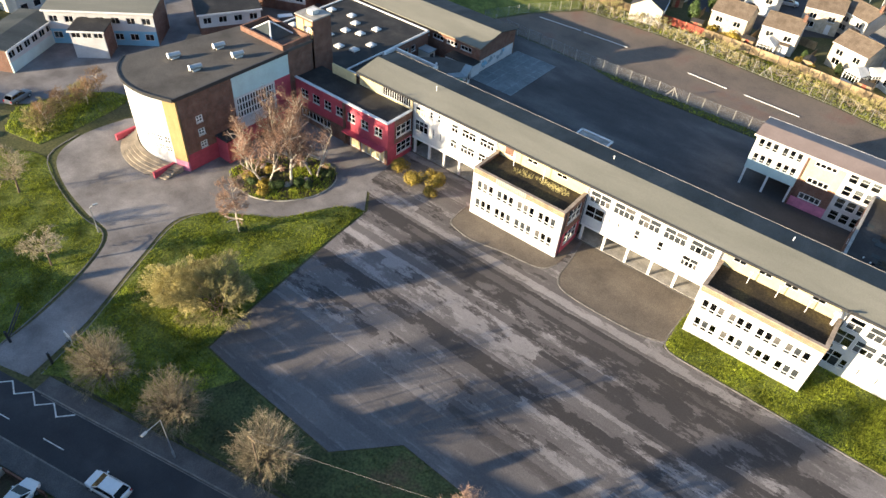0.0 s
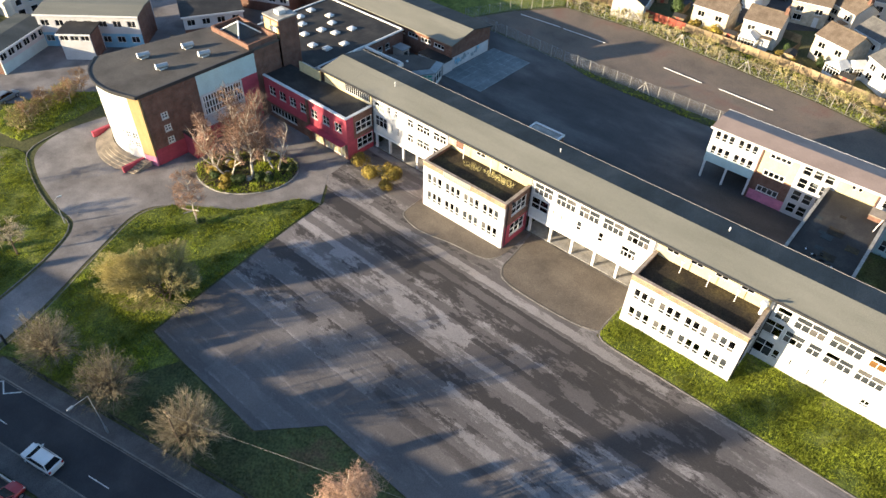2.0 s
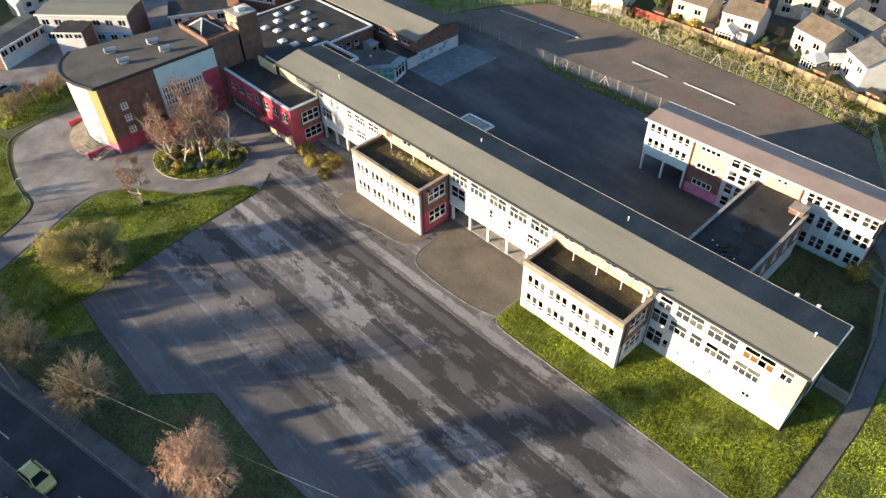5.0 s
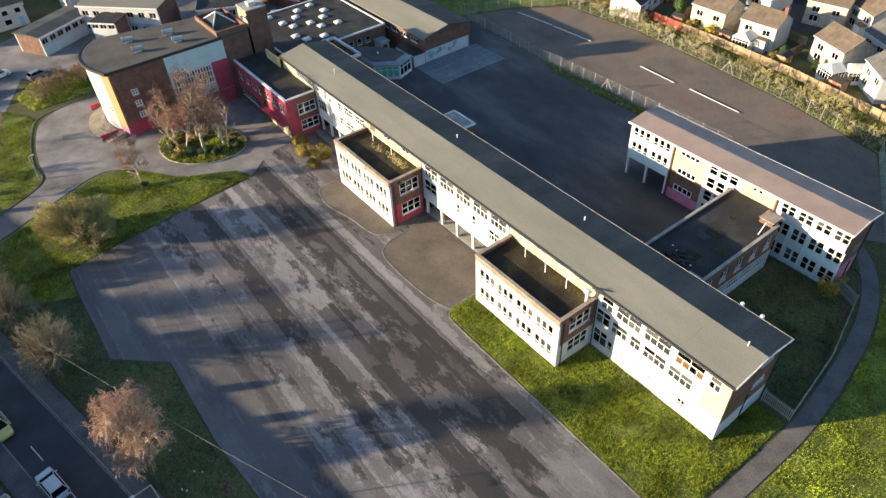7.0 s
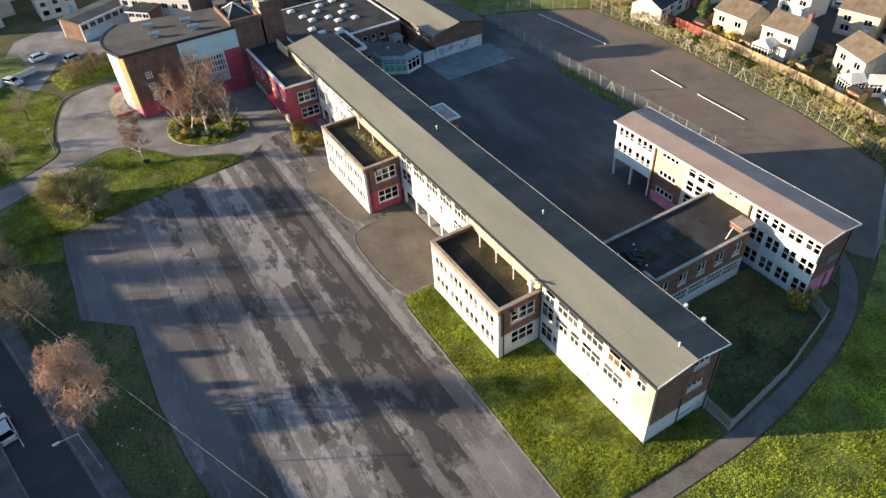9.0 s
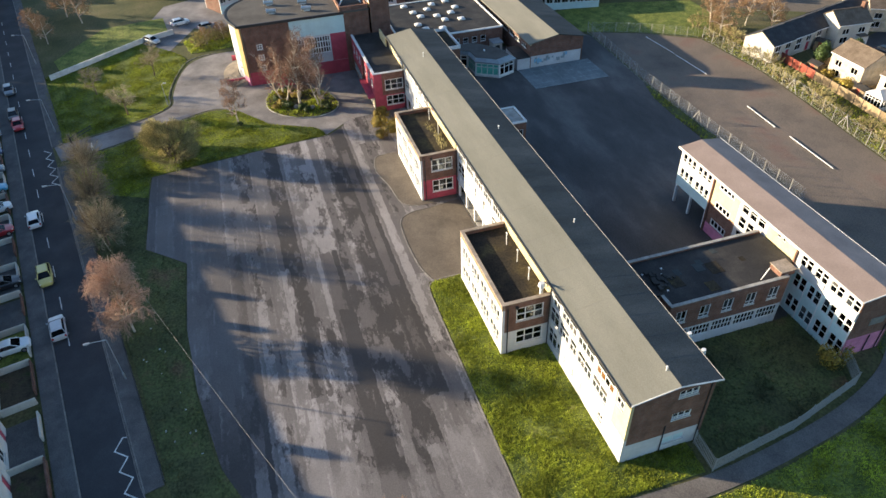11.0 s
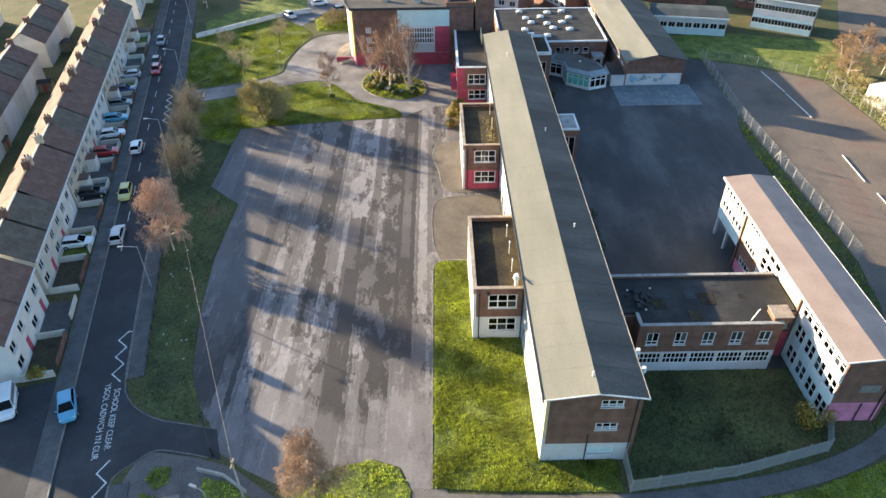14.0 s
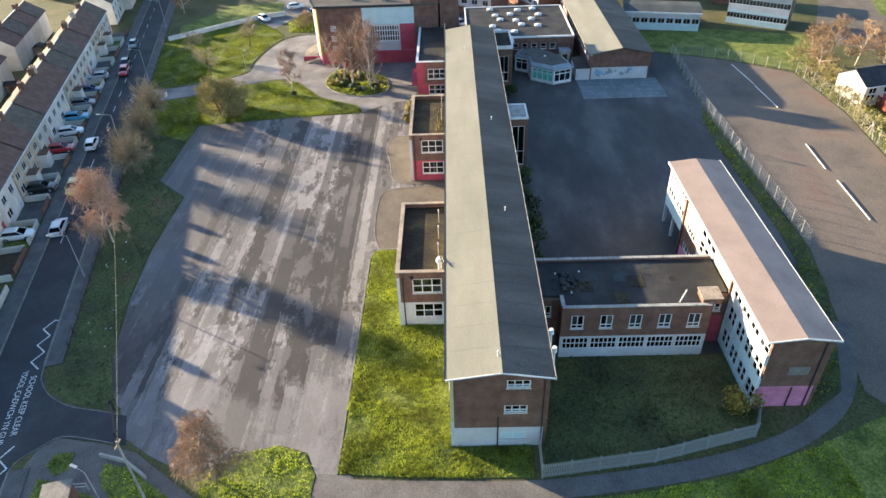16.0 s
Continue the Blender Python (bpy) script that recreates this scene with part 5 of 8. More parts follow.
ribbon(bm, [(HX + 0.16, HY0 - 0.3), (HX + 0.16, HY0 + 19.1)], 0.22, HT - 0.2, HT + 0.28)
part("roof_edge", bm, M_DARK, hall, "dark roof edge")
bm = bmesh.new()
box(bm, -88.6, 52.9, HT + 0.2, -79.2, 53.2, HT + 1.0), box(bm, -88.6, 58.0, HT + 0.2, -79.2, 58.3, HT + 1.0), box(bm, -79.5, 53.2, HT + 0.2, -79.2, 58.0, HT + 1.0), box(bm, -88.6, 53.2, HT + 0.2, -88.3, 58.0, HT + 1.0)
part("parapet", bm, M_BRICK, hall, "brick parapet round the lantern")
bm = bmesh.new()
base = [bm.verts.new(p) for p in ((-87.6, 53.5, HT + 0.3), (-82.4, 53.5, HT + 0.3), (-82.4, 57.7, HT + 0.3), (-87.6, 57.7, HT + 0.3))]
apex = bm.verts.new((-85, 55.6, HT + 2.0))
for i in range(4):
    bm.faces.new((base[i], base[(i + 1) % 4], apex))
bm.faces.new(base[::-1])
lantern = part("roof_lantern", bm, M_ROOF2, hall, "pyramid glazed roof lantern")
bm = bmesh.new()
for v in ((-87.6, 53.5), (-82.4, 53.5), (-82.4, 57.7), (-87.6, 57.7)):
    tube(bm, (*v, HT + 0.34), (-85, 55.6, HT + 2.04), 0.12, n=6)
part("glazing_bar", bm, M_FRAME, lantern, "white glazing bars")
for k, (x, y) in enumerate(((-87.9, 40.9), (-83.1, 40.9), (-86.1, 47.1), (-82.2, 47.3))):
    cowl = thing("roof_vent", "white drum-shaped ventilator lying on the hall roof", "vent", (x, y, HT + 0.22), group="hall roof vents")
    bm = bmesh.new()
    tube(bm, (x - 0.2, y - 0.8, HT + 0.75), (x + 0.2, y + 0.8, HT + 0.75), 0.36, n=16)
    part("drum", bm, M_STEEL, cowl)
    bm = bmesh.new()
    tube(bm, (x - 0.22, y - 0.88, HT + 0.75), (x - 0.2, y - 0.79, HT + 0.75), 0.43, n=16)
    part("face", bm, M_FRAME, cowl, "white round end face")
    part("stand", boxes((x - 0.25, y - 0.6, HT + 0.2, x + 0.25, y + 0.6, HT + 0.45)), M_TRIM, cowl)
    cowl.location.y += HALL_Y
chim = thing("chimney_tower", "tall square brick boiler chimney with tan panels", "chimney", (-80.8, 62.7, 0))
part("shaft", boxes((-82.6, 60.85, 0, -78.9, 64.5, 14.4)), M_BRICK, chim)
part("panel", boxes((-82.4, 60.78, 9.0, -80.9, 60.845, 14.1)), M_YELLOW, chim, "tan upright panel")
part("panel", boxes((-80.6, 60.78, 9.0, -79.1, 60.845, 14.1)), M_YELLOW, chim, "tan upright panel")
part("cap", boxes((-82.7, 60.75, 14.4, -78.8, 64.6, 14.6)), M_KERB, chim)
part("flue", boxes((-81.3, 62.0, 14.6, -80.1, 63.3, 15.2)), M_TRIM, chim)
dish = thing("satellite_dish", "white satellite dish on the chimney side", "dish", (-79.6, 58.4, HT + 1.0))
bm = bmesh.new()
bmesh.ops.create_uvsphere(bm, u_segments=14, v_segments=8, radius=0.75)
bmesh.ops.delete(bm, geom=[v for v in bm.verts if v.co.z > 0.0], context="VERTS")
bmesh.ops.scale(bm, vec=(1, 1, 0.4), verts=bm.verts[:])
part("bowl", bm, M_FRAME, dish, "", pose(-79.6, 58.2, HT + 1.7, 115, 0, 20))
bm = bmesh.new()
tube(bm, (-79.6, 58.35, HT + 0.9), (-79.6, 58.3, HT + 1.7), 0.05)
part("bracket", bm, M_DARK, dish)
dish.location.y += HALL_Y
# curved entrance steps
steps = thing("entrance_steps", "broad curved tan stone entrance steps with red side walls", "steps", (-90, 31, 0))
for k in range(5):
    bm = bmesh.new()
    pts = [(p[0], p[1] - 0.35 - 0.55 * (5 - k)) for p in curve[1:-2]]
    prism(bm, pts + [(p[0], p[1] - 0.2) for p in curve[1:-2]][::-1], 0.0 if k == 0 else 0.17 * k, 0.17 * (k + 1))
    part("step", bm, M_STEP, steps)
part("side_wall", boxes((-81.4, 30.2, 0, -81.0, 33.6, 1.0)), M_RED, steps, "low red side wall")
part("side_wall", boxes((-93.0, 31.8, 0, -92.6, 35.2, 1.0)), M_RED, steps, "low red side wall")
hall.location.y += HALL_Y
steps.location.y += HALL_Y

# ---- the north teaching block and its brick link ----
north = thing("teaching_block", "three-storey white teaching block under a dusty pink roof", "school building", (-3.5, 92.6, 0))
NX0, NX1, NY0, NY1, NE_, NR = -19.7, 11.6, 90.0, 95.6, 8.5, 8.87


def lights(u0, n, z, h, w, step, rows=(0.3, 0.7), **kw):
    return [(u0 + step * k, z, w, h, 1, rows, dict(bar=0.055, sill=False, **kw)) for k in range(n)]


facade(north, NX0, NY0, 0, 7.2, [(2.9, 5.4, M_BLUE, "pale blue lower panel"), (5.4, NE_, M_WHITE, "white wall")],
       lights(0.5, 3, 6.75, 1.4, 0.74, 1.0) + lights(3.9, 3, 6.75, 1.4, 0.74, 1.0) + lights(0.5, 3, 4.4, 1.3, 0.74, 1.0) + lights(3.9, 3, 4.4, 1.3, 0.74, 1.0))
for u in (0.1, 3.4, 6.8):
    part("column", boxes((NX0 + u, NY0 + 0.02, 0, NX0 + u + 0.3, NY0 + 0.3, 2.9)), M_FRAME, north, "white square column")
part("soffit", boxes((NX0, NY0 + 0.3, 2.75, NX0 + 7.2, NY1 - 0.3, 2.9)), M_TRIM, north, "pale soffit over the open bay")
part("fin", boxes((NX0 + 7.2, NY0 - 0.22, 0, NX0 + 7.42, NY0 - 0.003, NE_)), M_BRICK, north, "dark brick upright fin")
facade(north, NX0 + 7.2, NY0, 0, 5.2, [(0, 1.6, M_PINK, "pink painted base"), (1.6, 4.6, M_BRICK, "brick wall"), (4.6, NE_, M_CREAM, "cream panel")], [(1.1, 1.62, 3.0, 1.05, 4, (1.0,), dict(bar=0.13, sill=False)), (1.1, 4.35, 3.0, 1.0, 4, (1.0,), dict(bar=0.13, sill=False)), (1.1, 7.2, 3.0, 0.8, 4, (1.0,), dict(bar=0.13, sill=False))])
facade(north, NX0 + 12.4, NY0, 0, 5.0, [(0, NE_, M_WHITE, "white stairwell wall")], [w for z in (0.5, 2.6, 4.7, 6.8) for w in lights(0.5, 3, z, 1.55, 1.15, 1.45, (0.5, 0.5))])
facade(north, NX0 + 17.4, NY0, 0, 5.0, [(0, NE_, M_CREAM, "cream panel over the link roof")], lights(1.6, 2, 7.5, 0.6, 0.5, 0.8, (1.0,)))
part("fin", boxes((NX0 + 22.2, NY0 - 0.22, 0, NX0 + 22.4, NY0 - 0.003, NE_)), M_BRICK, north, "dark brick upright fin")
wins = []
for z, h in ((0.7, 1.75), (3.7, 1.75), (6.65, 1.5)):
    for k in range(4):
        wins += lights(0.6 + 2.2 * k, 2, z, h, 0.8, 0.92, (0.5, 0.5), blind=0.12)
facade(north, NX0 + 22.4, NY0, 0, NX1 - NX0 - 22.4, [(0, 5.6, M_BLUE, "pale panelled lower wall"), (5.6, NE_, M_WHITE, "white upper wall")], wins)
for k in range(5):
    u = NX0 + 22.4 + 0.22 + 2.2 * k
    part("mullion", boxes((u - 0.07, NY0 - 0.06, 0.05, u + 0.07, NY0 - 0.002, 5.6)), M_FRAME, north, "white upright between the window bays")
M = facade(north, NX1, NY0, 90, NY1 - NY0, [(0, 2.7, M_PINK, "pink painted base"), (2.7, NE_, M_BRICK, "brown brick gable wall")], inset=0.3)
gable_wall(north, M, NY1 - NY0, 0, NE_, NR - 0.06, 3.2, M_BRICK, "brick gable peak")
part("vent_panel", boxes((2.4, -0.05, 4.2, 4.3, -0.002, 5.2)), M_EDGING, north, "faded square panel", M)
for u in (3.3, 4.9):
    bm = bmesh.new()
    tube(bm, (u, -0.08, 0.1), (u, -0.08, 2.6 if u < 4 else 8.2), 0.06)
    part("drainpipe", bm, M_DARK, north, "dark drainpipe", M)
facade(north, NX1, NY1, 180, NX1 - NX0, [(0, NE_, M_BRICK, "brick back wall")])
M = facade(north, NX0, NY1, 270, NY1 - NY0, [(2.9, NE_, M_YELLOW, "yellow end wall")], inset=0.3)
gable_wall(north, M, NY1 - NY0, 0, NE_, NR - 0.06, 3.2, M_YELLOW, "yellow gable peak")
for z in (2.95, 6.2):
    part("floor_slab", boxes((NX0 + 0.3, NY0 + 0.3, z, NX1 - 0.3, NY1 - 0.3, z + 0.15)), M_INSIDE, north)
part("inner_wall", boxes((NX0 + 7.6, 92.7, 0.1, NX1 - 0.4, 92.9, 8.4)), M_INSIDE, north)
# The back slope's weaker sunlight is painted in as blue-grey.
gable_roof(north, NX0, NY0, NX1, NY1, NE_ + 0.12, NR + 0.1, 92.9, 0.3, 0.15, (M_PINKROOF, M_PINKROOF_SHADE), ("dusty pink felt roof slope", "felt back slope with its shade painted blue-grey"))
part("fascia", boxes((NX0 - 0.4, NY1 + 0.30, 8.35, NX1 + 0.3, NY1 + 0.38, 8.6)), M_TRIM, north, "white back gutter")
part("fascia", boxes((NX0 - 0.4, NY0 - 0.4, 8.3, NX1 + 0.3, NY0 - 0.3, 8.57)), M_TRIM, north, "pale front gutter")
bm = bmesh.new()
tube(bm, (NX1 + 0.3, NY0 - 0.3, 8.53), (NX1 + 0.3, 92.9, NR + 0.06), 0.09, n=6), tube(bm, (NX1 + 0.3, 92.9, NR + 0.06), (NX1 + 0.3, NY1 + 0.3, 8.53), 0.09, n=6)
part("verge", bm, M_TRIM, north, "pale verge trim along the gable")
part("lean_to", boxes((-6, NY1, 0, 5, NY1 + 4.2, 2.6)), M_BRICK, north, "low brick lean-to")
part("lean_to_roof", boxes((-6.2, NY1 + 0.05, 2.6, 5.2, NY1 + 4.4, 2.75)), M_ROOF2, north, "grey lean-to roof")

link = thing("link_block", "two-storey brick link with a patched dark flat roof", "school building", (0.5, 80, 0))
LX0, LX1, LY0, LY1, LT = -3.2, 4.75, 73.1, 87.6, 6.65
wins = [(0.95 + 2.85 * k, 3.9, 1.25, 1.75, 2, (0.28, 0.72), dict(bar=0.09, blind=1.0 if k in (2, 4) else 0.3)) for k in range(5)]
wins += [(0.25 + 2.84 * k, 1.15, 2.62, 1.5, 6, (0.5, 0.5), dict(bar=0.075, sill=False)) for k in range(5)]
facade(link, LX1, LY0, 90, LY1 - LY0, [(0, 2.9, M_WHITE, "white lower wall"), (2.9, LT, M_BRICK, "brown brick upper wall")], wins)
facade(link, LX0, NY0 - 0.3, 270, NY0 - Y1 - 0.4, [(0, LT, M_BRICK, "brick wall")], [(1.2 + 3.3 * k, 4.0, 1.15, 1.6, 2, (0.28, 0.72)) for k in range(5)])
# set-back bays where the link meets the two blocks
facade(link, LX1 - 1.9, LY0, 0, 1.6, [(0, LT, M_BRICK, "brick return wall")])
facade(link, LX1 - 1.9, Y1 + 0.1, 90, LY0 - Y1 - 0.1, [(0, LT - 0.5, M_BRICK, "set-back brick wall")], [(0.7, 3.9, 1.1, 1.4, 2, (0.3, 0.7), dict(bar=0.1))])
facade(link, LX1 - 0.3, LY1, 180, 1.6, [(0, LT, M_BRICK, "brick return wall")])
facade(link, LX1 - 1.9, LY1, 90, NY0 - LY1 - 0.3, [(0, 3.6, M_RED, "red painted set-back wall"), (3.6, LT - 0.4, M_BRICK, "brick set-back wall")], [(0.5, 4.2, 1.2, 1.3, 2, (0.3, 0.7), dict(bar=0.1))])
part("flat_roof", boxes((LX0 + 0.25, Y1 + 0.1, LT - 0.4, LX1 - 2.2, NY0 - 0.3, LT - 0.2)), M_FLAT, link, "patched dark bitumen flat roof")
part("flat_roof", boxes((LX1 - 2.2, LY0 + 0.3, LT - 0.4, LX1 - 0.25, LY1 - 0.3, LT - 0.204)), M_FLAT, link, "patched dark bitumen flat roof")
for k in range(9):
    rr = random.Random(k + 40)
    x, y, s = -2.6 + rr.random() * 5.6, 73.6 + rr.random() * 12.5, 0.6 + rr.random() * 1.1
    part("roof_patch", boxes((x, y, LT - 0.2, min(x + s * 1.2, LX1 - 0.3), y + s, LT - 0.185 + 0.003 * k)), M_ROOF2 if k % 2 else M_MOSS, link, "felt repair patch")
for k in range(12):
    y = Y1 + 0.15 + k * (NY0 - Y1 - 0.6) / 12
    part("coping_stone", boxes((LX0 - 0.06, y, LT, LX0 + 0.31, y + 1.5, LT + 0.1)), M_KERB, link)
for k in range(10):
    y = LY0 + k * (LY1 - LY0) / 10
    part("coping_stone", boxes((LX1 - 0.31, y, LT, LX1 + 0.06, y + 1.41, LT + 0.1)), M_KERB, link)
for y in (LY0 - 0.06, LY1 - 0.31):
    part("coping_stone", boxes((LX1 - 1.9, y, LT + 0.002, LX1 - 0.32, y + 0.37, LT + 0.1)), M_KERB, link)
part("tank_room", boxes((LX1 - 2.1, LY1 - 0.9, LT - 0.2, LX1 - 0.4, LY1 + 0.9, LT + 0.45)), M_BRICK, link, "brick tank housing")
part("tank_lid", boxes((LX1 - 2.2, LY1 - 1.0, LT + 0.45, LX1 - 0.3, LY1 + 1.0, LT + 0.55)), M_COPING, link, "tan concrete lid")
bm = bmesh.new()
tube(bm, (LX1 - 0.8, 84.6, LT - 0.2), (LX1 - 0.5, 84.9, LT + 1.6), 0.06)
part("pipe", bm, M_FRAME, link, "white pipe")
part("floor_slab", boxes((LX0 + 0.3, Y1 + 0.2, 3.0, LX1 - 2.2, NY0 - 0.4, 3.2)), M_INSIDE, link)
part("inner_wall", boxes((1.0, Y1 + 0.2, 0.1, 1.15, NY0 - 0.4, LT - 0.5)), M_INSIDE, link)
rubble = thing("roof_debris", "heap of dark broken felt and litter on the link roof", "debris", (0.2, 74, LT - 0.2))
bm = bmesh.new()
rr = random.Random(3)
for k in range(40):
    x, y, s = 0.2 + rr.gauss(0, 0.7), 74 + rr.gauss(0, 0.6), 0.08 + rr.random() * 0.3
    box(bm, x, y, LT - 0.2, x + s * 1.6, y + s, LT - 0.2 + s * 0.8)
part("pieces", bm, M_FLAT, rubble)
bm = bmesh.new()
for k in range(8):
    x, y, s = 0.2 + rr.gauss(0, 1.5), 74 + rr.gauss(0, 1.2), 0.06 + rr.random() * 0.16
    box(bm, x, y, LT - 0.2, x + s, y + s, LT - 0.1)
part("litter", bm, M_FRAME, rubble, "white scraps of litter")

# ---- houses ----
def house(name, label, group, w, d, eave, ridge, wall_mat, roof_mat, trim, seed, chimney=True, porch=False, back=True, plain=False, base=None):
    """A two-storey gabled house: front along local x at y = 0, facing -y, ridge along x."""
    rr = random.Random(seed)
    h = thing(name, label, "house", group=group)
    half = d / 2
    fw = []
    n = 2 if w < 7.5 else 3
    for k in range(n):
        u = w * (k + 0.5) / n
        ww = 1.5 if not plain else 1.3
        fw.append((u - ww / 2, eave * 0.57, ww, 1.15, 1 if plain else 2, (1.0,), dict(sill=not plain)))
        if k != n - 1:
            fw.append((u - ww / 2 - 0.1, 0.85, ww + 0.2, 1.25, 1 if plain else 2, (1.0,), dict(sill=not plain)))
    door_u = w * (n - 0.5) / n
    hole = (door_u - 0.5, 0.05, door_u + 0.5, 2.1)
    bands = [(0, eave, wall_mat, "")] if base is None else [(0, eave * 0.48, base, ""), (eave * 0.48, eave, wall_mat, "")]
    facade(h, 0, 0, 0, w, bands, fw, [hole], thick=0.25)
    part("door", boxes((hole[0], 0.08, 0.05, hole[2], 0.14, 2.1)), M_RED if name == "corner_house" else rr.choice([M_RED, M_FRAME, M_DARK, M_SKYBLUE]), h)
    facade(h, w, d, 180, w, [(0, eave, wall_mat, "")], [(w * 0.2, eave * 0.57, 1.4, 1.1, 1, (1.0,), dict(sill=False)), (w * 0.62, eave * 0.57, 1.4, 1.1, 1, (1.0,), dict(sill=False)), (w * 0.2, 0.9, 1.8, 1.3, 1, (1.0,), dict(sill=False))] if back and not plain else (), thick=0.25)
    for M in (facade(h, w, 0, 90, d, [(0, eave, wall_mat, "")], thick=0.25, inset=0.25), facade(h, 0, d, 270, d, [(0, eave, wall_mat, "")], thick=0.25, inset=0.25)):
        gable_wall(h, M, d, 0, eave, ridge - 0.05, half, wall_mat, "", 0.25)
    gable_roof(h, 0, 0, w, d, eave + 0.1, ridge + 0.1, half, 0.22, 0.12, (roof_mat, roof_mat), ("", ""))
    part("ridge_tiles", boxes((-0.2, half - 0.12, ridge + 0.06, w + 0.2, half + 0.12, ridge + 0.2)), trim, h)
    if not plain:
        part("gutter", boxes((-0.1, -0.36, eave - 0.12, w + 0.1, -0.25, eave + 0.0)), M_FRAME, h)
    if chimney:
        x = 0.35 if rr.random() < 0.5 else w - 0.35
        c = part("chimney", boxes((x - 0.35, half - 0.45, ridge - 0.5, x + 0.35, half + 0.45, ridge + 1.15)), M_BRICK if wall_mat is not M_BUFF else M_BUFF, h)
        for dy in () if plain else (-0.2, 0.2):
            bm = bmesh.new()
            tube(bm, (x, half + dy, ridge + 1.15), (x, half + dy, ridge + 1.5), 0.12, 0.1)
            part("chimney_pot", bm, M_TILE2, c)
    if porch:
        part("porch", boxes((door_u - 0.9, -1.3, 0, door_u + 0.9, 0.0, 2.3)), M_RENDERW, h, "white porch")
        part("porch_roof", boxes((door_u - 1.0, -1.4, 2.3, door_u + 1.0, -0.003, 2.45)), roof_mat, h)
    if not plain:
        part("floor_slab", boxes((0.25, 0.25, eave * 0.5, w - 0.25, d - 0.25, eave * 0.5 + 0.15)), M_INSIDE, h)
    return h


def place(base, spots):
    """Sets the first of a kind at its spot and copies it to the others."""
    out = []
    for i, m in enumerate(spots):
        if i == 0:
            base.matrix_basis = m
            out.append(base)
        else:
            out.append(copy_thing(base, m))
    return out


RDEG = math.degrees(RA)
TW, TD = 6.3, 7.6
kinds = [
    house("terraced_house", "rendered terraced house with a brown tiled roof", "terraced houses", TW, TD, 5.2, 7.7, M_RENDERW, M_TILE2, M_TILE, 1),
    house("terraced_house", "pebbledashed terraced house with a grey-brown roof", "terraced houses", TW, TD, 5.2, 7.7, M_RENDER, M_TILE, M_RENDER, 2),
    house("terraced_house", "cream rendered terraced house with a red-brown roof", "terraced houses", TW, TD, 5.2, 7.7, M_BUFF, M_TILE2, M_RENDER, 4, porch=True),
]
spots = [[], [], []]
def terrace_s(i):
    """Where along the road the i-th terraced house begins; the first two stand apart at the corner."""
    return 3.0 - i * (TW + 0.02) if i < 2 else -11.4 - (i - 2) * (TW + 0.02) - (i // 5) * 0.5


for i in range(17):
    s = terrace_s(i)
    if i > 1:
        spots[(i * 2 + i // 3) % 3].append(pose(*rd(s, -8.3), 0, 0, 0, RDEG + 180))
for b, sp in zip(kinds, spots):
    place(b, sp)
place(house("corner_house", "white rendered corner house with a steep brown roof and red door", "corner houses", TW, 8.4, 5.5, 8.45, M_RENDERW, M_TILE2, M_TILE, 3), [pose(*rd(terrace_s(i), -8.0), 0, 0, 0, RDEG + 180) for i in range(2)])
back = [
    house("row_house", "rendered row house in the streets behind", "houses in the streets behind", TW, 7.2, 5.1, 7.5, M_RENDERW, M_TILE, M_RENDER, 7, plain=True),
    house("row_house", "pebbledashed row house with a red-brown roof in the streets behind", "houses in the streets behind", TW, 7.2, 5.1, 7.5, M_RENDER, M_TILE2, M_RENDERW, 8, plain=True),
]
spots = [[], []]
for r, (o, s1, n, turn) in enumerate(((-30, -6, 17, 180), (-40, -14, 17, 0), (-62, -24, 14, 180), (-72, -36, 12, 0))):
    for i in range(n):
        if (i + r) % 7 == 5:
            continue
        s = s1 - i * (TW + 0.02)
        if turn:
            spots[(i + r) % 2].append(pose(*rd(s - TW, o), 0, 0, 0, RDEG))
        else:
            spots[(i // 2 + r) % 2].append(pose(*rd(s, o), 0, 0, 0, RDEG + 180))
for i in range(12):  # terrace carrying on up the road
    spots[i % 2].append(pose(*rd(-114.5 - i * (TW + 0.05), -8.3), 0, 0, 0, RDEG + 180))
for b, sp in zip(back, spots):
    place(b, sp)

det = [
    house("detached_house", "buff brick house with a brown tiled roof", "houses beyond the sports court", 7.4, 6.2, 4.7, 6.6, M_BUFF, M_TILE, M_TILE, 21, chimney=False),
    house("detached_house", "white rendered house with a grey tiled roof", "houses beyond the sports court", 6.6, 6.6, 4.7, 6.7, M_RENDERW, M_SLATE, M_SLATE, 22, chimney=False),
    house("detached_house", "cream house with a porch and brown roof", "houses beyond the sports court", 7.0, 6.0, 4.6, 6.5, M_RENDER, M_TILE, M_TILE, 23, porch=True),
]
D = [[(-44.4, 137.7, 0), (-21.2, 141.4, -22), (-30.5, 155, 10), (-59, 160, 60), (-3, 151, -38), (-45, 173, 0), (-3, 169, 15)],
     [(-10.8, 139.2, -42), (-43, 155, 2), (-16.5, 149.5, -30), (-18, 167, 8), (-61, 175, 30), (3, 137, -40), (-32, 184, 8)],
     [(-34.2, 138.6, 4), (-24.5, 160, -30), (-10, 158, 12), (-54, 148, 85), (-73, 167, 20), (6, 157, -15), (-18, 182, -8)]]
for b, sp in zip(det, D):
    place(b, [pose(x, y, 0, 0, 0, a) for x, y, a in sp])
bungalow = house("stepped_house", "cream gabled house with a dark slate roof in a stepped row", "stepped row of houses", 5.9, 6.6, 3.5, 5.4, M_RENDER, M_DARKSLATE, M_SLATE, 31, chimney=False)
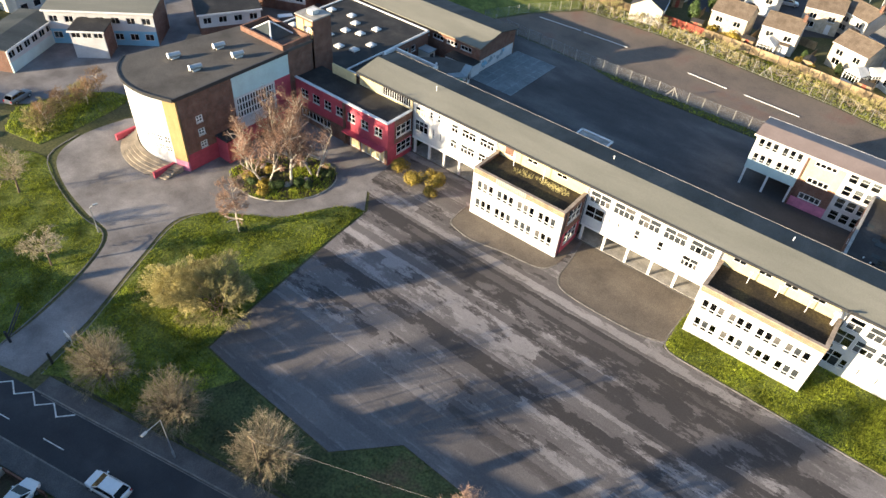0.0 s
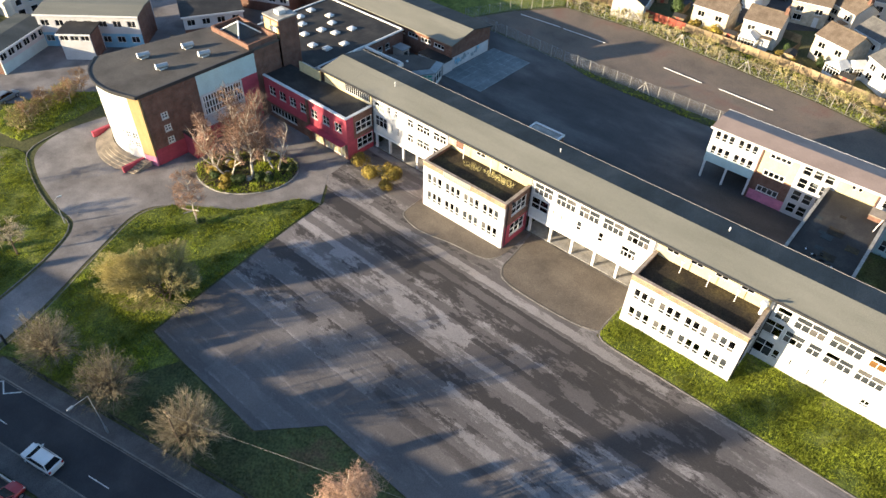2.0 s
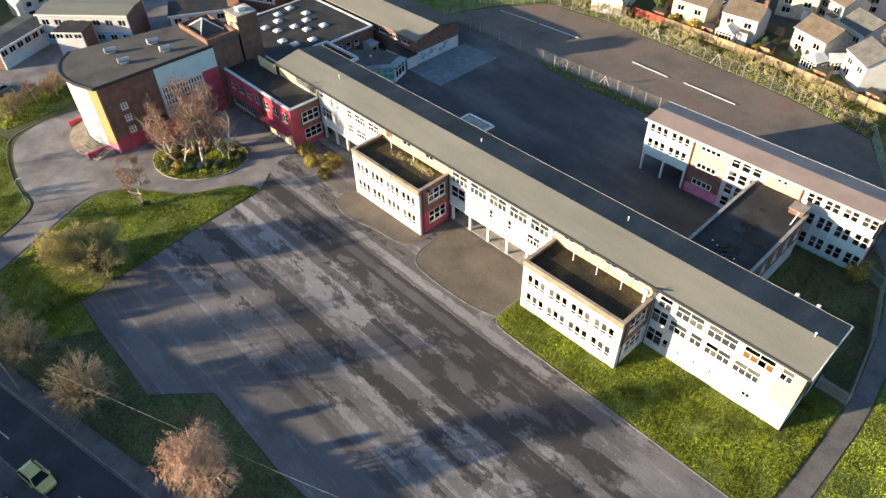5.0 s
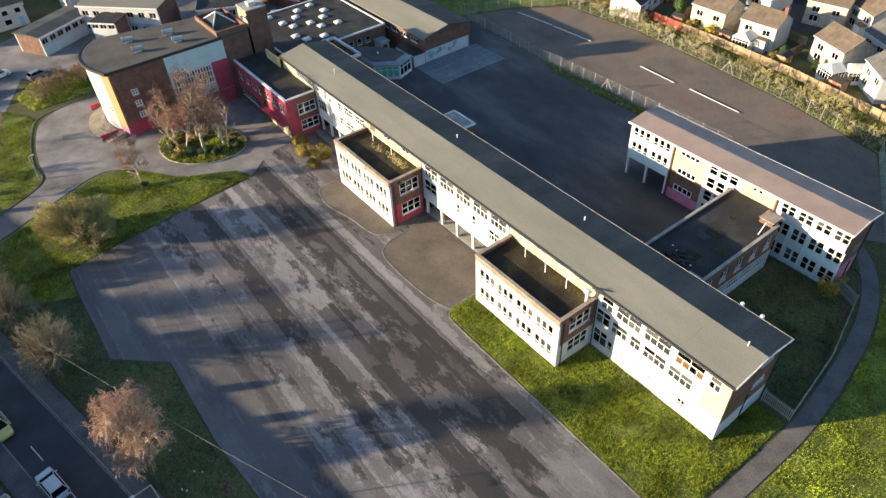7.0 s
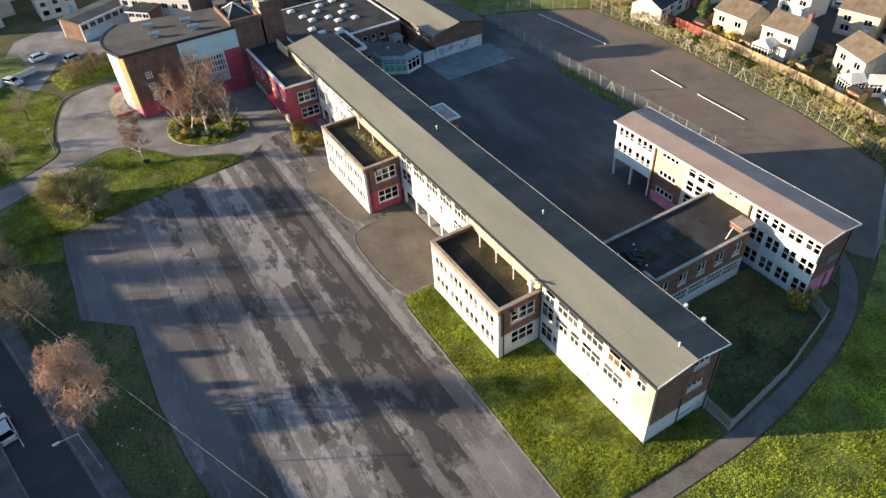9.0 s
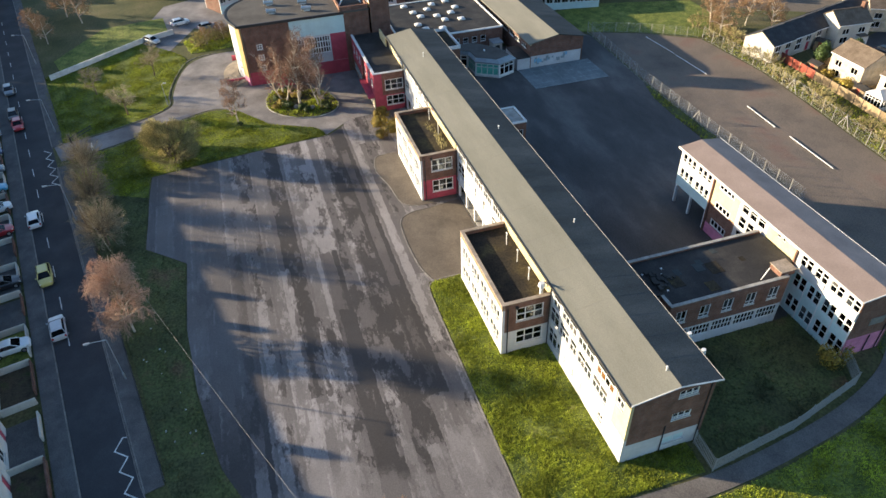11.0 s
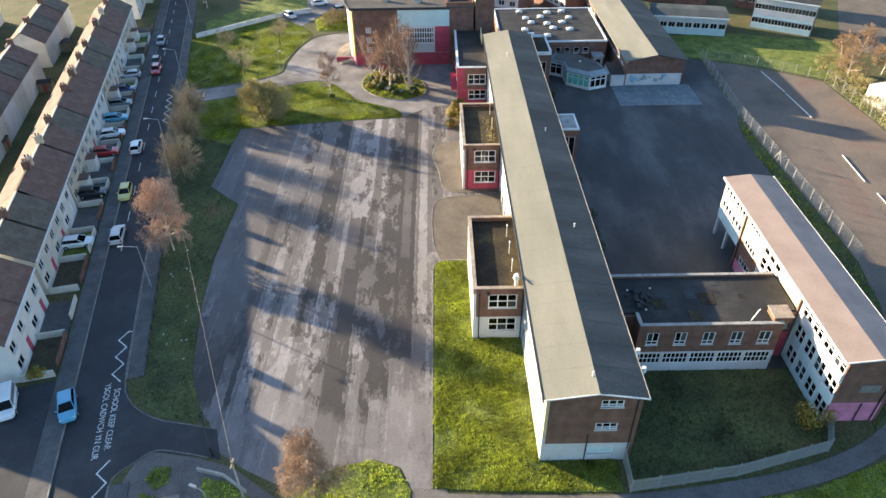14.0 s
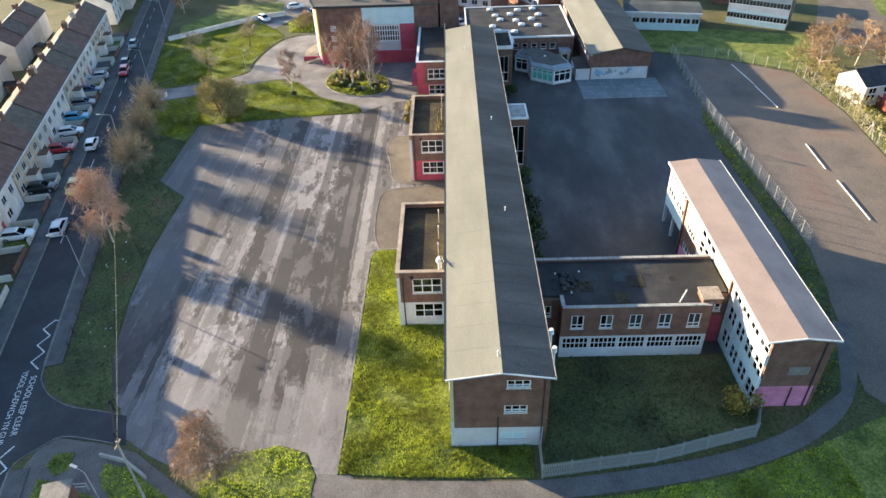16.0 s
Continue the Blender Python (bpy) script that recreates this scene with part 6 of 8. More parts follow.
place(bungalow, [pose(-52.4 - 1.75 * k, 132.0 + 6.2 * k, 0, 0, 0, 104) for k in range(5)])
far = house("far_house", "house with a brown roof among the far streets", "far houses", 8.0, 7.2, 5.0, 7.4, M_RENDER, M_TILE, M_TILE, 41, plain=True)
rr = random.Random(9)
sp = []
for k in range(20):
    x, y = -142 - (k % 4) * 13 + rr.uniform(-2, 2), 12 + (k // 4) * 17 + rr.uniform(-3, 3)
    sp.append(pose(x, y, 0, 0, 0, rr.choice((10, 100, 15, 95))))
for k in range(8):
    sp.append(pose(-128 - k * 9, -28 - (k % 2) * 16, 0, 0, 0, RDEG + (180 if k % 2 else 0)))
place(far, sp)

# ---- more school buildings to the west and north ----
def long_block(name, label, x, y, ang, L, D, h, upper, lower, roof, rows_z, fascia=M_FRAME, n=None, pitch=0.35):
    b = thing(name, label, "school building", (x, y, 0))
    n = n or max(2, int(L / 2.4))
    wins = [(L * (k + 0.5) / n - 0.75, z, 1.5, 1.2, 2, (1.0,), dict(sill=False)) for k in range(n) for z in rows_z]
    M = pose(x, y, 0, 0, 0, ang)
    mid = 0.45 * h
    facade(b, x, y, ang, L, [(0, mid, lower, ""), (mid, h, upper, "")], wins, thick=0.25)
    p = M @ Vector((L, 0, 0))
    facade(b, p.x, p.y, ang + 90, D, [(0, h, M_BRICK, "brick end wall")], thick=0.25, inset=0.25)
    p = M @ Vector((L, D, 0))
    facade(b, p.x, p.y, ang + 180, L, [(0, h, upper, "")], [w for w in wins if w[0] > 1], thick=0.25)
    p = M @ Vector((0, D, 0))
    facade(b, p.x, p.y, ang + 270, D, [(0, h, M_BRICK, "brick end wall")], thick=0.25, inset=0.25)
    for side in (0, 1):
        bm = bmesh.new()
        ya, yb = (-0.3, D / 2) if side == 0 else (D + 0.3, D / 2)
        v = [bm.verts.new(q) for q in ((-0.3, ya, h), (L + 0.3, ya, h), (L + 0.3, yb, h + pitch), (-0.3, yb, h + pitch))]
        w = [bm.verts.new(q.co + Vector((0, 0, 0.18))) for q in v]
        bm.faces.new(w), bm.faces.new(v[::-1])
        for i in range(4):
            j = (i + 1) % 4
            bm.faces.new((v[i], v[j], w[j], w[i]))
        bmesh.ops.recalc_face_normals(bm, faces=bm.faces[:])
        part("roof", bm, roof, b, "", M)
    part("fascia", boxes((-0.3, -0.42, h - 0.1, L + 0.3, -0.31, h + 0.2)), fascia, b, "", M)
    return b


long_block("school_wing", "long white school wing with pale blue panels and a grey roof", -121.3, 33.5, 119, 14, 7, 3.9, M_WHITE, M_BLUE, M_ROOF2, (2.3,), n=7)
long_block("school_wing", "sky-blue and white school wing with a brick end wall", -127.0, 43.2, 42, 18, 8, 6.0, M_WHITE, M_SKYBLUE, M_ROOF, (1.0, 3.9))
long_block("school_wing", "white school annexe with a flat roof", -119.4, 43.2, 42, 5.4, 4.6, 4.8, M_WHITE, M_WHITE, M_FLAT, (3.6,), n=3, pitch=0.05)
long_block("school_wing", "low school wing with a dark roof and white bands", -111.0, 62.5, 62, 11, 11, 4.4, M_WHITE, M_BRICK, M_FLAT, (2.6,))
long_block("school_wing", "low white school wing with a dark roof", -126, 74, 25, 22, 8, 4.2, M_WHITE, M_BRICK, M_FLAT, (2.2,))
long_block("school_wing", "flat-roofed wing by the hall with white walls", -103, 53, 40, 9, 6, 3.6, M_WHITE, M_RED, M_FLAT, (1.6,), pitch=0.05)
long_block("school_wing", "low white school wing with a mural wall beside the field", -95.5, 101.0, 78, 16, 8, 3.8, M_WHITE, M_BLUE, M_ROOF2, (1.5,), n=9)
long_block("school_wing", "two-storey white and green glazed school wing beside the field", -98.0, 124.5, 58, 12.5, 7, 6.6, M_WHITE, M_BLUE, M_FLAT, (1.2, 4.2), n=9, pitch=0.1)
long_block("school_wing", "low school wing with pale roofs", -118, 104, 70, 16, 9, 4.0, M_WHITE, M_BRICK, M_FLAT, (1.6,), pitch=0.1)
long_block("school_wing", "brown-walled low school building", -112, 126, 62, 12, 8, 4.2, M_BRICK, M_BRICK, M_FLAT, (1.6,), pitch=0.1)
patch("car_park", [(-101, 21), (-98, 19), (-112, 14), (-132, 20), (-150, 60), (-118, 78), (-99, 58), (-103, 38), (-114.5, 27)], 0.022, M_DRIVE, "grey asphalt car park beside the school wings", "car park")
patch("car_park", [(-112, 66), (-98.3, 60), (-98.3, 88), (-112.5, 100), (-125, 96)], 0.026, M_PAVE, "asphalt service yard behind the kitchens", "yard")
patch("waste_ground", [(-94, 143), (-82, 142), (-60, 175), (-95, 215), (-130, 160)], 0.03, M_PATIO, "bare brown rubble ground", "waste ground")
patch("close", [(-53, 148), (-34, 147), (-22, 156), (-12, 153), (4, 146), (8, 151), (-10, 168), (-30, 176), (-60, 170)], 0.03, M_ROAD, "small residential close between the houses", "road")
patch("side_street", [rd(3.6, -2.7), rd(20, -2.7), rd(18, -60), rd(6, -60)], 0.031, M_ROAD, "side street joining the road opposite the school", "road")

# front gardens of the terrace
for i in range(17):
    s = terrace_s(i)
    hard = i % 3 == 1 or i in (5, 6, 9)
    patch("front_garden", [rd(s - 0.1, -8.2), rd(s - TW + 0.1, -8.2), rd(s - TW + 0.1, -4.9), rd(s - 0.1, -4.9)], 0.085, M_PAVE if hard else (M_GRASS if i % 2 else M_SOIL), "paved front garden of a terraced house" if hard else "small front garden of a terraced house", "garden")
    wl = thing("garden_wall", "low rendered garden wall between front gardens", "wall", (*rd(s, -6.6), 0), group="garden walls")
    bm = bmesh.new()
    ribbon(bm, [rd(s + 0.02, -8.2), rd(s + 0.02, -4.85)], 0.16, 0.0, 0.95)
    part("side_wall", bm, M_RENDER, wl)
    bm = bmesh.new()
    ribbon(bm, [rd(s - (2.6 if hard else 1.2), -4.85), rd(s - TW + 0.1, -4.85)], 0.16, 0.0, 0.85)
    part("front_wall", bm, M_RENDER if i % 2 else M_BRICK, wl)


# ---- garden buildings ----
def shed(label, w=2.4, d=1.9, h=1.9):
    s = thing("garden_shed", label, "shed", group="garden sheds")
    part("wall", boxes((0, 0, 0, w, 0.05, h), (0, d - 0.05, 0, w, d, h), (0, 0.05, 0, 0.05, d - 0.05, h), (w - 0.05, 0.05, 0, w, d - 0.05, h)), M_WOOD, s, "weathered board walls")
    part("door", boxes((w * 0.3, -0.04, 0.05, w * 0.3 + 0.8, -0.003, h - 0.15)), M_WOODRED, s)
    gable_roof(s, 0, 0, w, d, h, h + 0.4, d / 2, 0.12, 0.05, (M_FLAT, M_FLAT), ("", ""))
    return s


place(shed("small wooden shed with a felt roof in a back garden"), [pose(x, y, 0, 0, 0, a) for x, y, a in ((-47.5, 136.0, 5), (-36.6, 136.2, 0), (-22.4, 135.6, 90), (-13.6, 134.2, -10), (-4.0, 132.6, -15), (-35.2, 148, 12), (-14.0, 155, 80), (-55.0, 144, 30))]
      + [pose(*rd(-4 - k * 7.9, -22.5 - (k % 3) * 2.3), 0, 0, 0, RDEG + (k % 4) * 90) for k in range(13)])


def conservatory(label):
    c = thing("conservatory", label, "conservatory", group="conservatories")
    facade(c, 0, -3.0, 0, 3.4, [(0, 2.3, M_FRAME, "white frame")], [(0.1, 0.6, 3.2, 1.6, 5, (0.7, 0.3), dict(sill=False))], thick=0.12)
    facade(c, 3.4, -3.0, 90, 3.0, [(0, 2.3, M_FRAME, "white frame")], [(0.15, 0.6, 2.6, 1.6, 4, (0.7, 0.3), dict(sill=False))], thick=0.12, inset=0.12)
    facade(c, 0, 0, 270, 3.0, [(0, 2.3, M_FRAME, "white frame")], [(0.15, 0.6, 2.6, 1.6, 4, (0.7, 0.3), dict(sill=False))], thick=0.12, inset=0.12)
    bm = bmesh.new()
    v = [bm.verts.new(p) for p in ((-0.1, -3.1, 2.3), (3.5, -3.1, 2.3), (3.5, 0, 2.3), (-0.1, 0, 2.3), (1.7, -2.2, 3.2), (1.7, 0, 3.2))]
    for f in ((0, 1, 4), (1, 2, 5, 4), (3, 0, 4, 5), (2, 3, 5), (3, 2, 1, 0)):
        bm.faces.new([v[i] for i in f])
    bmesh.ops.recalc_face_normals(bm, faces=bm.faces[:])
    part("roof", bm, M_TRIM, c, "pale translucent roof")
    return c


place(conservatory("white framed conservatory behind a house"), [pose(-33.6, 138.55, 0, 0, 0, 4), pose(-12.6, 141.9, 0, 0, 0, -42), pose(-15.8, 139.2, 0, 0, 0, -22)])
# fences between the back gardens
gf = thing("garden_fence", "weathered board fence between back gardens", "fence", (-27, 140, 0))
for line in ([(-24.4, 134.0), (-23.6, 143.5)], [(-35.8, 134.6), (-35.6, 145)], [(-14.6, 133.0), (-11.4, 138)], [(-47.4, 134.8), (-48.2, 146)], [(-35.4, 147.6), (-24.4, 146.2)], [(-3.6, 131.0), (-0.6, 136)]):
    n = max(1, round(math.dist(*line) / 1.9))
    for k in range(n):
        a, b = [tuple(line[0][i] + (line[1][i] - line[0][i]) * q / n for i in (0, 1)) for q in (k, k + 1)]
        bm = bmesh.new()
        ribbon(bm, [a, b], 0.05, 0.05, 1.7)
        part("fence_panel", bm, M_WOOD, gf)

# ---- fences ----
def along(line, step):
    """Places every step metres along a line, with its heading."""
    out = []
    for a, b in zip(line, line[1:]):
        L = math.dist(a, b)
        n = max(1, round(L / step))
        for k in range(n):
            t0, t1 = k / n, (k + 1) / n
            out.append(((a[0] + (b[0] - a[0]) * t0, a[1] + (b[1] - a[1]) * t0), (a[0] + (b[0] - a[0]) * t1, a[1] + (b[1] - a[1]) * t1)))
    return out


def mesh_fence(line, h, label, step=3.0, wire=0.012, pitch=0.22, post_mat=M_KERB, wire_mat=M_STEEL, post_r=0.075, brace=()):
    f = thing("mesh_fence", label, "fence", (*line[0], 0))
    for k, (a, b) in enumerate(along(line, step)):
        part("post", boxes((a[0] - post_r, a[1] - post_r, 0, a[0] + post_r, a[1] + post_r, h + 0.08)), post_mat, f)
        bm = bmesh.new()
        d = Vector((b[0] - a[0], b[1] - a[1], 0))
        n = int(h / pitch)
        for i in range(n + 1):
            z = 0.1 + (h - 0.12) * i / n
            w = wire * (2.2 if i in (0, n) else 1)
            ribbon(bm, [a, b], w, z, z + w)
        m = int(d.length / pitch)
        for i in range(1, m):
            p = Vector((*a, 0)) + d * (i / m)
            box(bm, p.x - wire / 2, p.y - wire / 2, 0.1, p.x + wire / 2, p.y + wire / 2, h)
        panel = part("wire_panel", bm, wire_mat, f)
        panel["kind"] = "stuff"
        if k in brace:
            bm = bmesh.new()
            for q in (-1, 1):
                tube(bm, (a[0], a[1], h * 0.95), (a[0] + d.normalized().x * 1.3 * q, a[1] + d.normalized().y * 1.3 * q, 0.05), 0.06, n=6)
            part("brace", bm, post_mat, f, "pale raking struts")
    return f


mesh_fence([(-54.2, 105.9), (-12.9, 106.4)], 2.2, "tall pale wire mesh fence with concrete posts", step=2.7, wire=0.006, pitch=0.2, brace=(6,), post_r=0.035)
mesh_fence([(-79.5, 107.4), (-54.5, 105.9)], 2.2, "thin wire fence with slender posts at the court corner", step=2.8, wire=0.006, pitch=0.3, post_r=0.05)
mesh_fence([(-79.6, 108.4), (-75.4, 117.4), (-68.4, 127.2)], 2.0, "green field fence with pale concrete posts", step=2.6, wire=0.006, post_r=0.035)
mesh_fence([(-67.8, 127.6), (-50.0, 128.7), (-36.0, 127.5), (-14.0, 125.1), (1.7, 121.8)], 2.4, "wire fence with concrete posts along the scrub", step=2.9, wire=0.007, pitch=0.3, brace=(9, 14), post_r=0.035)
mesh_fence([(1.7, 121.8), (7.0, 112), (11.9, 103.5)], 2.0, "wire fence closing the sports court", step=2.7, wire=0.012, pitch=0.2, post_r=0.035)

pal = thing("palisade_fence", "grey steel palisade fence round the enclosed lawn", "fence", (19.6, 70.2, 0))
for a, b in along([(15.85, 69.9), (19.0, 69.8), (17.6, 79.8), (15.1, 89.3), (12.4, 90.6), (11.9, 90.2)], 2.75):
    part("post", boxes((a[0] - 0.05, a[1] - 0.05, 0, a[0] + 0.05, a[1] + 0.05, 2.0)), M_STEEL, pal)
    for z in (0.35, 1.55):
        bm = bmesh.new()
        ribbon(bm, [a, b], 0.04, z, z + 0.06)
        part("rail", bm, M_STEEL, pal)
    n = 17
    for i in range(1, n):
        p = (a[0] + (b[0] - a[0]) * i / n, a[1] + (b[1] - a[1]) * i / n)
        key = ("pale",)
        if key not in _cache:
            q = boxes((-0.045, -0.012, 0.08, 0.045, 0.012, 1.82))
            t = [q.verts.new(v) for v in ((-0.045, 0, 1.82), (0.045, 0, 1.82), (0, 0, 1.98))]
            q.faces.new(t)
            _cache[key] = mesh_of("pale", q, M_STEEL)
        under("pale", _cache[key], pal, pose(*p, 0, 0, 0, math.degrees(math.atan2(b[1] - a[1], b[0] - a[0]))))

bf = thing("board_fence", "weathered close-boarded garden fence with a red stretch", "fence", (-36, 135.7, 0))
for k, (a, b) in enumerate(along([(-72, 133.4), (-53.8, 134.9), (-35.9, 134.4), (-20.2, 133.4), (-8.6, 131.6), (3, 129.8)], 2.0)):
    part("post", boxes((a[0] - 0.06, a[1] - 0.06, 0, a[0] + 0.06, a[1] + 0.06, 1.9)), M_DARK if k % 3 else M_WOOD, bf)
    bm = bmesh.new()
    ribbon(bm, [a, b], 0.05, 0.1, 1.72)
    part("fence_panel", bm, M_WOODRED if 9 <= k <= 13 else M_WOOD, bf)
w = thing("perimeter_wall", "pale rendered perimeter wall between the lawns", "wall", (-100, 5, 0))
for k, (a, b) in enumerate(along([(-96.0, -0.8), (-110.0, 16.6), (-112.5, 22.5)], 3.0)):
    bm = bmesh.new()
    ribbon(bm, [a, b], 0.2, 0, 1.1)
    part("wall_panel", bm, M_TRIM, w)
rail = thing("low_railing", "low dark railing along the back of the pavement", "railing", (*rd(-25, 4.75), 0))
for a, b in along([rd(-59, 4.5), rd(5.4, 4.5)], 2.4):
    part("post", boxes((a[0] - 0.04, a[1] - 0.04, 0, a[0] + 0.04, a[1] + 0.04, 0.95)), M_DARK, rail)
    for z in (0.45, 0.88):
        bm = bmesh.new()
        ribbon(bm, [a, b], 0.05, z, z + 0.06)
        part("rail", bm, M_DARK, rail)
rail2 = thing("low_railing", "low dark railing beside the upper lawn", "railing", (*rd(-90, 4.75), 0))
for a, b in along([rd(-112, 4.5), rd(-71, 4.5)], 2.4):
    part("post", boxes((a[0] - 0.04, a[1] - 0.04, 0, a[0] + 0.04, a[1] + 0.04, 0.95)), M_DARK, rail2)
    for z in (0.45, 0.88):
        bm = bmesh.new()
        ribbon(bm, [a, b], 0.05, z, z + 0.06)
        part("rail", bm, M_DARK, rail2)
gate = thing("barrier_gate", "dark steel barrier gate across the school drive", "gate", (-63.5, 5, 0))
for x, y in ((-61.8, 7.4), (-67.6, 6.0)):
    part("gate_post", boxes((x - 0.12, y - 0.12, 0, x + 0.12, y + 0.12, 1.7)), M_DARK, gate)
bm = bmesh.new()
tube(bm, (-67.5, 6.0, 1.1), (-71.0, 9.0, 1.1), 0.09)
tube(bm, (-67.5, 6.0, 0.6), (-71.0, 9.0, 0.6), 0.07)
part("bar", bm, M_DARK, gate)
gate = thing("barrier_gate", "dark steel barrier gate at the mouth of the yard", "gate", (13, 30, 0))
for x, y in ((10.6, 29.4), (14.4, 31.4)):
    part("gate_post", boxes((x - 0.1, y - 0.1, 0, x + 0.1, y + 0.1, 1.4)), M_DARK, gate)
bm = bmesh.new()
tube(bm, (10.6, 29.4, 1.0), (14.4, 31.4, 1.0), 0.07)
tube(bm, (10.6, 29.4, 0.5), (14.4, 31.4, 0.5), 0.05)
part("bar", bm, M_DARK, gate)
rr = random.Random(91)
for k in range(14):
    x = rr.uniform(-22, 6)
    o = rr.uniform(5.6, 8.6)
    p = rd(x, o)
    scrap = thing("litter", "pale scrap of paper litter on the verge grass", "litter", (*p, 0.1), group="litter on the verge")
    bm = bmesh.new()
    w, d = rr.uniform(0.12, 0.3), rr.uniform(0.1, 0.2)
    v = [bm.verts.new((p[0] + a * w, p[1] + b * d, 0.1 + rr.uniform(0, 0.08))) for a, b in ((-.5, -.5), (.5, -.5), (.5, .5), (-.5, .5))]
    bm.faces.new(v)
    bmesh.ops.solidify(bm, geom=bm.faces[:], thickness=0.01)
    part("paper", bm, M_TRIM, scrap)
sign = thing("sign_board", "white notice board on two posts by the drive", "sign", (-62.8, 10.0, 0))
part("board", boxes((-63.4, 9.95, 0.9, -62.2, 10.02, 1.7)), M_FRAME, sign)
for x in (-63.3, -62.3):
    part("post", boxes((x - 0.04, 9.9, 0, x + 0.04, 9.95, 1.7)), M_STEEL, sign)

# ---- lamp posts and the overhead cable ----
def lamp_post(x, y, h, ang, arm, label):
    lp = thing("street_lamp", label, "street lamp", (x, y, 0), group="street lamps")
    bm = bmesh.new()
    tube(bm, (x, y, 0), (x, y, 1.1), 0.11)
    tube(bm, (x, y, 1.1), (x, y, h), 0.06, 0.04)
    part("pole", bm, M_STEEL, lp)
    dx, dy = math.cos(radians(ang)), math.sin(radians(ang))
    bm = bmesh.new()
    tube(bm, (x, y, h), (x + dx * arm, y + dy * arm, h + 0.35), 0.032)
    part("arm", bm, M_STEEL, lp)
    M = pose(x + dx * arm, y + dy * arm, h + 0.3, 0, -8, ang)
    hd = part("head", boxes((-0.1, -0.11, 0, 0.5, 0.11, 0.11)), M_STEEL, lp, "grey lantern head", M)
    part("lens", boxes((0.05, -0.09, -0.05, 0.45, 0.09, -0.002)), M_LAMP, hd, "", M)
    return lp


for s, o, h in ((-9.8, 3.7, 6.2), (-44.0, 3.2, 6.2), (-74.0, 3.7, 6.2), (-108, 3.7, 6.2)):
    lamp_post(*rd(s, o), h, RDEG - 90, 1.6, "grey steel street lamp with a pale head beside the road")
lamp_post(22.8, 34.4, 7.2, 250, 0.7, "grey steel street lamp by the school entrance")
lamp_post(-76.6, 21.4, 4.0, 60, 0.5, "short grey lamp post beside the driveway")
lamp_post(-21.0, 168.1, 7.0, 240, 1.2, "tall street lamp among the houses")
pole = thing("utility_pole", "pale utility pole carrying an overhead cable", "pole", (20.6, 36.2, 0), group="utility poles")
bm = bmesh.new()
tube(bm, (20.6, 36.2, 0), (20.6, 36.2, 8.0), 0.12, 0.08)
part("shaft", bm, M_KERB, pole)
part("crossarm", boxes((20.1, 36.14, 7.6, 21.1, 36.26, 7.72)), M_WOOD, pole)
pole = thing("utility_pole", "brown utility pole carrying an overhead cable", "pole", (-35.4, 12.6, 0), group="utility poles")
bm = bmesh.new()
tube(bm, (-35.4, 12.6, 0), (-35.4, 12.6, 8.0), 0.12, 0.08)
part("shaft", bm, M_BARK, pole)
part("crossarm", boxes((-35.9, 12.54, 7.6, -34.9, 12.66, 7.72)), M_WOOD, pole)
bm = bmesh.new()
prev = None
for k in range(25):
    t = k / 24
    p = Vector((-35.4, 12.6, 7.75)).lerp(Vector((20.6, 36.2, 7.75)), t) - Vector((0, 0, 1.1 * 4 * t * (1 - t)))
    ring = [bm.verts.new(p + Vector((-0.36 * math.cos(1.2566 * i), 0.93 * math.cos(1.2566 * i), math.sin(1.2566 * i))) * 0.010) for i in range(5)]
    for i in range(5) if prev else ():
        bm.faces.new((prev[i], prev[(i + 1) % 5], ring[(i + 1) % 5], ring[i]))
    prev = ring
cable = thing("overhead_cable", "thin pale overhead cable slung between poles", "cable", (-35.4, 12.6, 7.75))
part("wire", bm, M_KERB, cable)

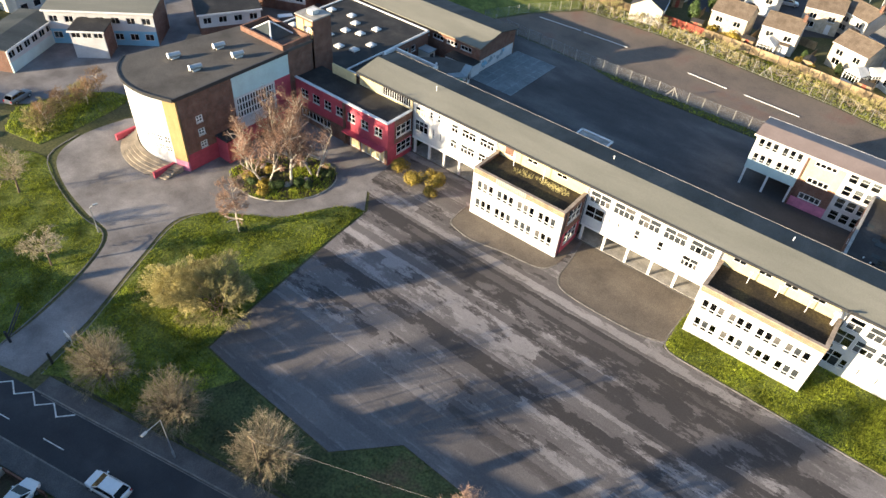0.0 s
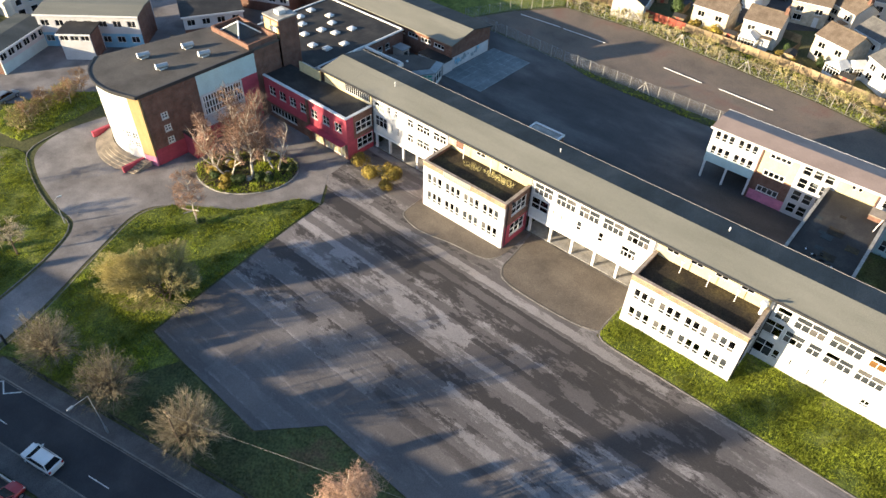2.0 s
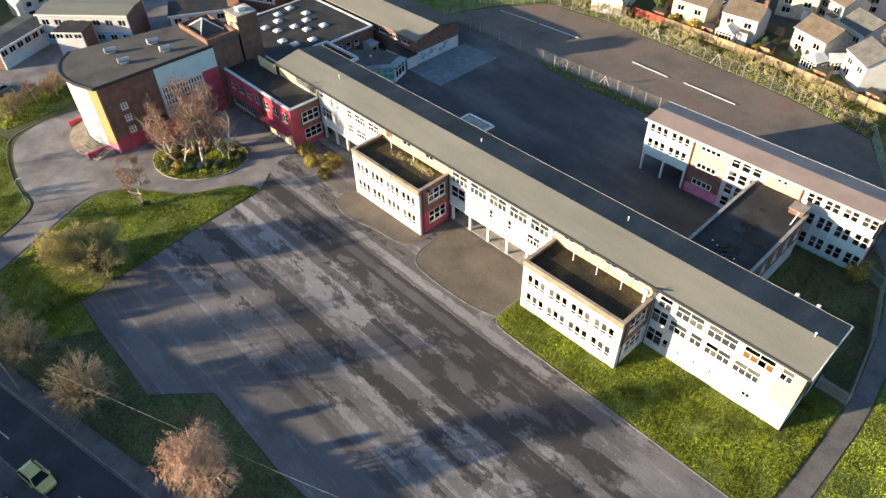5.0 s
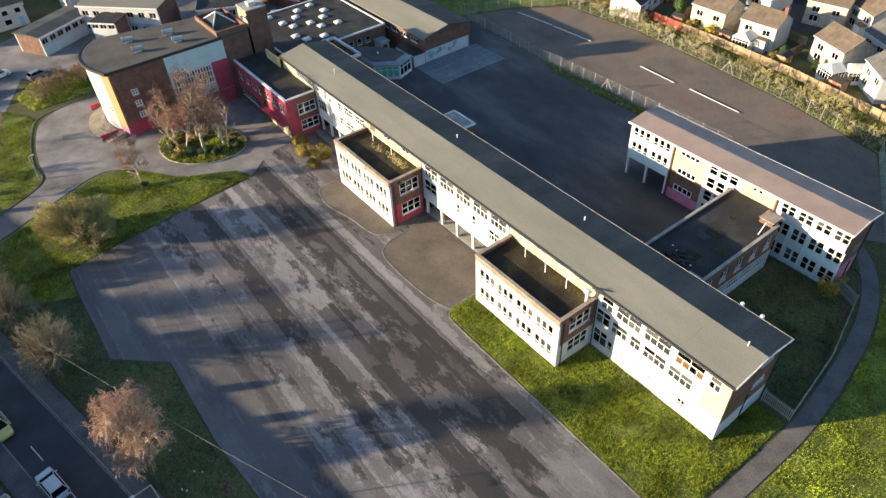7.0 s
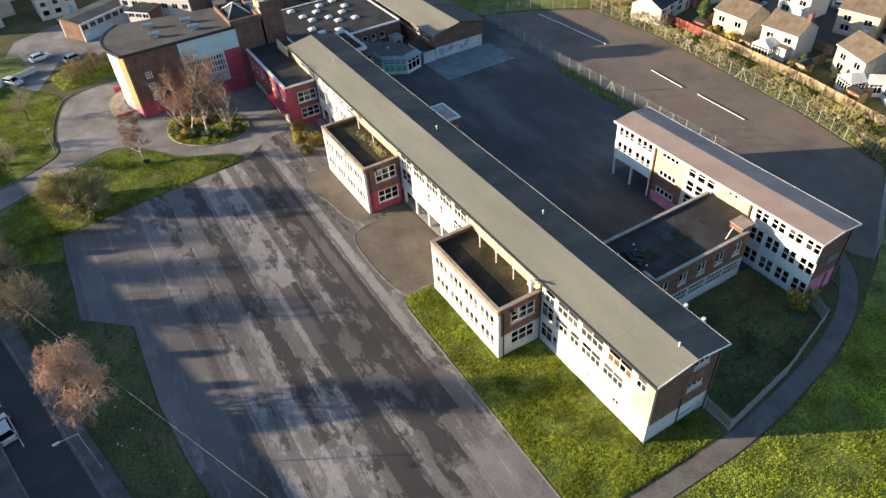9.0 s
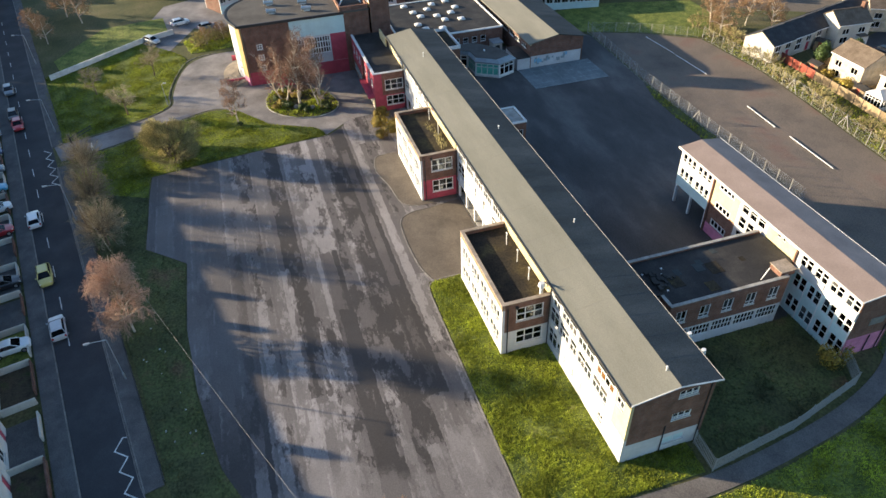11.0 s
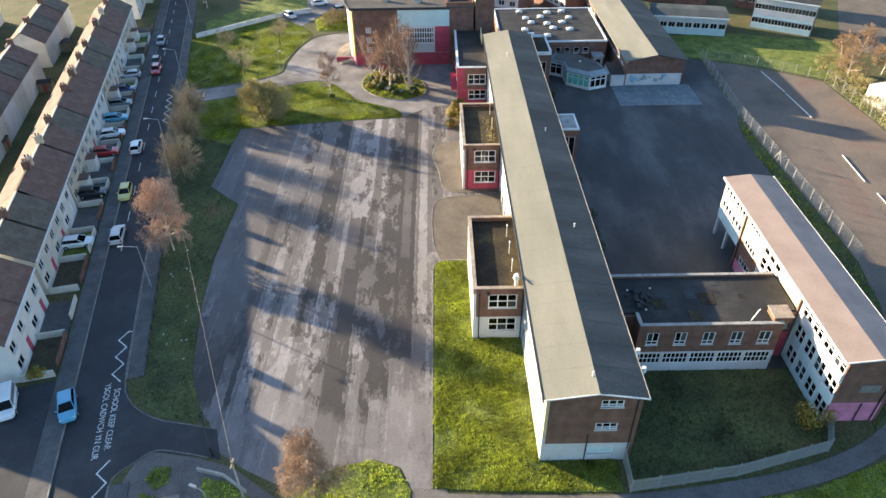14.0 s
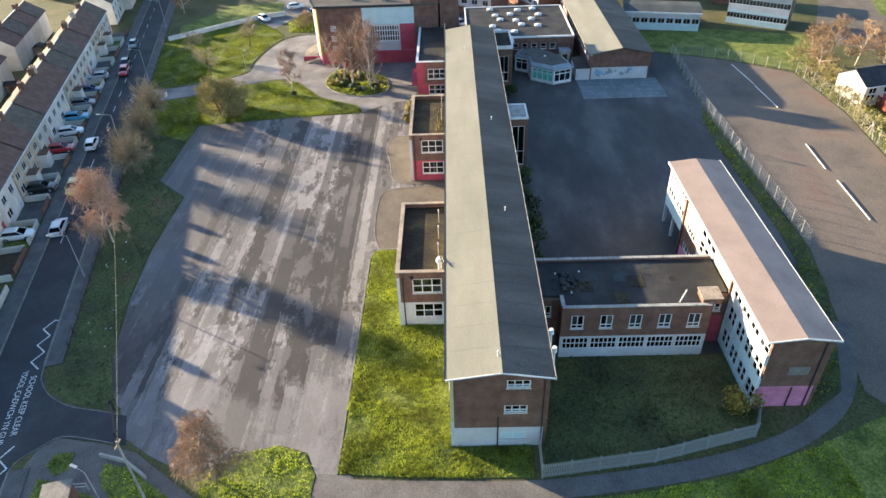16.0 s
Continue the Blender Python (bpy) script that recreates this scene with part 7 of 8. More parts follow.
# ---- cars ----
def car(kind, colour, label, van=False):
    """A small hatchback or van on its wheels; length along x, nose at +x."""
    c = thing(kind, label, "van" if van else "car", group="parked cars")
    # stations along the lower body: x, half width, shoulder height
    body_line = [(-2.06, 0.66, 0.74), (-2.0, 0.80, 0.90), (-1.6, 0.855, 0.98), (-0.4, 0.87, 0.98), (0.9, 0.865, 0.94), (1.5, 0.83, 0.87), (1.92, 0.75, 0.78), (2.07, 0.56, 0.62)]
    bm = bmesh.new()
    rings = []
    for x, w, z in body_line:
        low = 0.34 if abs(x) > 1.9 else 0.26
        rings.append([bm.verts.new((x, y, h)) for y, h in ((-w * 0.94, low), (-w, 0.5), (-w, z - 0.12), (-w * 0.9, z), (0, z + 0.04), (w * 0.9, z), (w, z - 0.12), (w, 0.5), (w * 0.94, low))])
    for p, q in zip(rings, rings[1:]):
        for i in range(9):
            j = (i + 1) % 9
            bm.faces.new((p[i], p[j], q[j], q[i]))
    bm.faces.new(rings[0][::-1]), bm.faces.new(rings[-1])
    bmesh.ops.recalc_face_normals(bm, faces=bm.faces[:])
    body = part("body", bm, PAINTS[colour], c)
    # the glasshouse: foot and head of the windows
    fx0, fx1, hx0, hx1, zf, zh, wf, wh = (-2.02, 1.25, -1.98, 0.72, 0.98, 1.72, 0.80, 0.70) if van else (-1.88, 1.12, -1.42, 0.28, 0.95, 1.40, 0.78, 0.60)
    foot = [(fx0, -wf), (fx1, -wf), (fx1, wf), (fx0, wf)]
    head = [(hx0, -wh), (hx1, -wh), (hx1, wh), (hx0, wh)]
    for i, name in enumerate(("side_window", "windscreen", "side_window", "rear_window")):
        j = (i + 1) % 4
        bm = bmesh.new()
        bm.faces.new([bm.verts.new(p) for p in ((*foot[i], zf), (*foot[j], zf), (*head[j], zh), (*head[i], zh))])
        bmesh.ops.solidify(bm, geom=bm.faces[:], thickness=0.015)
        blank = van and name == "side_window"
        part(name, bm, PAINTS[colour] if blank else M_CARGLASS, body, "" if blank else "dark glass")
    bm = bmesh.new()
    lo = [bm.verts.new((x * 1.0 + (0.06 if x > 0 else -0.05), y * 1.05, zh - 0.01)) for x, y in head]
    hi = [bm.verts.new((x * 0.86 + 0.0, y * 0.86, zh + 0.08)) for x, y in head]
    bm.faces.new(hi), bm.faces.new(lo[::-1])
    for i in range(4):
        j = (i + 1) % 4
        bm.faces.new((lo[i], lo[j], hi[j], hi[i]))
    part("roof", bm, PAINTS[colour], body)
    for i in range(4):
        bm = bmesh.new()
        tube(bm, (*foot[i], zf - 0.02), (*head[i], zh), 0.045, 0.04, 6)
        part("pillar", bm, PAINTS[colour], body)
    for s in (-1, 1):
        if not van:
            bm = bmesh.new()
            tube(bm, (-0.38, s * (wf + 0.005), zf - 0.02), (-0.42, s * (wh + 0.005), zh), 0.035, n=6)
            part("pillar", bm, M_DARK, body)
        part("headlight", boxes((1.80, s * 0.60 - 0.15, 0.60, 1.98, s * 0.60 + 0.13, 0.76)), M_LAMP, body)
        part("tail_light", boxes((-2.07, s * 0.68 - 0.1, 0.64, -1.96, s * 0.68 + 0.1, 0.88)), M_TAIL, body)
        part("wing_mirror", boxes((0.72, s * 0.93 - 0.09, 0.93, 0.84, s * 0.93 + 0.09, 1.05)), PAINTS[colour], body)
        for x in (-1.28, 1.3):
            bm = bmesh.new()
            tube(bm, (x, s * 0.68, 0.31), (x, s * 0.882, 0.31), 0.31, n=18)
            wheel = part("wheel", bm, M_RUBBER, c, "black tyre")
            bm = bmesh.new()
            tube(bm, (x, s * 0.8, 0.31), (x, s * 0.89, 0.31), 0.2, n=14)
            part("rim", bm, M_STEEL, wheel, "grey wheel rim")
    return c


def park(base, spots):
    place(base, [pose(x, y, z, 0, 0, a) for x, y, z, a in spots])


G = math.degrees(RA)
park(car("car", "silver", "silver hatchback parked beside the kerb"), [(*rd(-21.6, -1.6), 0.025, G + 180), (*rd(-78, -6.4), 0.09, G - 90), (-109, 18, 0.03, 40), (-36, 166, 0.035, 20), (-15, 150.5, 0.03, -40)])
park(car("car", "yellow", "pale yellow small car parked beside the kerb"), [(*rd(-32.6, -1.9), 0.025, G)])
park(car("car", "white", "white hatchback parked beside the kerb"), [(*rd(-46.8, -1.9), 0.025, G + 180), (*rd(-52.6, -6.4), 0.09, G + 95), (*rd(-21.0, -6.6), 0.09, G + 88), (-101, 65, 0.03, 30), (-118, 24, 0.03, 110), (-40, 150.5, 0.035, 90)])
park(car("car", "red", "red car driving lane side on the road"), [(*rd(-79.6, -1.6), 0.025, G), (*rd(-46.2, -6.6), 0.09, G + 92)])
park(car("car", "blue", "light blue hatchback parked beside the kerb"), [(*rd(8.2, -2.6), 0.035, G + 12), (*rd(-58.6, -6.6), 0.09, G + 90)])
park(car("car", "grey", "dark grey hatchback on a front garden drive"), [(*rd(-64.8, -6.6), 0.09, G + 90), (*rd(-96, -2.0), 0.025, G), (-113, 30, 0.03, 110), (-26, 168, 0.035, 100)])
park(car("car", "black", "black car on a front garden drive"), [(*rd(-33.6, -6.6), 0.09, G + 90), (*rd(-84, -2.0), 0.025, G), (-48, 155, 0.035, 10)])
park(car("car", "dark blue", "dark blue car on a front garden drive"), [(*rd(-71, -6.6), 0.09, G + 90), (-108, 72, 0.03, 120)])
park(car("van", "white", "small white van parked in the side street", van=True), [(*rd(6.4, -8.6), 0.035, G + 10), (-105, 78, 0.03, 60)])


# ---- kiosk by the entrance ----
kiosk = thing("kiosk", "small brick kiosk with a grey flat roof in a railed plot", "kiosk", (21.4, 29.6, 0))
M = pose(20.6, 28.4, 0, 0, 0, 15)
for u0, v0, u1, v1 in ((0, 0, 2.8, 0.2), (0, 1.8, 2.8, 2.0), (0, 0.2, 0.2, 1.8), (2.6, 0.2, 2.8, 1.8)):
    part("wall", boxes((u0, v0, 0.05, u1, v1, 2.3)), M_BRICK, kiosk, "", M)
part("flat_roof", boxes((-0.15, -0.15, 2.3, 2.95, 2.15, 2.48)), M_EDGING, kiosk, "grey flat roof", M)
part("door", boxes((1.0, -0.05, 0.06, 1.85, -0.004, 2.05)), M_DARK, kiosk, "dark door", M)
plot = thing("low_railing", "low pale railing round the kiosk plot", "railing", (20, 29, 0))
for a, b in along([(19.4, 30.8), (19.6, 27.4), (23.0, 28.2), (24.4, 30.6)], 1.6):
    part("post", boxes((a[0] - 0.04, a[1] - 0.04, 0, a[0] + 0.04, a[1] + 0.04, 1.0)), M_STEEL, plot)
    for z in (0.5, 0.92):
        bm = bmesh.new()
        ribbon(bm, [a, b], 0.05, z, z + 0.06)
        part("rail", bm, M_STEEL, plot)
low = thing("low_wall", "low pale concrete wall beside the yard gate", "wall", (16.2, 31.5, 0))
for a, b in along([(16.0, 30.4), (16.7, 33.0), (18.4, 35.4)], 1.5):
    bm = bmesh.new()
    ribbon(bm, [a, b], 0.2, 0, 0.5)
    part("wall_panel", bm, M_KERB, low)

# ---- trees and shrubs ----
def sticks(name, segs, sides, mat, parent, label=""):
    """One mesh of tapered sticks (start, end, radius at each)."""
    verts, faces = [], []
    for a, b, r0, r1 in segs:
        d = (b - a)
        if d.length < 1e-5:
            continue
        d.normalize()
        u = d.cross(Vector((0.3, 0.9, 0.2)) if abs(d.z) > 0.9 else Vector((0, 0, 1))).normalized()
        v = d.cross(u)
        k = len(verts)
        for p, r in ((a, r0), (b, r1)):
            for i in range(sides):
                t = 6.28318 * i / sides
                verts.append(p + u * (r * math.cos(t)) + v * (r * math.sin(t)))
        for i in range(sides):
            j = (i + 1) % sides
            faces.append((k + i, k + j, k + sides + j, k + sides + i))
    me = bpy.data.meshes.new(name)
    me.from_pydata([tuple(q) for q in verts], [], faces)
    me.materials.append(mat)
    return under(name, me, parent, None, label, local=True)


def bare_tree(name, label, category, group, seed, height, radius, bark, twig, limbs=8, counts=(6, 7, 7), clear=0.18, droop=0.0, radial=False, stems=1, thick=0.16, twig_r=0.011, low=0.25, crown=None, rise=1.0):
    """A leafless tree: a tapered trunk, limbs that fork three times, and a crown of fine twigs inside an uneven dome."""
    rr = random.Random(seed)
    t = thing(name, label, category, group=group)
    wood, limb, fine = [], [], []
    crown = crown or (height * (1 - low) / 2)
    centre = Vector((0, 0, height - crown))

    def bound(p):
        q = p - centre
        wob = 1 + 0.16 * math.sin(3 * math.atan2(q.y, q.x) + seed) + 0.1 * math.sin(5 * math.atan2(q.y, q.x) + 2 * seed + q.z)
        return math.sqrt((q.x / radius) ** 2 + (q.y / radius) ** 2 + (q.z / crown) ** 2) / wob

    def grow(p, d, L, r, lvl):
        out = limb if lvl < 2 else fine
        n = 3 if lvl < 3 else 2
        for k in range(n):
            jit = Vector((rr.gauss(0, 1), rr.gauss(0, 1), rr.gauss(0, 0.7))) * (0.13 + 0.04 * lvl)
            d = (d + jit - Vector((0, 0, droop * lvl * 0.12))).normalized()
            e = p + d * (L / n)
            if lvl > 1 and bound(e) > 1.0:
                e = p + d * (L / n) * 0.35
            ra, rb = r * (1 - 0.28 * k / n), r * (1 - 0.28 * (k + 1) / n)
            out.append((p, e, max(ra, twig_r), max(rb, twig_r * 0.7)))
            p = e
            if lvl < 4 and lvl > 0 and k >= 0:
                m = counts[lvl - 1]
                for q in range(m // n + (1 if k < m % n else 0)):
                    ax = Vector((rr.gauss(0, 1), rr.gauss(0, 1), rr.gauss(0, 1))).normalized()
                    side = d.cross(ax).normalized()
                    nd = (d * rr.uniform(0.5, 1.0) + side * rr.uniform(0.5, 0.95) + Vector((0, 0, 0.12 - droop * 0.25))).normalized()
                    if radial:
                        nd = (nd + (p - centre * 0.55).normalized() * 0.9).normalized()
                    if bound(p) < 0.98:
                        grow(p, nd, L * rr.uniform(0.42, 0.7), rb * 0.55, lvl + 1)

    for s in range(stems):
        a = 6.28 * s / stems + rr.random()
        base = Vector((0.35 * math.cos(a), 0.35 * math.sin(a), -0.15)) * (stems > 1) + Vector((0, 0, -0.15))
        lean = Vector((math.cos(a) * 0.35, math.sin(a) * 0.35, 1)).normalized() if stems > 1 else Vector((rr.gauss(0, 0.05), rr.gauss(0, 0.05), 1)).normalized()
        p, r = base, thick / math.sqrt(stems)
        top = height * 0.78
        n = 7
        for k in range(n):
            d = (lean + Vector((rr.gauss(0, 0.06), rr.gauss(0, 0.06), 0))).normalized()
            e = p + d * (top / n)
            wood.append((p, e, r * (1 - 0.85 * k / n), r * (1 - 0.85 * (k + 1) / n)))
            f = (k + 1) / n
            if f > clear:
                for q in range(max(1, round(limbs / stems / (n * (1 - clear))))):
                    b = rr.random() * 6.28
                    up = 0.25 + 0.9 * f
                    nd = Vector((math.cos(b), math.sin(b), rise * up * rr.uniform(0.6, 1.2))).normalized()
                    grow(e, nd, radius * rr.uniform(0.55, 0.85) * (1.05 - 0.35 * f), r * (1 - 0.85 * f) * 0.7 + 0.015, 1)
            p = e
    for k in range(0, len(wood), 7 if stems == 2 else len(wood)):
        sticks("trunk", wood[k:k + (7 if stems == 2 else len(wood))], 6, bark, t, "")
    sticks("branchwork", limb, 6, bark, t, "")["kind"] = "stuff"
    tw = sticks("crown", fine, 3, twig, t, "fine bare twigs")
    tw["kind"] = "stuff"
    return t


def at(x, y, a=0.0, s=1.0, z=0.09):
    return pose(x, y, z, 0, 0, a) @ Matrix.Diagonal((s, s, s, 1))


def plant(base, spots, tall=1.0):
    """Copies may be scaled a little: sizes differ from tree to tree."""
    for i, (x, y, a, s) in enumerate(spots):
        ob = base if i == 0 else copy_thing(base, pose(x, y, 0.06, 0, 0, a))
        if i == 0:
            ob.matrix_basis = pose(x, y, 0.06, 0, 0, a)
        ob.scale = (s, s, s * tall)


plant(bare_tree("bare_tree", "rusty bare weeping tree on the grass", "tree", "weeping trees", 3, 9.6, 4.2, M_BIRCH, M_TWIGRED, limbs=24, counts=(7, 8, 8), droop=0.6, low=0.06, twig_r=0.0115, rise=1.5), [(-17.6, 18.0, 0, 0.93)], 1.25)
plant(bare_tree("bare_tree", "tan bare weeping tree at the corner of the yard", "tree", "weeping trees", 4, 7.6, 3.9, M_BIRCH, M_TWIGTAN, limbs=24, counts=(7, 8, 8), droop=0.6, low=0.06, twig_r=0.0115, rise=1.5), [(18.6, 41.5, 140, 0.88)], 1.1)
def ball_tree(name, label, category, group, seed, height, radius, bark, twig, limbs=95, twig_r=0.0075):
    """A pollard-like leafless tree: straight limbs spread from a short trunk to an even dome and feather out at the tips."""
    rr = random.Random(seed)
    t = thing(name, label, category, group=group)
    hub = Vector((0, 0, height * 0.26))
    wood, fine = [(Vector((0, 0, -0.15)), hub, 0.2, 0.15)], []
    for k in range(limbs):
        z = 1 - 1.12 * (k + 0.5) / limbs
        a = k * 2.39996 + rr.gauss(0, 0.15)
        q = math.sqrt(max(0.0, 1 - z * z))
        wob = 1 + 0.1 * math.sin(4 * a + seed) + rr.gauss(0, 0.06)
        tip = hub + Vector((q * math.cos(a) * radius, q * math.sin(a) * radius, z * (height - hub.z))) * wob
        mid = hub.lerp(tip, 0.5) + Vector((rr.gauss(0, 0.14), rr.gauss(0, 0.14), rr.gauss(0.1, 0.12)))
        wood += [(hub, mid, 0.055, 0.032), (mid, tip, 0.032, 0.012)]
        for j in range(15):
            f = rr.uniform(0.3, 1.0)
            p = hub.lerp(mid, f * 2) if f < 0.5 else mid.lerp(tip, f * 2 - 1)
            d = (tip - hub).normalized()
            nd = (d + Vector((rr.gauss(0, 0.42), rr.gauss(0, 0.42), rr.gauss(0, 0.42)))).normalized()
            L = radius * rr.uniform(0.22, 0.42) * (1.25 - 0.55 * f)
            e = p + nd * L
            fine.append((p, e, twig_r * 1.3, twig_r * 0.7))
            for i in range(6):
                w = p.lerp(e, rr.uniform(0.15, 0.95))
                v = (nd + Vector((rr.gauss(0, 0.55), rr.gauss(0, 0.55), rr.gauss(0, 0.55)))).normalized()
                fine.append((w, w + v * L * rr.uniform(0.3, 0.55), twig_r, twig_r * 0.5))
    sticks("trunk", wood, 5, bark, t)
    sticks("crown", fine, 3, twig, t, "fine bare twigs")["kind"] = "stuff"
    return t


plant(ball_tree("bare_tree", "round grey-brown bare tree beside the road", "tree", "round trees by the road", 5, 6.6, 3.35, M_BARK, M_TWIG), [(-36.0, 14.0, 0, 0.92), (-46.4, 11.6, 120, 0.86), (-55.6, 10.0, 250, 0.86)], 1.22)
plant(bare_tree("bare_bush", "large olive-brown bare bush at the yard corner", "bush", "", 8, 5.4, 5.0, M_BARK, M_TWIGOLIVE, limbs=26, counts=(7, 8, 9), radial=True, stems=6, low=0.02, clear=0.05, twig_r=0.013), [(-55.0, 22.8, 0, 1.0), (-58.9, 21.3, 100, 0.8)], 1.22)
plant(bare_tree("silver_birch", "leafless white-barked birch on the roundabout island", "tree", "island birches", 12, 13.2, 3.6, M_BIRCH, M_TWIGBIRCH, limbs=24, counts=(5, 5, 5), low=0.1, clear=0.2, twig_r=0.009, thick=0.26, rise=2.8), [(-73.0, 42.0, 0, 0.78), (-68.8, 48.0, 80, 1.03), (-66.8, 44.2, 160, 1.0), (-70.8, 44.8, 240, 1.04)])
plant(bare_tree("silver_birch", "leaning leafless birch on the roundabout island", "tree", "island birches", 14, 12.6, 3.8, M_BIRCH, M_TWIGBIRCH, limbs=24, counts=(5, 5, 5), low=0.1, clear=0.2, twig_r=0.009, rise=2.6, thick=0.24, stems=2), [(-65.9, 47.8, 0, 0.95), (-73.4, 45.8, 120, 0.88), (-69.4, 42.0, 30, 0.95)])
plant(bare_tree("silver_birch", "small bare birch with ivy at its foot on the lawn", "tree", "", 16, 9.4, 2.5, M_BIRCH, M_TWIGRED, limbs=15, counts=(6, 7, 7), low=0.2, clear=0.25, twig_r=0.012, thick=0.15), [(-64.2, 33.2, 0, 1.0)])
plant(bare_tree("bare_tree", "small spreading bare tree on the west lawn", "tree", "lawn trees", 23, 5.8, 3.0, M_BARK, M_TWIG, limbs=12, counts=(6, 6, 6), low=0.25, clear=0.3, twig_r=0.012, thick=0.15), [(-75.2, 14.6, 0, 1.0), (-91.0, 18.8, 90, 1.1), (-86.0, 8.5, 200, 0.9)])
plant(bare_tree("bare_tree", "orange-brown bare tree behind the field fence", "tree", "trees behind the court", 27, 8.0, 4.0, M_BIRCH, M_TWIGRUST, limbs=13, counts=(5, 6, 6), low=0.1, clear=0.15, twig_r=0.022), [(-71.0, 131.5, 0, 1.0), (-67.4, 131.4, 70, 0.9), (-76.0, 137.5, 140, 1.05), (-70.5, 140.0, 210, 1.1), (-65.0, 142, 30, 1.0), (-3.0, 145.5, 120, 1.5), (3.5, 148.0, 80, 1.35), (6, 157, 10, 1.5), (-9, 165, 200, 1.4), (-128, 2, 30, 1.0), (-121, -6, 80, 0.9), (-117, -4, 160, 0.8), (-134, -2, 200, 1.1), (-103.6, 29.5, 20, 0.5), (-105.2, 33.0, 90, 0.55), (-104.6, 36.4, 170, 0.6), (-106.6, 39.6, 260, 0.55)])
scrub = bare_tree("scrub_bush", "tangled brown scrub bush", "bush", "scrub bushes", 31, 2.4, 1.9, M_BARK, M_TWIGOLIVE, limbs=6, counts=(3, 4, 4), radial=True, stems=3, low=0.02, clear=0.05, twig_r=0.022, thick=0.08)
rr = random.Random(77)
sp = [(-14 - k * 3.2 + rr.uniform(-1, 1), 127.9 + k * 0.2 + rr.uniform(-0.8, 0.8), rr.random() * 360, rr.uniform(0.7, 1.25)) for k in range(15)]
sp += [(-11 + k * 2.6, 127.4 - k * 1.0 + rr.uniform(-1, 1), rr.random() * 360, rr.uniform(0.8, 1.3)) for k in range(5)]
sp += [(-103.0 - k * 0.5 + rr.uniform(-0.8, 0.8), 27.0 + k * 1.3 + rr.uniform(-0.8, 0.8), rr.random() * 360, rr.uniform(0.8, 1.3)) for k in range(10)]
sp += [(-61 - k * 2.0, 129.6 + (k % 3) * 1.6, rr.random() * 360, rr.uniform(0.9, 1.4)) for k in range(7)]
plant(scrub, sp)


def leafy(name, label, category, group, seed, r, h, mat, n=1500, leaf=0.16, lumps=7):
    """An evergreen shrub: clumps of small leaves round short stems, with gaps."""
    rr = random.Random(seed)
    t = thing(name, label, category, group=group)
    stems, verts, faces = [], [], []
    blobs = []
    for k in range(lumps):
        a, d = rr.random() * 6.28, rr.random() ** 0.6 * r * 0.55
        c = Vector((d * math.cos(a), d * math.sin(a), h * rr.uniform(0.4, 0.68)))
        blobs.append((c, r * rr.uniform(0.42, 0.62), h * rr.uniform(0.28, 0.4)))
        stems.append((Vector((d * 0.2 * math.cos(a), d * 0.2 * math.sin(a), -0.1)), c, 0.05, 0.02))
    for k in range(n):
        c, br, bh = rr.choice(blobs)
        d = Vector((rr.gauss(0, 1), rr.gauss(0, 1), rr.gauss(0, 1))).normalized()
        f = rr.uniform(0.72, 1.06)
        p = c + Vector((d.x * br * f, d.y * br * f, d.z * bh * f))
        if p.z < 0.05:
            continue
        u = d.cross(Vector((rr.gauss(0, 1), rr.gauss(0, 1), rr.gauss(0, 1)))).normalized()
        v = (d.cross(u) + d * rr.uniform(-0.6, 0.6)).normalized()
        s = leaf * rr.uniform(0.6, 1.3)
        i = len(verts)
        verts += [p - u * s * 0.5, p + v * s * 0.6, p + u * s * 0.5, p - v * s * 0.6]
        faces.append((i, i + 1, i + 2, i + 3))
    me = bpy.data.meshes.new("foliage")
    me.from_pydata([tuple(q) for q in verts], [], faces)
    me.materials.append(mat)
    sticks("stems", stems, 5, M_BARK, t)
    under("foliage", me, t, None, "", local=True)["kind"] = "stuff"
    return t


plant(leafy("evergreen_shrub", "golden-green evergreen shrub in the bed by the undercroft", "shrub", "golden shrubs", 51, 1.6, 2.0, M_LEAFY, 2200), [(-57.6, 57.0, 0, 1.0), (-54.6, 56.4, 100, 1.1), (-52.4, 57.4, 220, 1.15), (-50.8, 55.6, 40, 0.8)])
plant(leafy("evergreen_shrub", "rounded dark green shrub on the roundabout island", "shrub", "island shrubs", 53, 1.3, 1.8, M_LEAF, 1800, 0.13), [(-64.2, 48.6, 0, 0.95), (-65.6, 44.8, 60, 0.8), (-73.4, 43.2, 0, 0.8), (-70.6, 40.6, 140, 0.75), (-67.4, 42.2, 200, 0.9), (-64.4, 45.4, 90, 0.7), (-63.6, 33.5, 30, 0.5)])
plant(leafy("evergreen_shrub", "yellowing low shrub on the roundabout island", "shrub", "island shrubs", 55, 1.4, 1.2, M_LEAFY, 1500, 0.15), [(-72.0, 41.2, 0, 0.9), (-69.0, 41.4, 80, 0.9), (-67.8, 40.2, 160, 0.7), (-71.0, 44.0, 20, 0.8)])
plant(leafy("climbing_shrub", "dark green shrub against the back wall", "shrub", "courtyard shrubs", 57, 1.8, 2.6, M_LEAF, 1800, 0.2), [(-14.5, 72.2, 0, 1.1), (-21.0, 72.2, 20, 1.25), (-18.0, 72.4, 130, 1.3), (-24.0, 72.0, 250, 1.0), (-10.5, 72.0, 90, 1.0), (-30.0, 72.6, 30, 1.0), (-61.5, 73.5, 200, 0.8)])
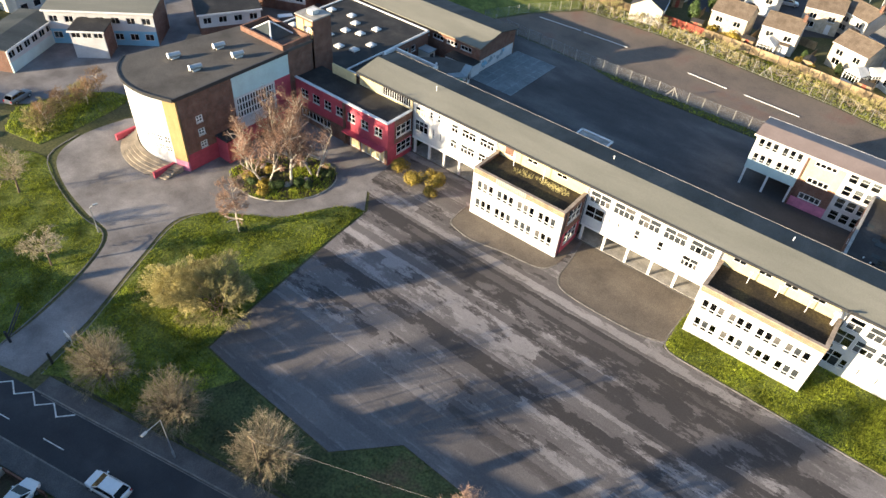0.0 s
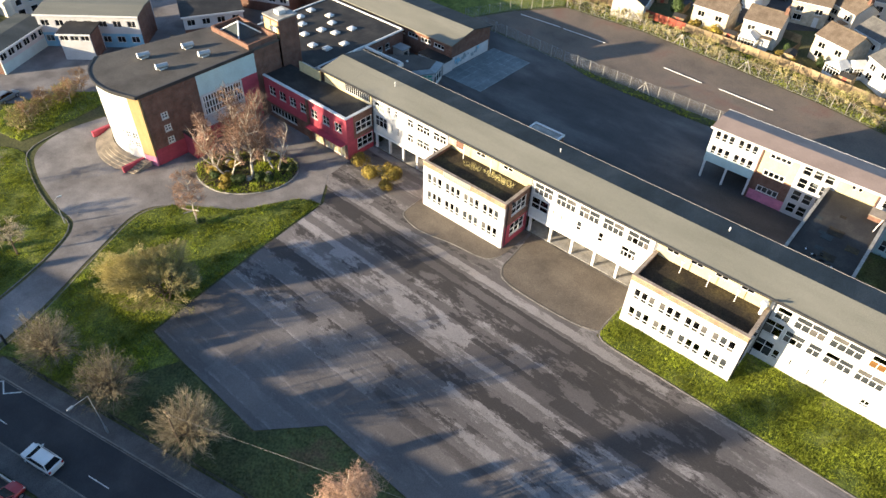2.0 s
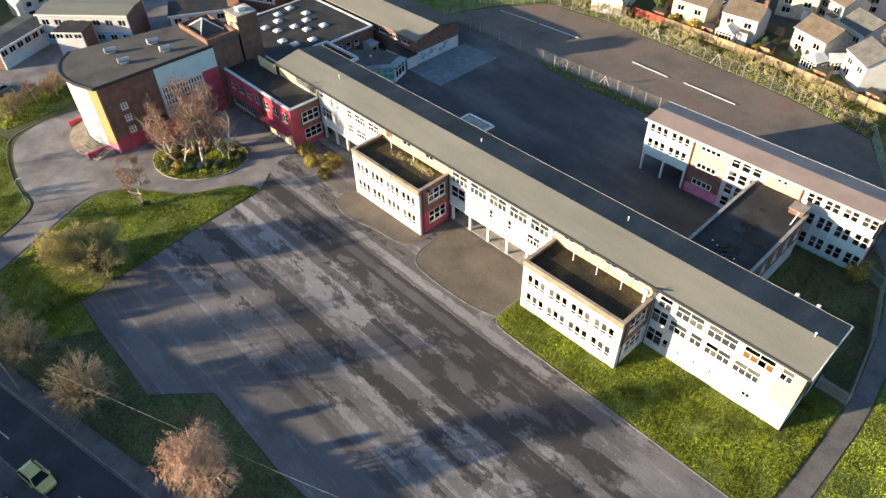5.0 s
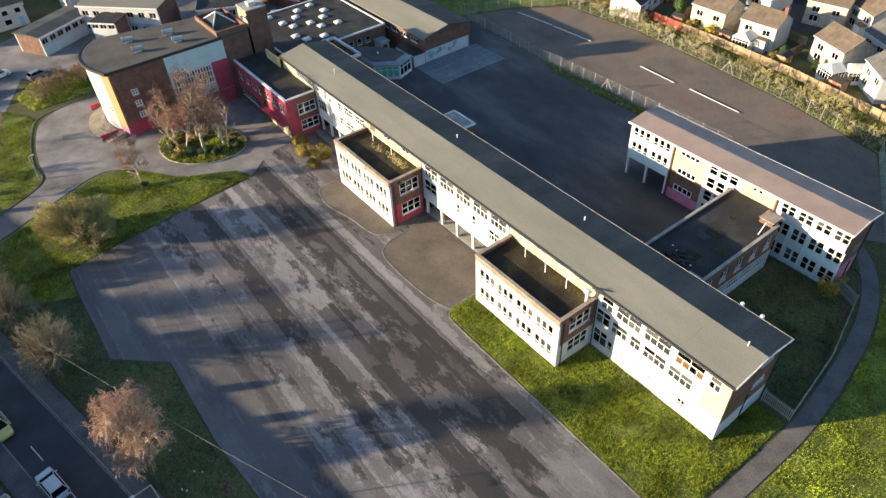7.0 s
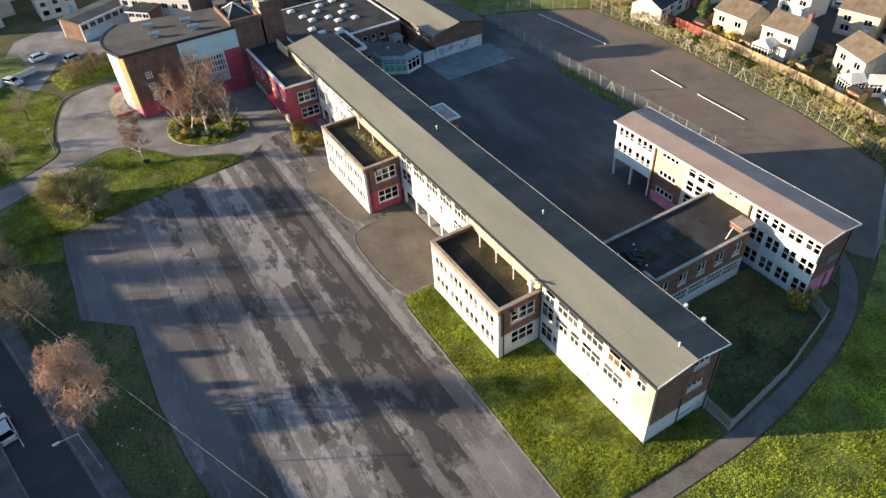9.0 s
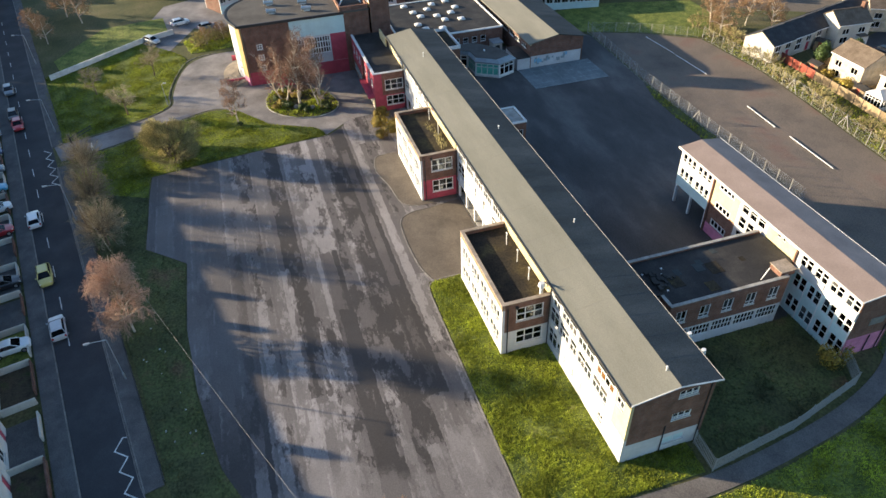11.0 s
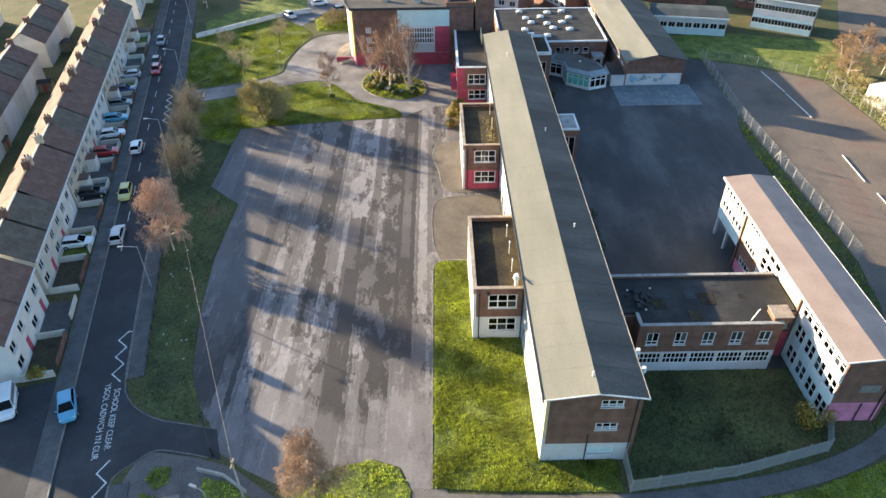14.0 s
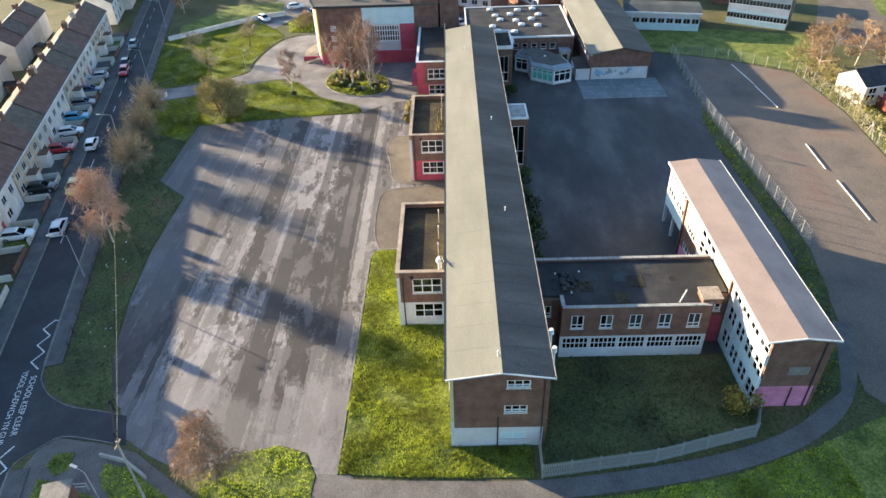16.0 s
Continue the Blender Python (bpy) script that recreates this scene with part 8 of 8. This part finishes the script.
plant(leafy("corner_shrub", "olive shrub at the corner of the teaching block", "shrub", "", 59, 1.5, 2.3, M_LEAFY, 900, 0.16), [(12.4, 89.0, 0, 1.25)])
plant(leafy("garden_shrub", "yellow-green garden shrub by the board fence", "shrub", "garden shrubs", 61, 1.5, 2.2, M_LEAFY, 1300, 0.2), [(-42.8, 136.2, 0, 1.0), (-40.0, 136.0, 60, 0.8), (-24.8, 136.0, 20, 0.9), (-22.2, 135.3, 20, 0.7), (*rd(3.0, -6.6), 10, 0.7), (-38.2, 136.6, 90, 1.1)])
plant(leafy("conifer_shrub", "dark green garden conifer", "shrub", "garden conifers", 63, 1.6, 4.2, M_LEAF, 2200, 0.22), [(-48.5, 140.0, 0, 1.1), (-46.5, 146.0, 60, 1.2), (-24.6, 138.6, 20, 0.6), (-18.0, 138.0, 20, 0.6), (*rd(-20, -27), 40, 1.0), (*rd(-55, -24), 40, 1.1), (*rd(-80, -55), 0, 1.2), (-126, 58, 0, 1.4)])

# roundabout island and its low stones
bm = bmesh.new()
isl = smooth_path([(-75.2, 40.8), (-72.4, 38.8), (-68.0, 38.9), (-64.4, 41.4), (-62.4, 45.4), (-63.2, 49.4), (-66.6, 51.0), (-71.4, 49.4), (-74.6, 45.2)], 5, True)
prism(bm, isl, -0.1, 0.16)
structure("island", bm, M_SOIL, "planted roundabout island with soil and rough grass", "island")
bm = bmesh.new()
ribbon(bm, isl + isl[:1], 0.14, -0.1, 0.17)
structure("kerb", bm, M_KERB, "concrete kerb round the planted island", "kerb")
for k, (x, y) in enumerate(((-70.2, 42.2), (-67.0, 43.6), (-68.8, 48.4), (-65.8, 46.2), (-72.4, 44.0))):
    st = thing("boulder", "pale weathered boulder among the island shrubs", "boulder", (x, y, 0.16), group="island boulders")
    bm = bmesh.new()
    bmesh.ops.create_icosphere(bm, subdivisions=2, radius=0.5)
    for v in bm.verts:
        v.co *= 1 + 0.35 * noise.noise(v.co * 2.1 + Vector((k * 5, 0, 0)))
        v.co.z *= 0.7
    part("stone", bm, M_KERB, st, "", pose(x, y, 0.3))

# ---- grass ----
def inside(x, y, pts):
    c, j = False, len(pts) - 1
    for i in range(len(pts)):
        (xi, yi), (xj, yj) = pts[i], pts[j]
        if (yi > y) != (yj > y) and x < (xj - xi) * (y - yi) / (yj - yi) + xi:
            c = not c
        j = i
    return c


def tufts(pts, z, density, seed, size=0.2, clip=None, mat=None):
    rr = random.Random(seed)
    xs, ys = [p[0] for p in pts], [p[1] for p in pts]
    x0, x1, y0, y1 = (min(xs), max(xs), min(ys), max(ys)) if clip is None else clip
    verts, faces = [], []
    for _ in range(int((x1 - x0) * (y1 - y0) * density)):
        x, y = rr.uniform(x0, x1), rr.uniform(y0, y1)
        if not inside(x, y, pts):
            continue
        w = noise.noise(Vector((x * 0.35, y * 0.35, seed))) * 0.5 + 0.5
        if rr.random() > 0.25 + w:
            continue
        s = size * (0.5 + w) * rr.uniform(0.6, 1.4)
        for k in range(4):
            a = rr.random() * 6.28
            bx, by = x + 0.5 * s * math.cos(a + 1.4), y + 0.5 * s * math.sin(a + 1.4)
            i = len(verts)
            verts += [(bx - 0.22 * s * math.sin(a), by + 0.22 * s * math.cos(a), z - 0.02), (bx + 0.22 * s * math.sin(a), by - 0.22 * s * math.cos(a), z - 0.02), (bx + s * 0.75 * math.cos(a), by + s * 0.75 * math.sin(a), z + s * rr.uniform(0.5, 1.0))]
            faces.append((i, i + 1, i + 2))
    me = bpy.data.meshes.new("grass_tufts")
    me.from_pydata(verts, [], faces)
    me.materials.append(mat or M_BLADE)
    tagged(new("grass_tufts", me), "uneven tussocks of green grass on the lawn", "grass", kind="stuff")


tufts(LAWNS["entrance"], 0.045, 60, 1, 0.15)
# Roadside and enclosure tufts share the colour darkened for shade.
tufts(LAWNS["roadside"], 0.047, 12, 21, 0.17, mat=M_WEEDS_SHADE)
tufts(LAWNS["west"], 0.049, 70, 2, 0.13)
tufts(LAWNS["south"], 0.054, 85, 3, 0.18)
tufts(LAWNS["enclosure"], 0.06, 9, 4, 0.24, mat=M_WEEDS_SHADE)
tufts(LAWNS["corner"], 0.068, 30, 5, 0.17)
tufts(LAWNS["east"], 0.06, 55, 6, 0.15, (12, 48, 56, 96))
tufts(LAWNS["bank"], 0.052, 16, 7, 0.25)
tufts(LAWNS["verge"], 0.072, 8, 8, 0.25)
tufts(LAWNS["court edge"], 0.075, 7, 9, 0.32)
tufts(LAWNS["corner south"], 0.072, 8, 10, 0.25)
tufts(LAWNS["entrance corner"], 0.075, 12, 12, 0.18)
tufts(LAWNS["kiosk lawn"], 0.077, 10, 13, 0.2)
tufts(isl, 0.16, 16, 11, 0.26)
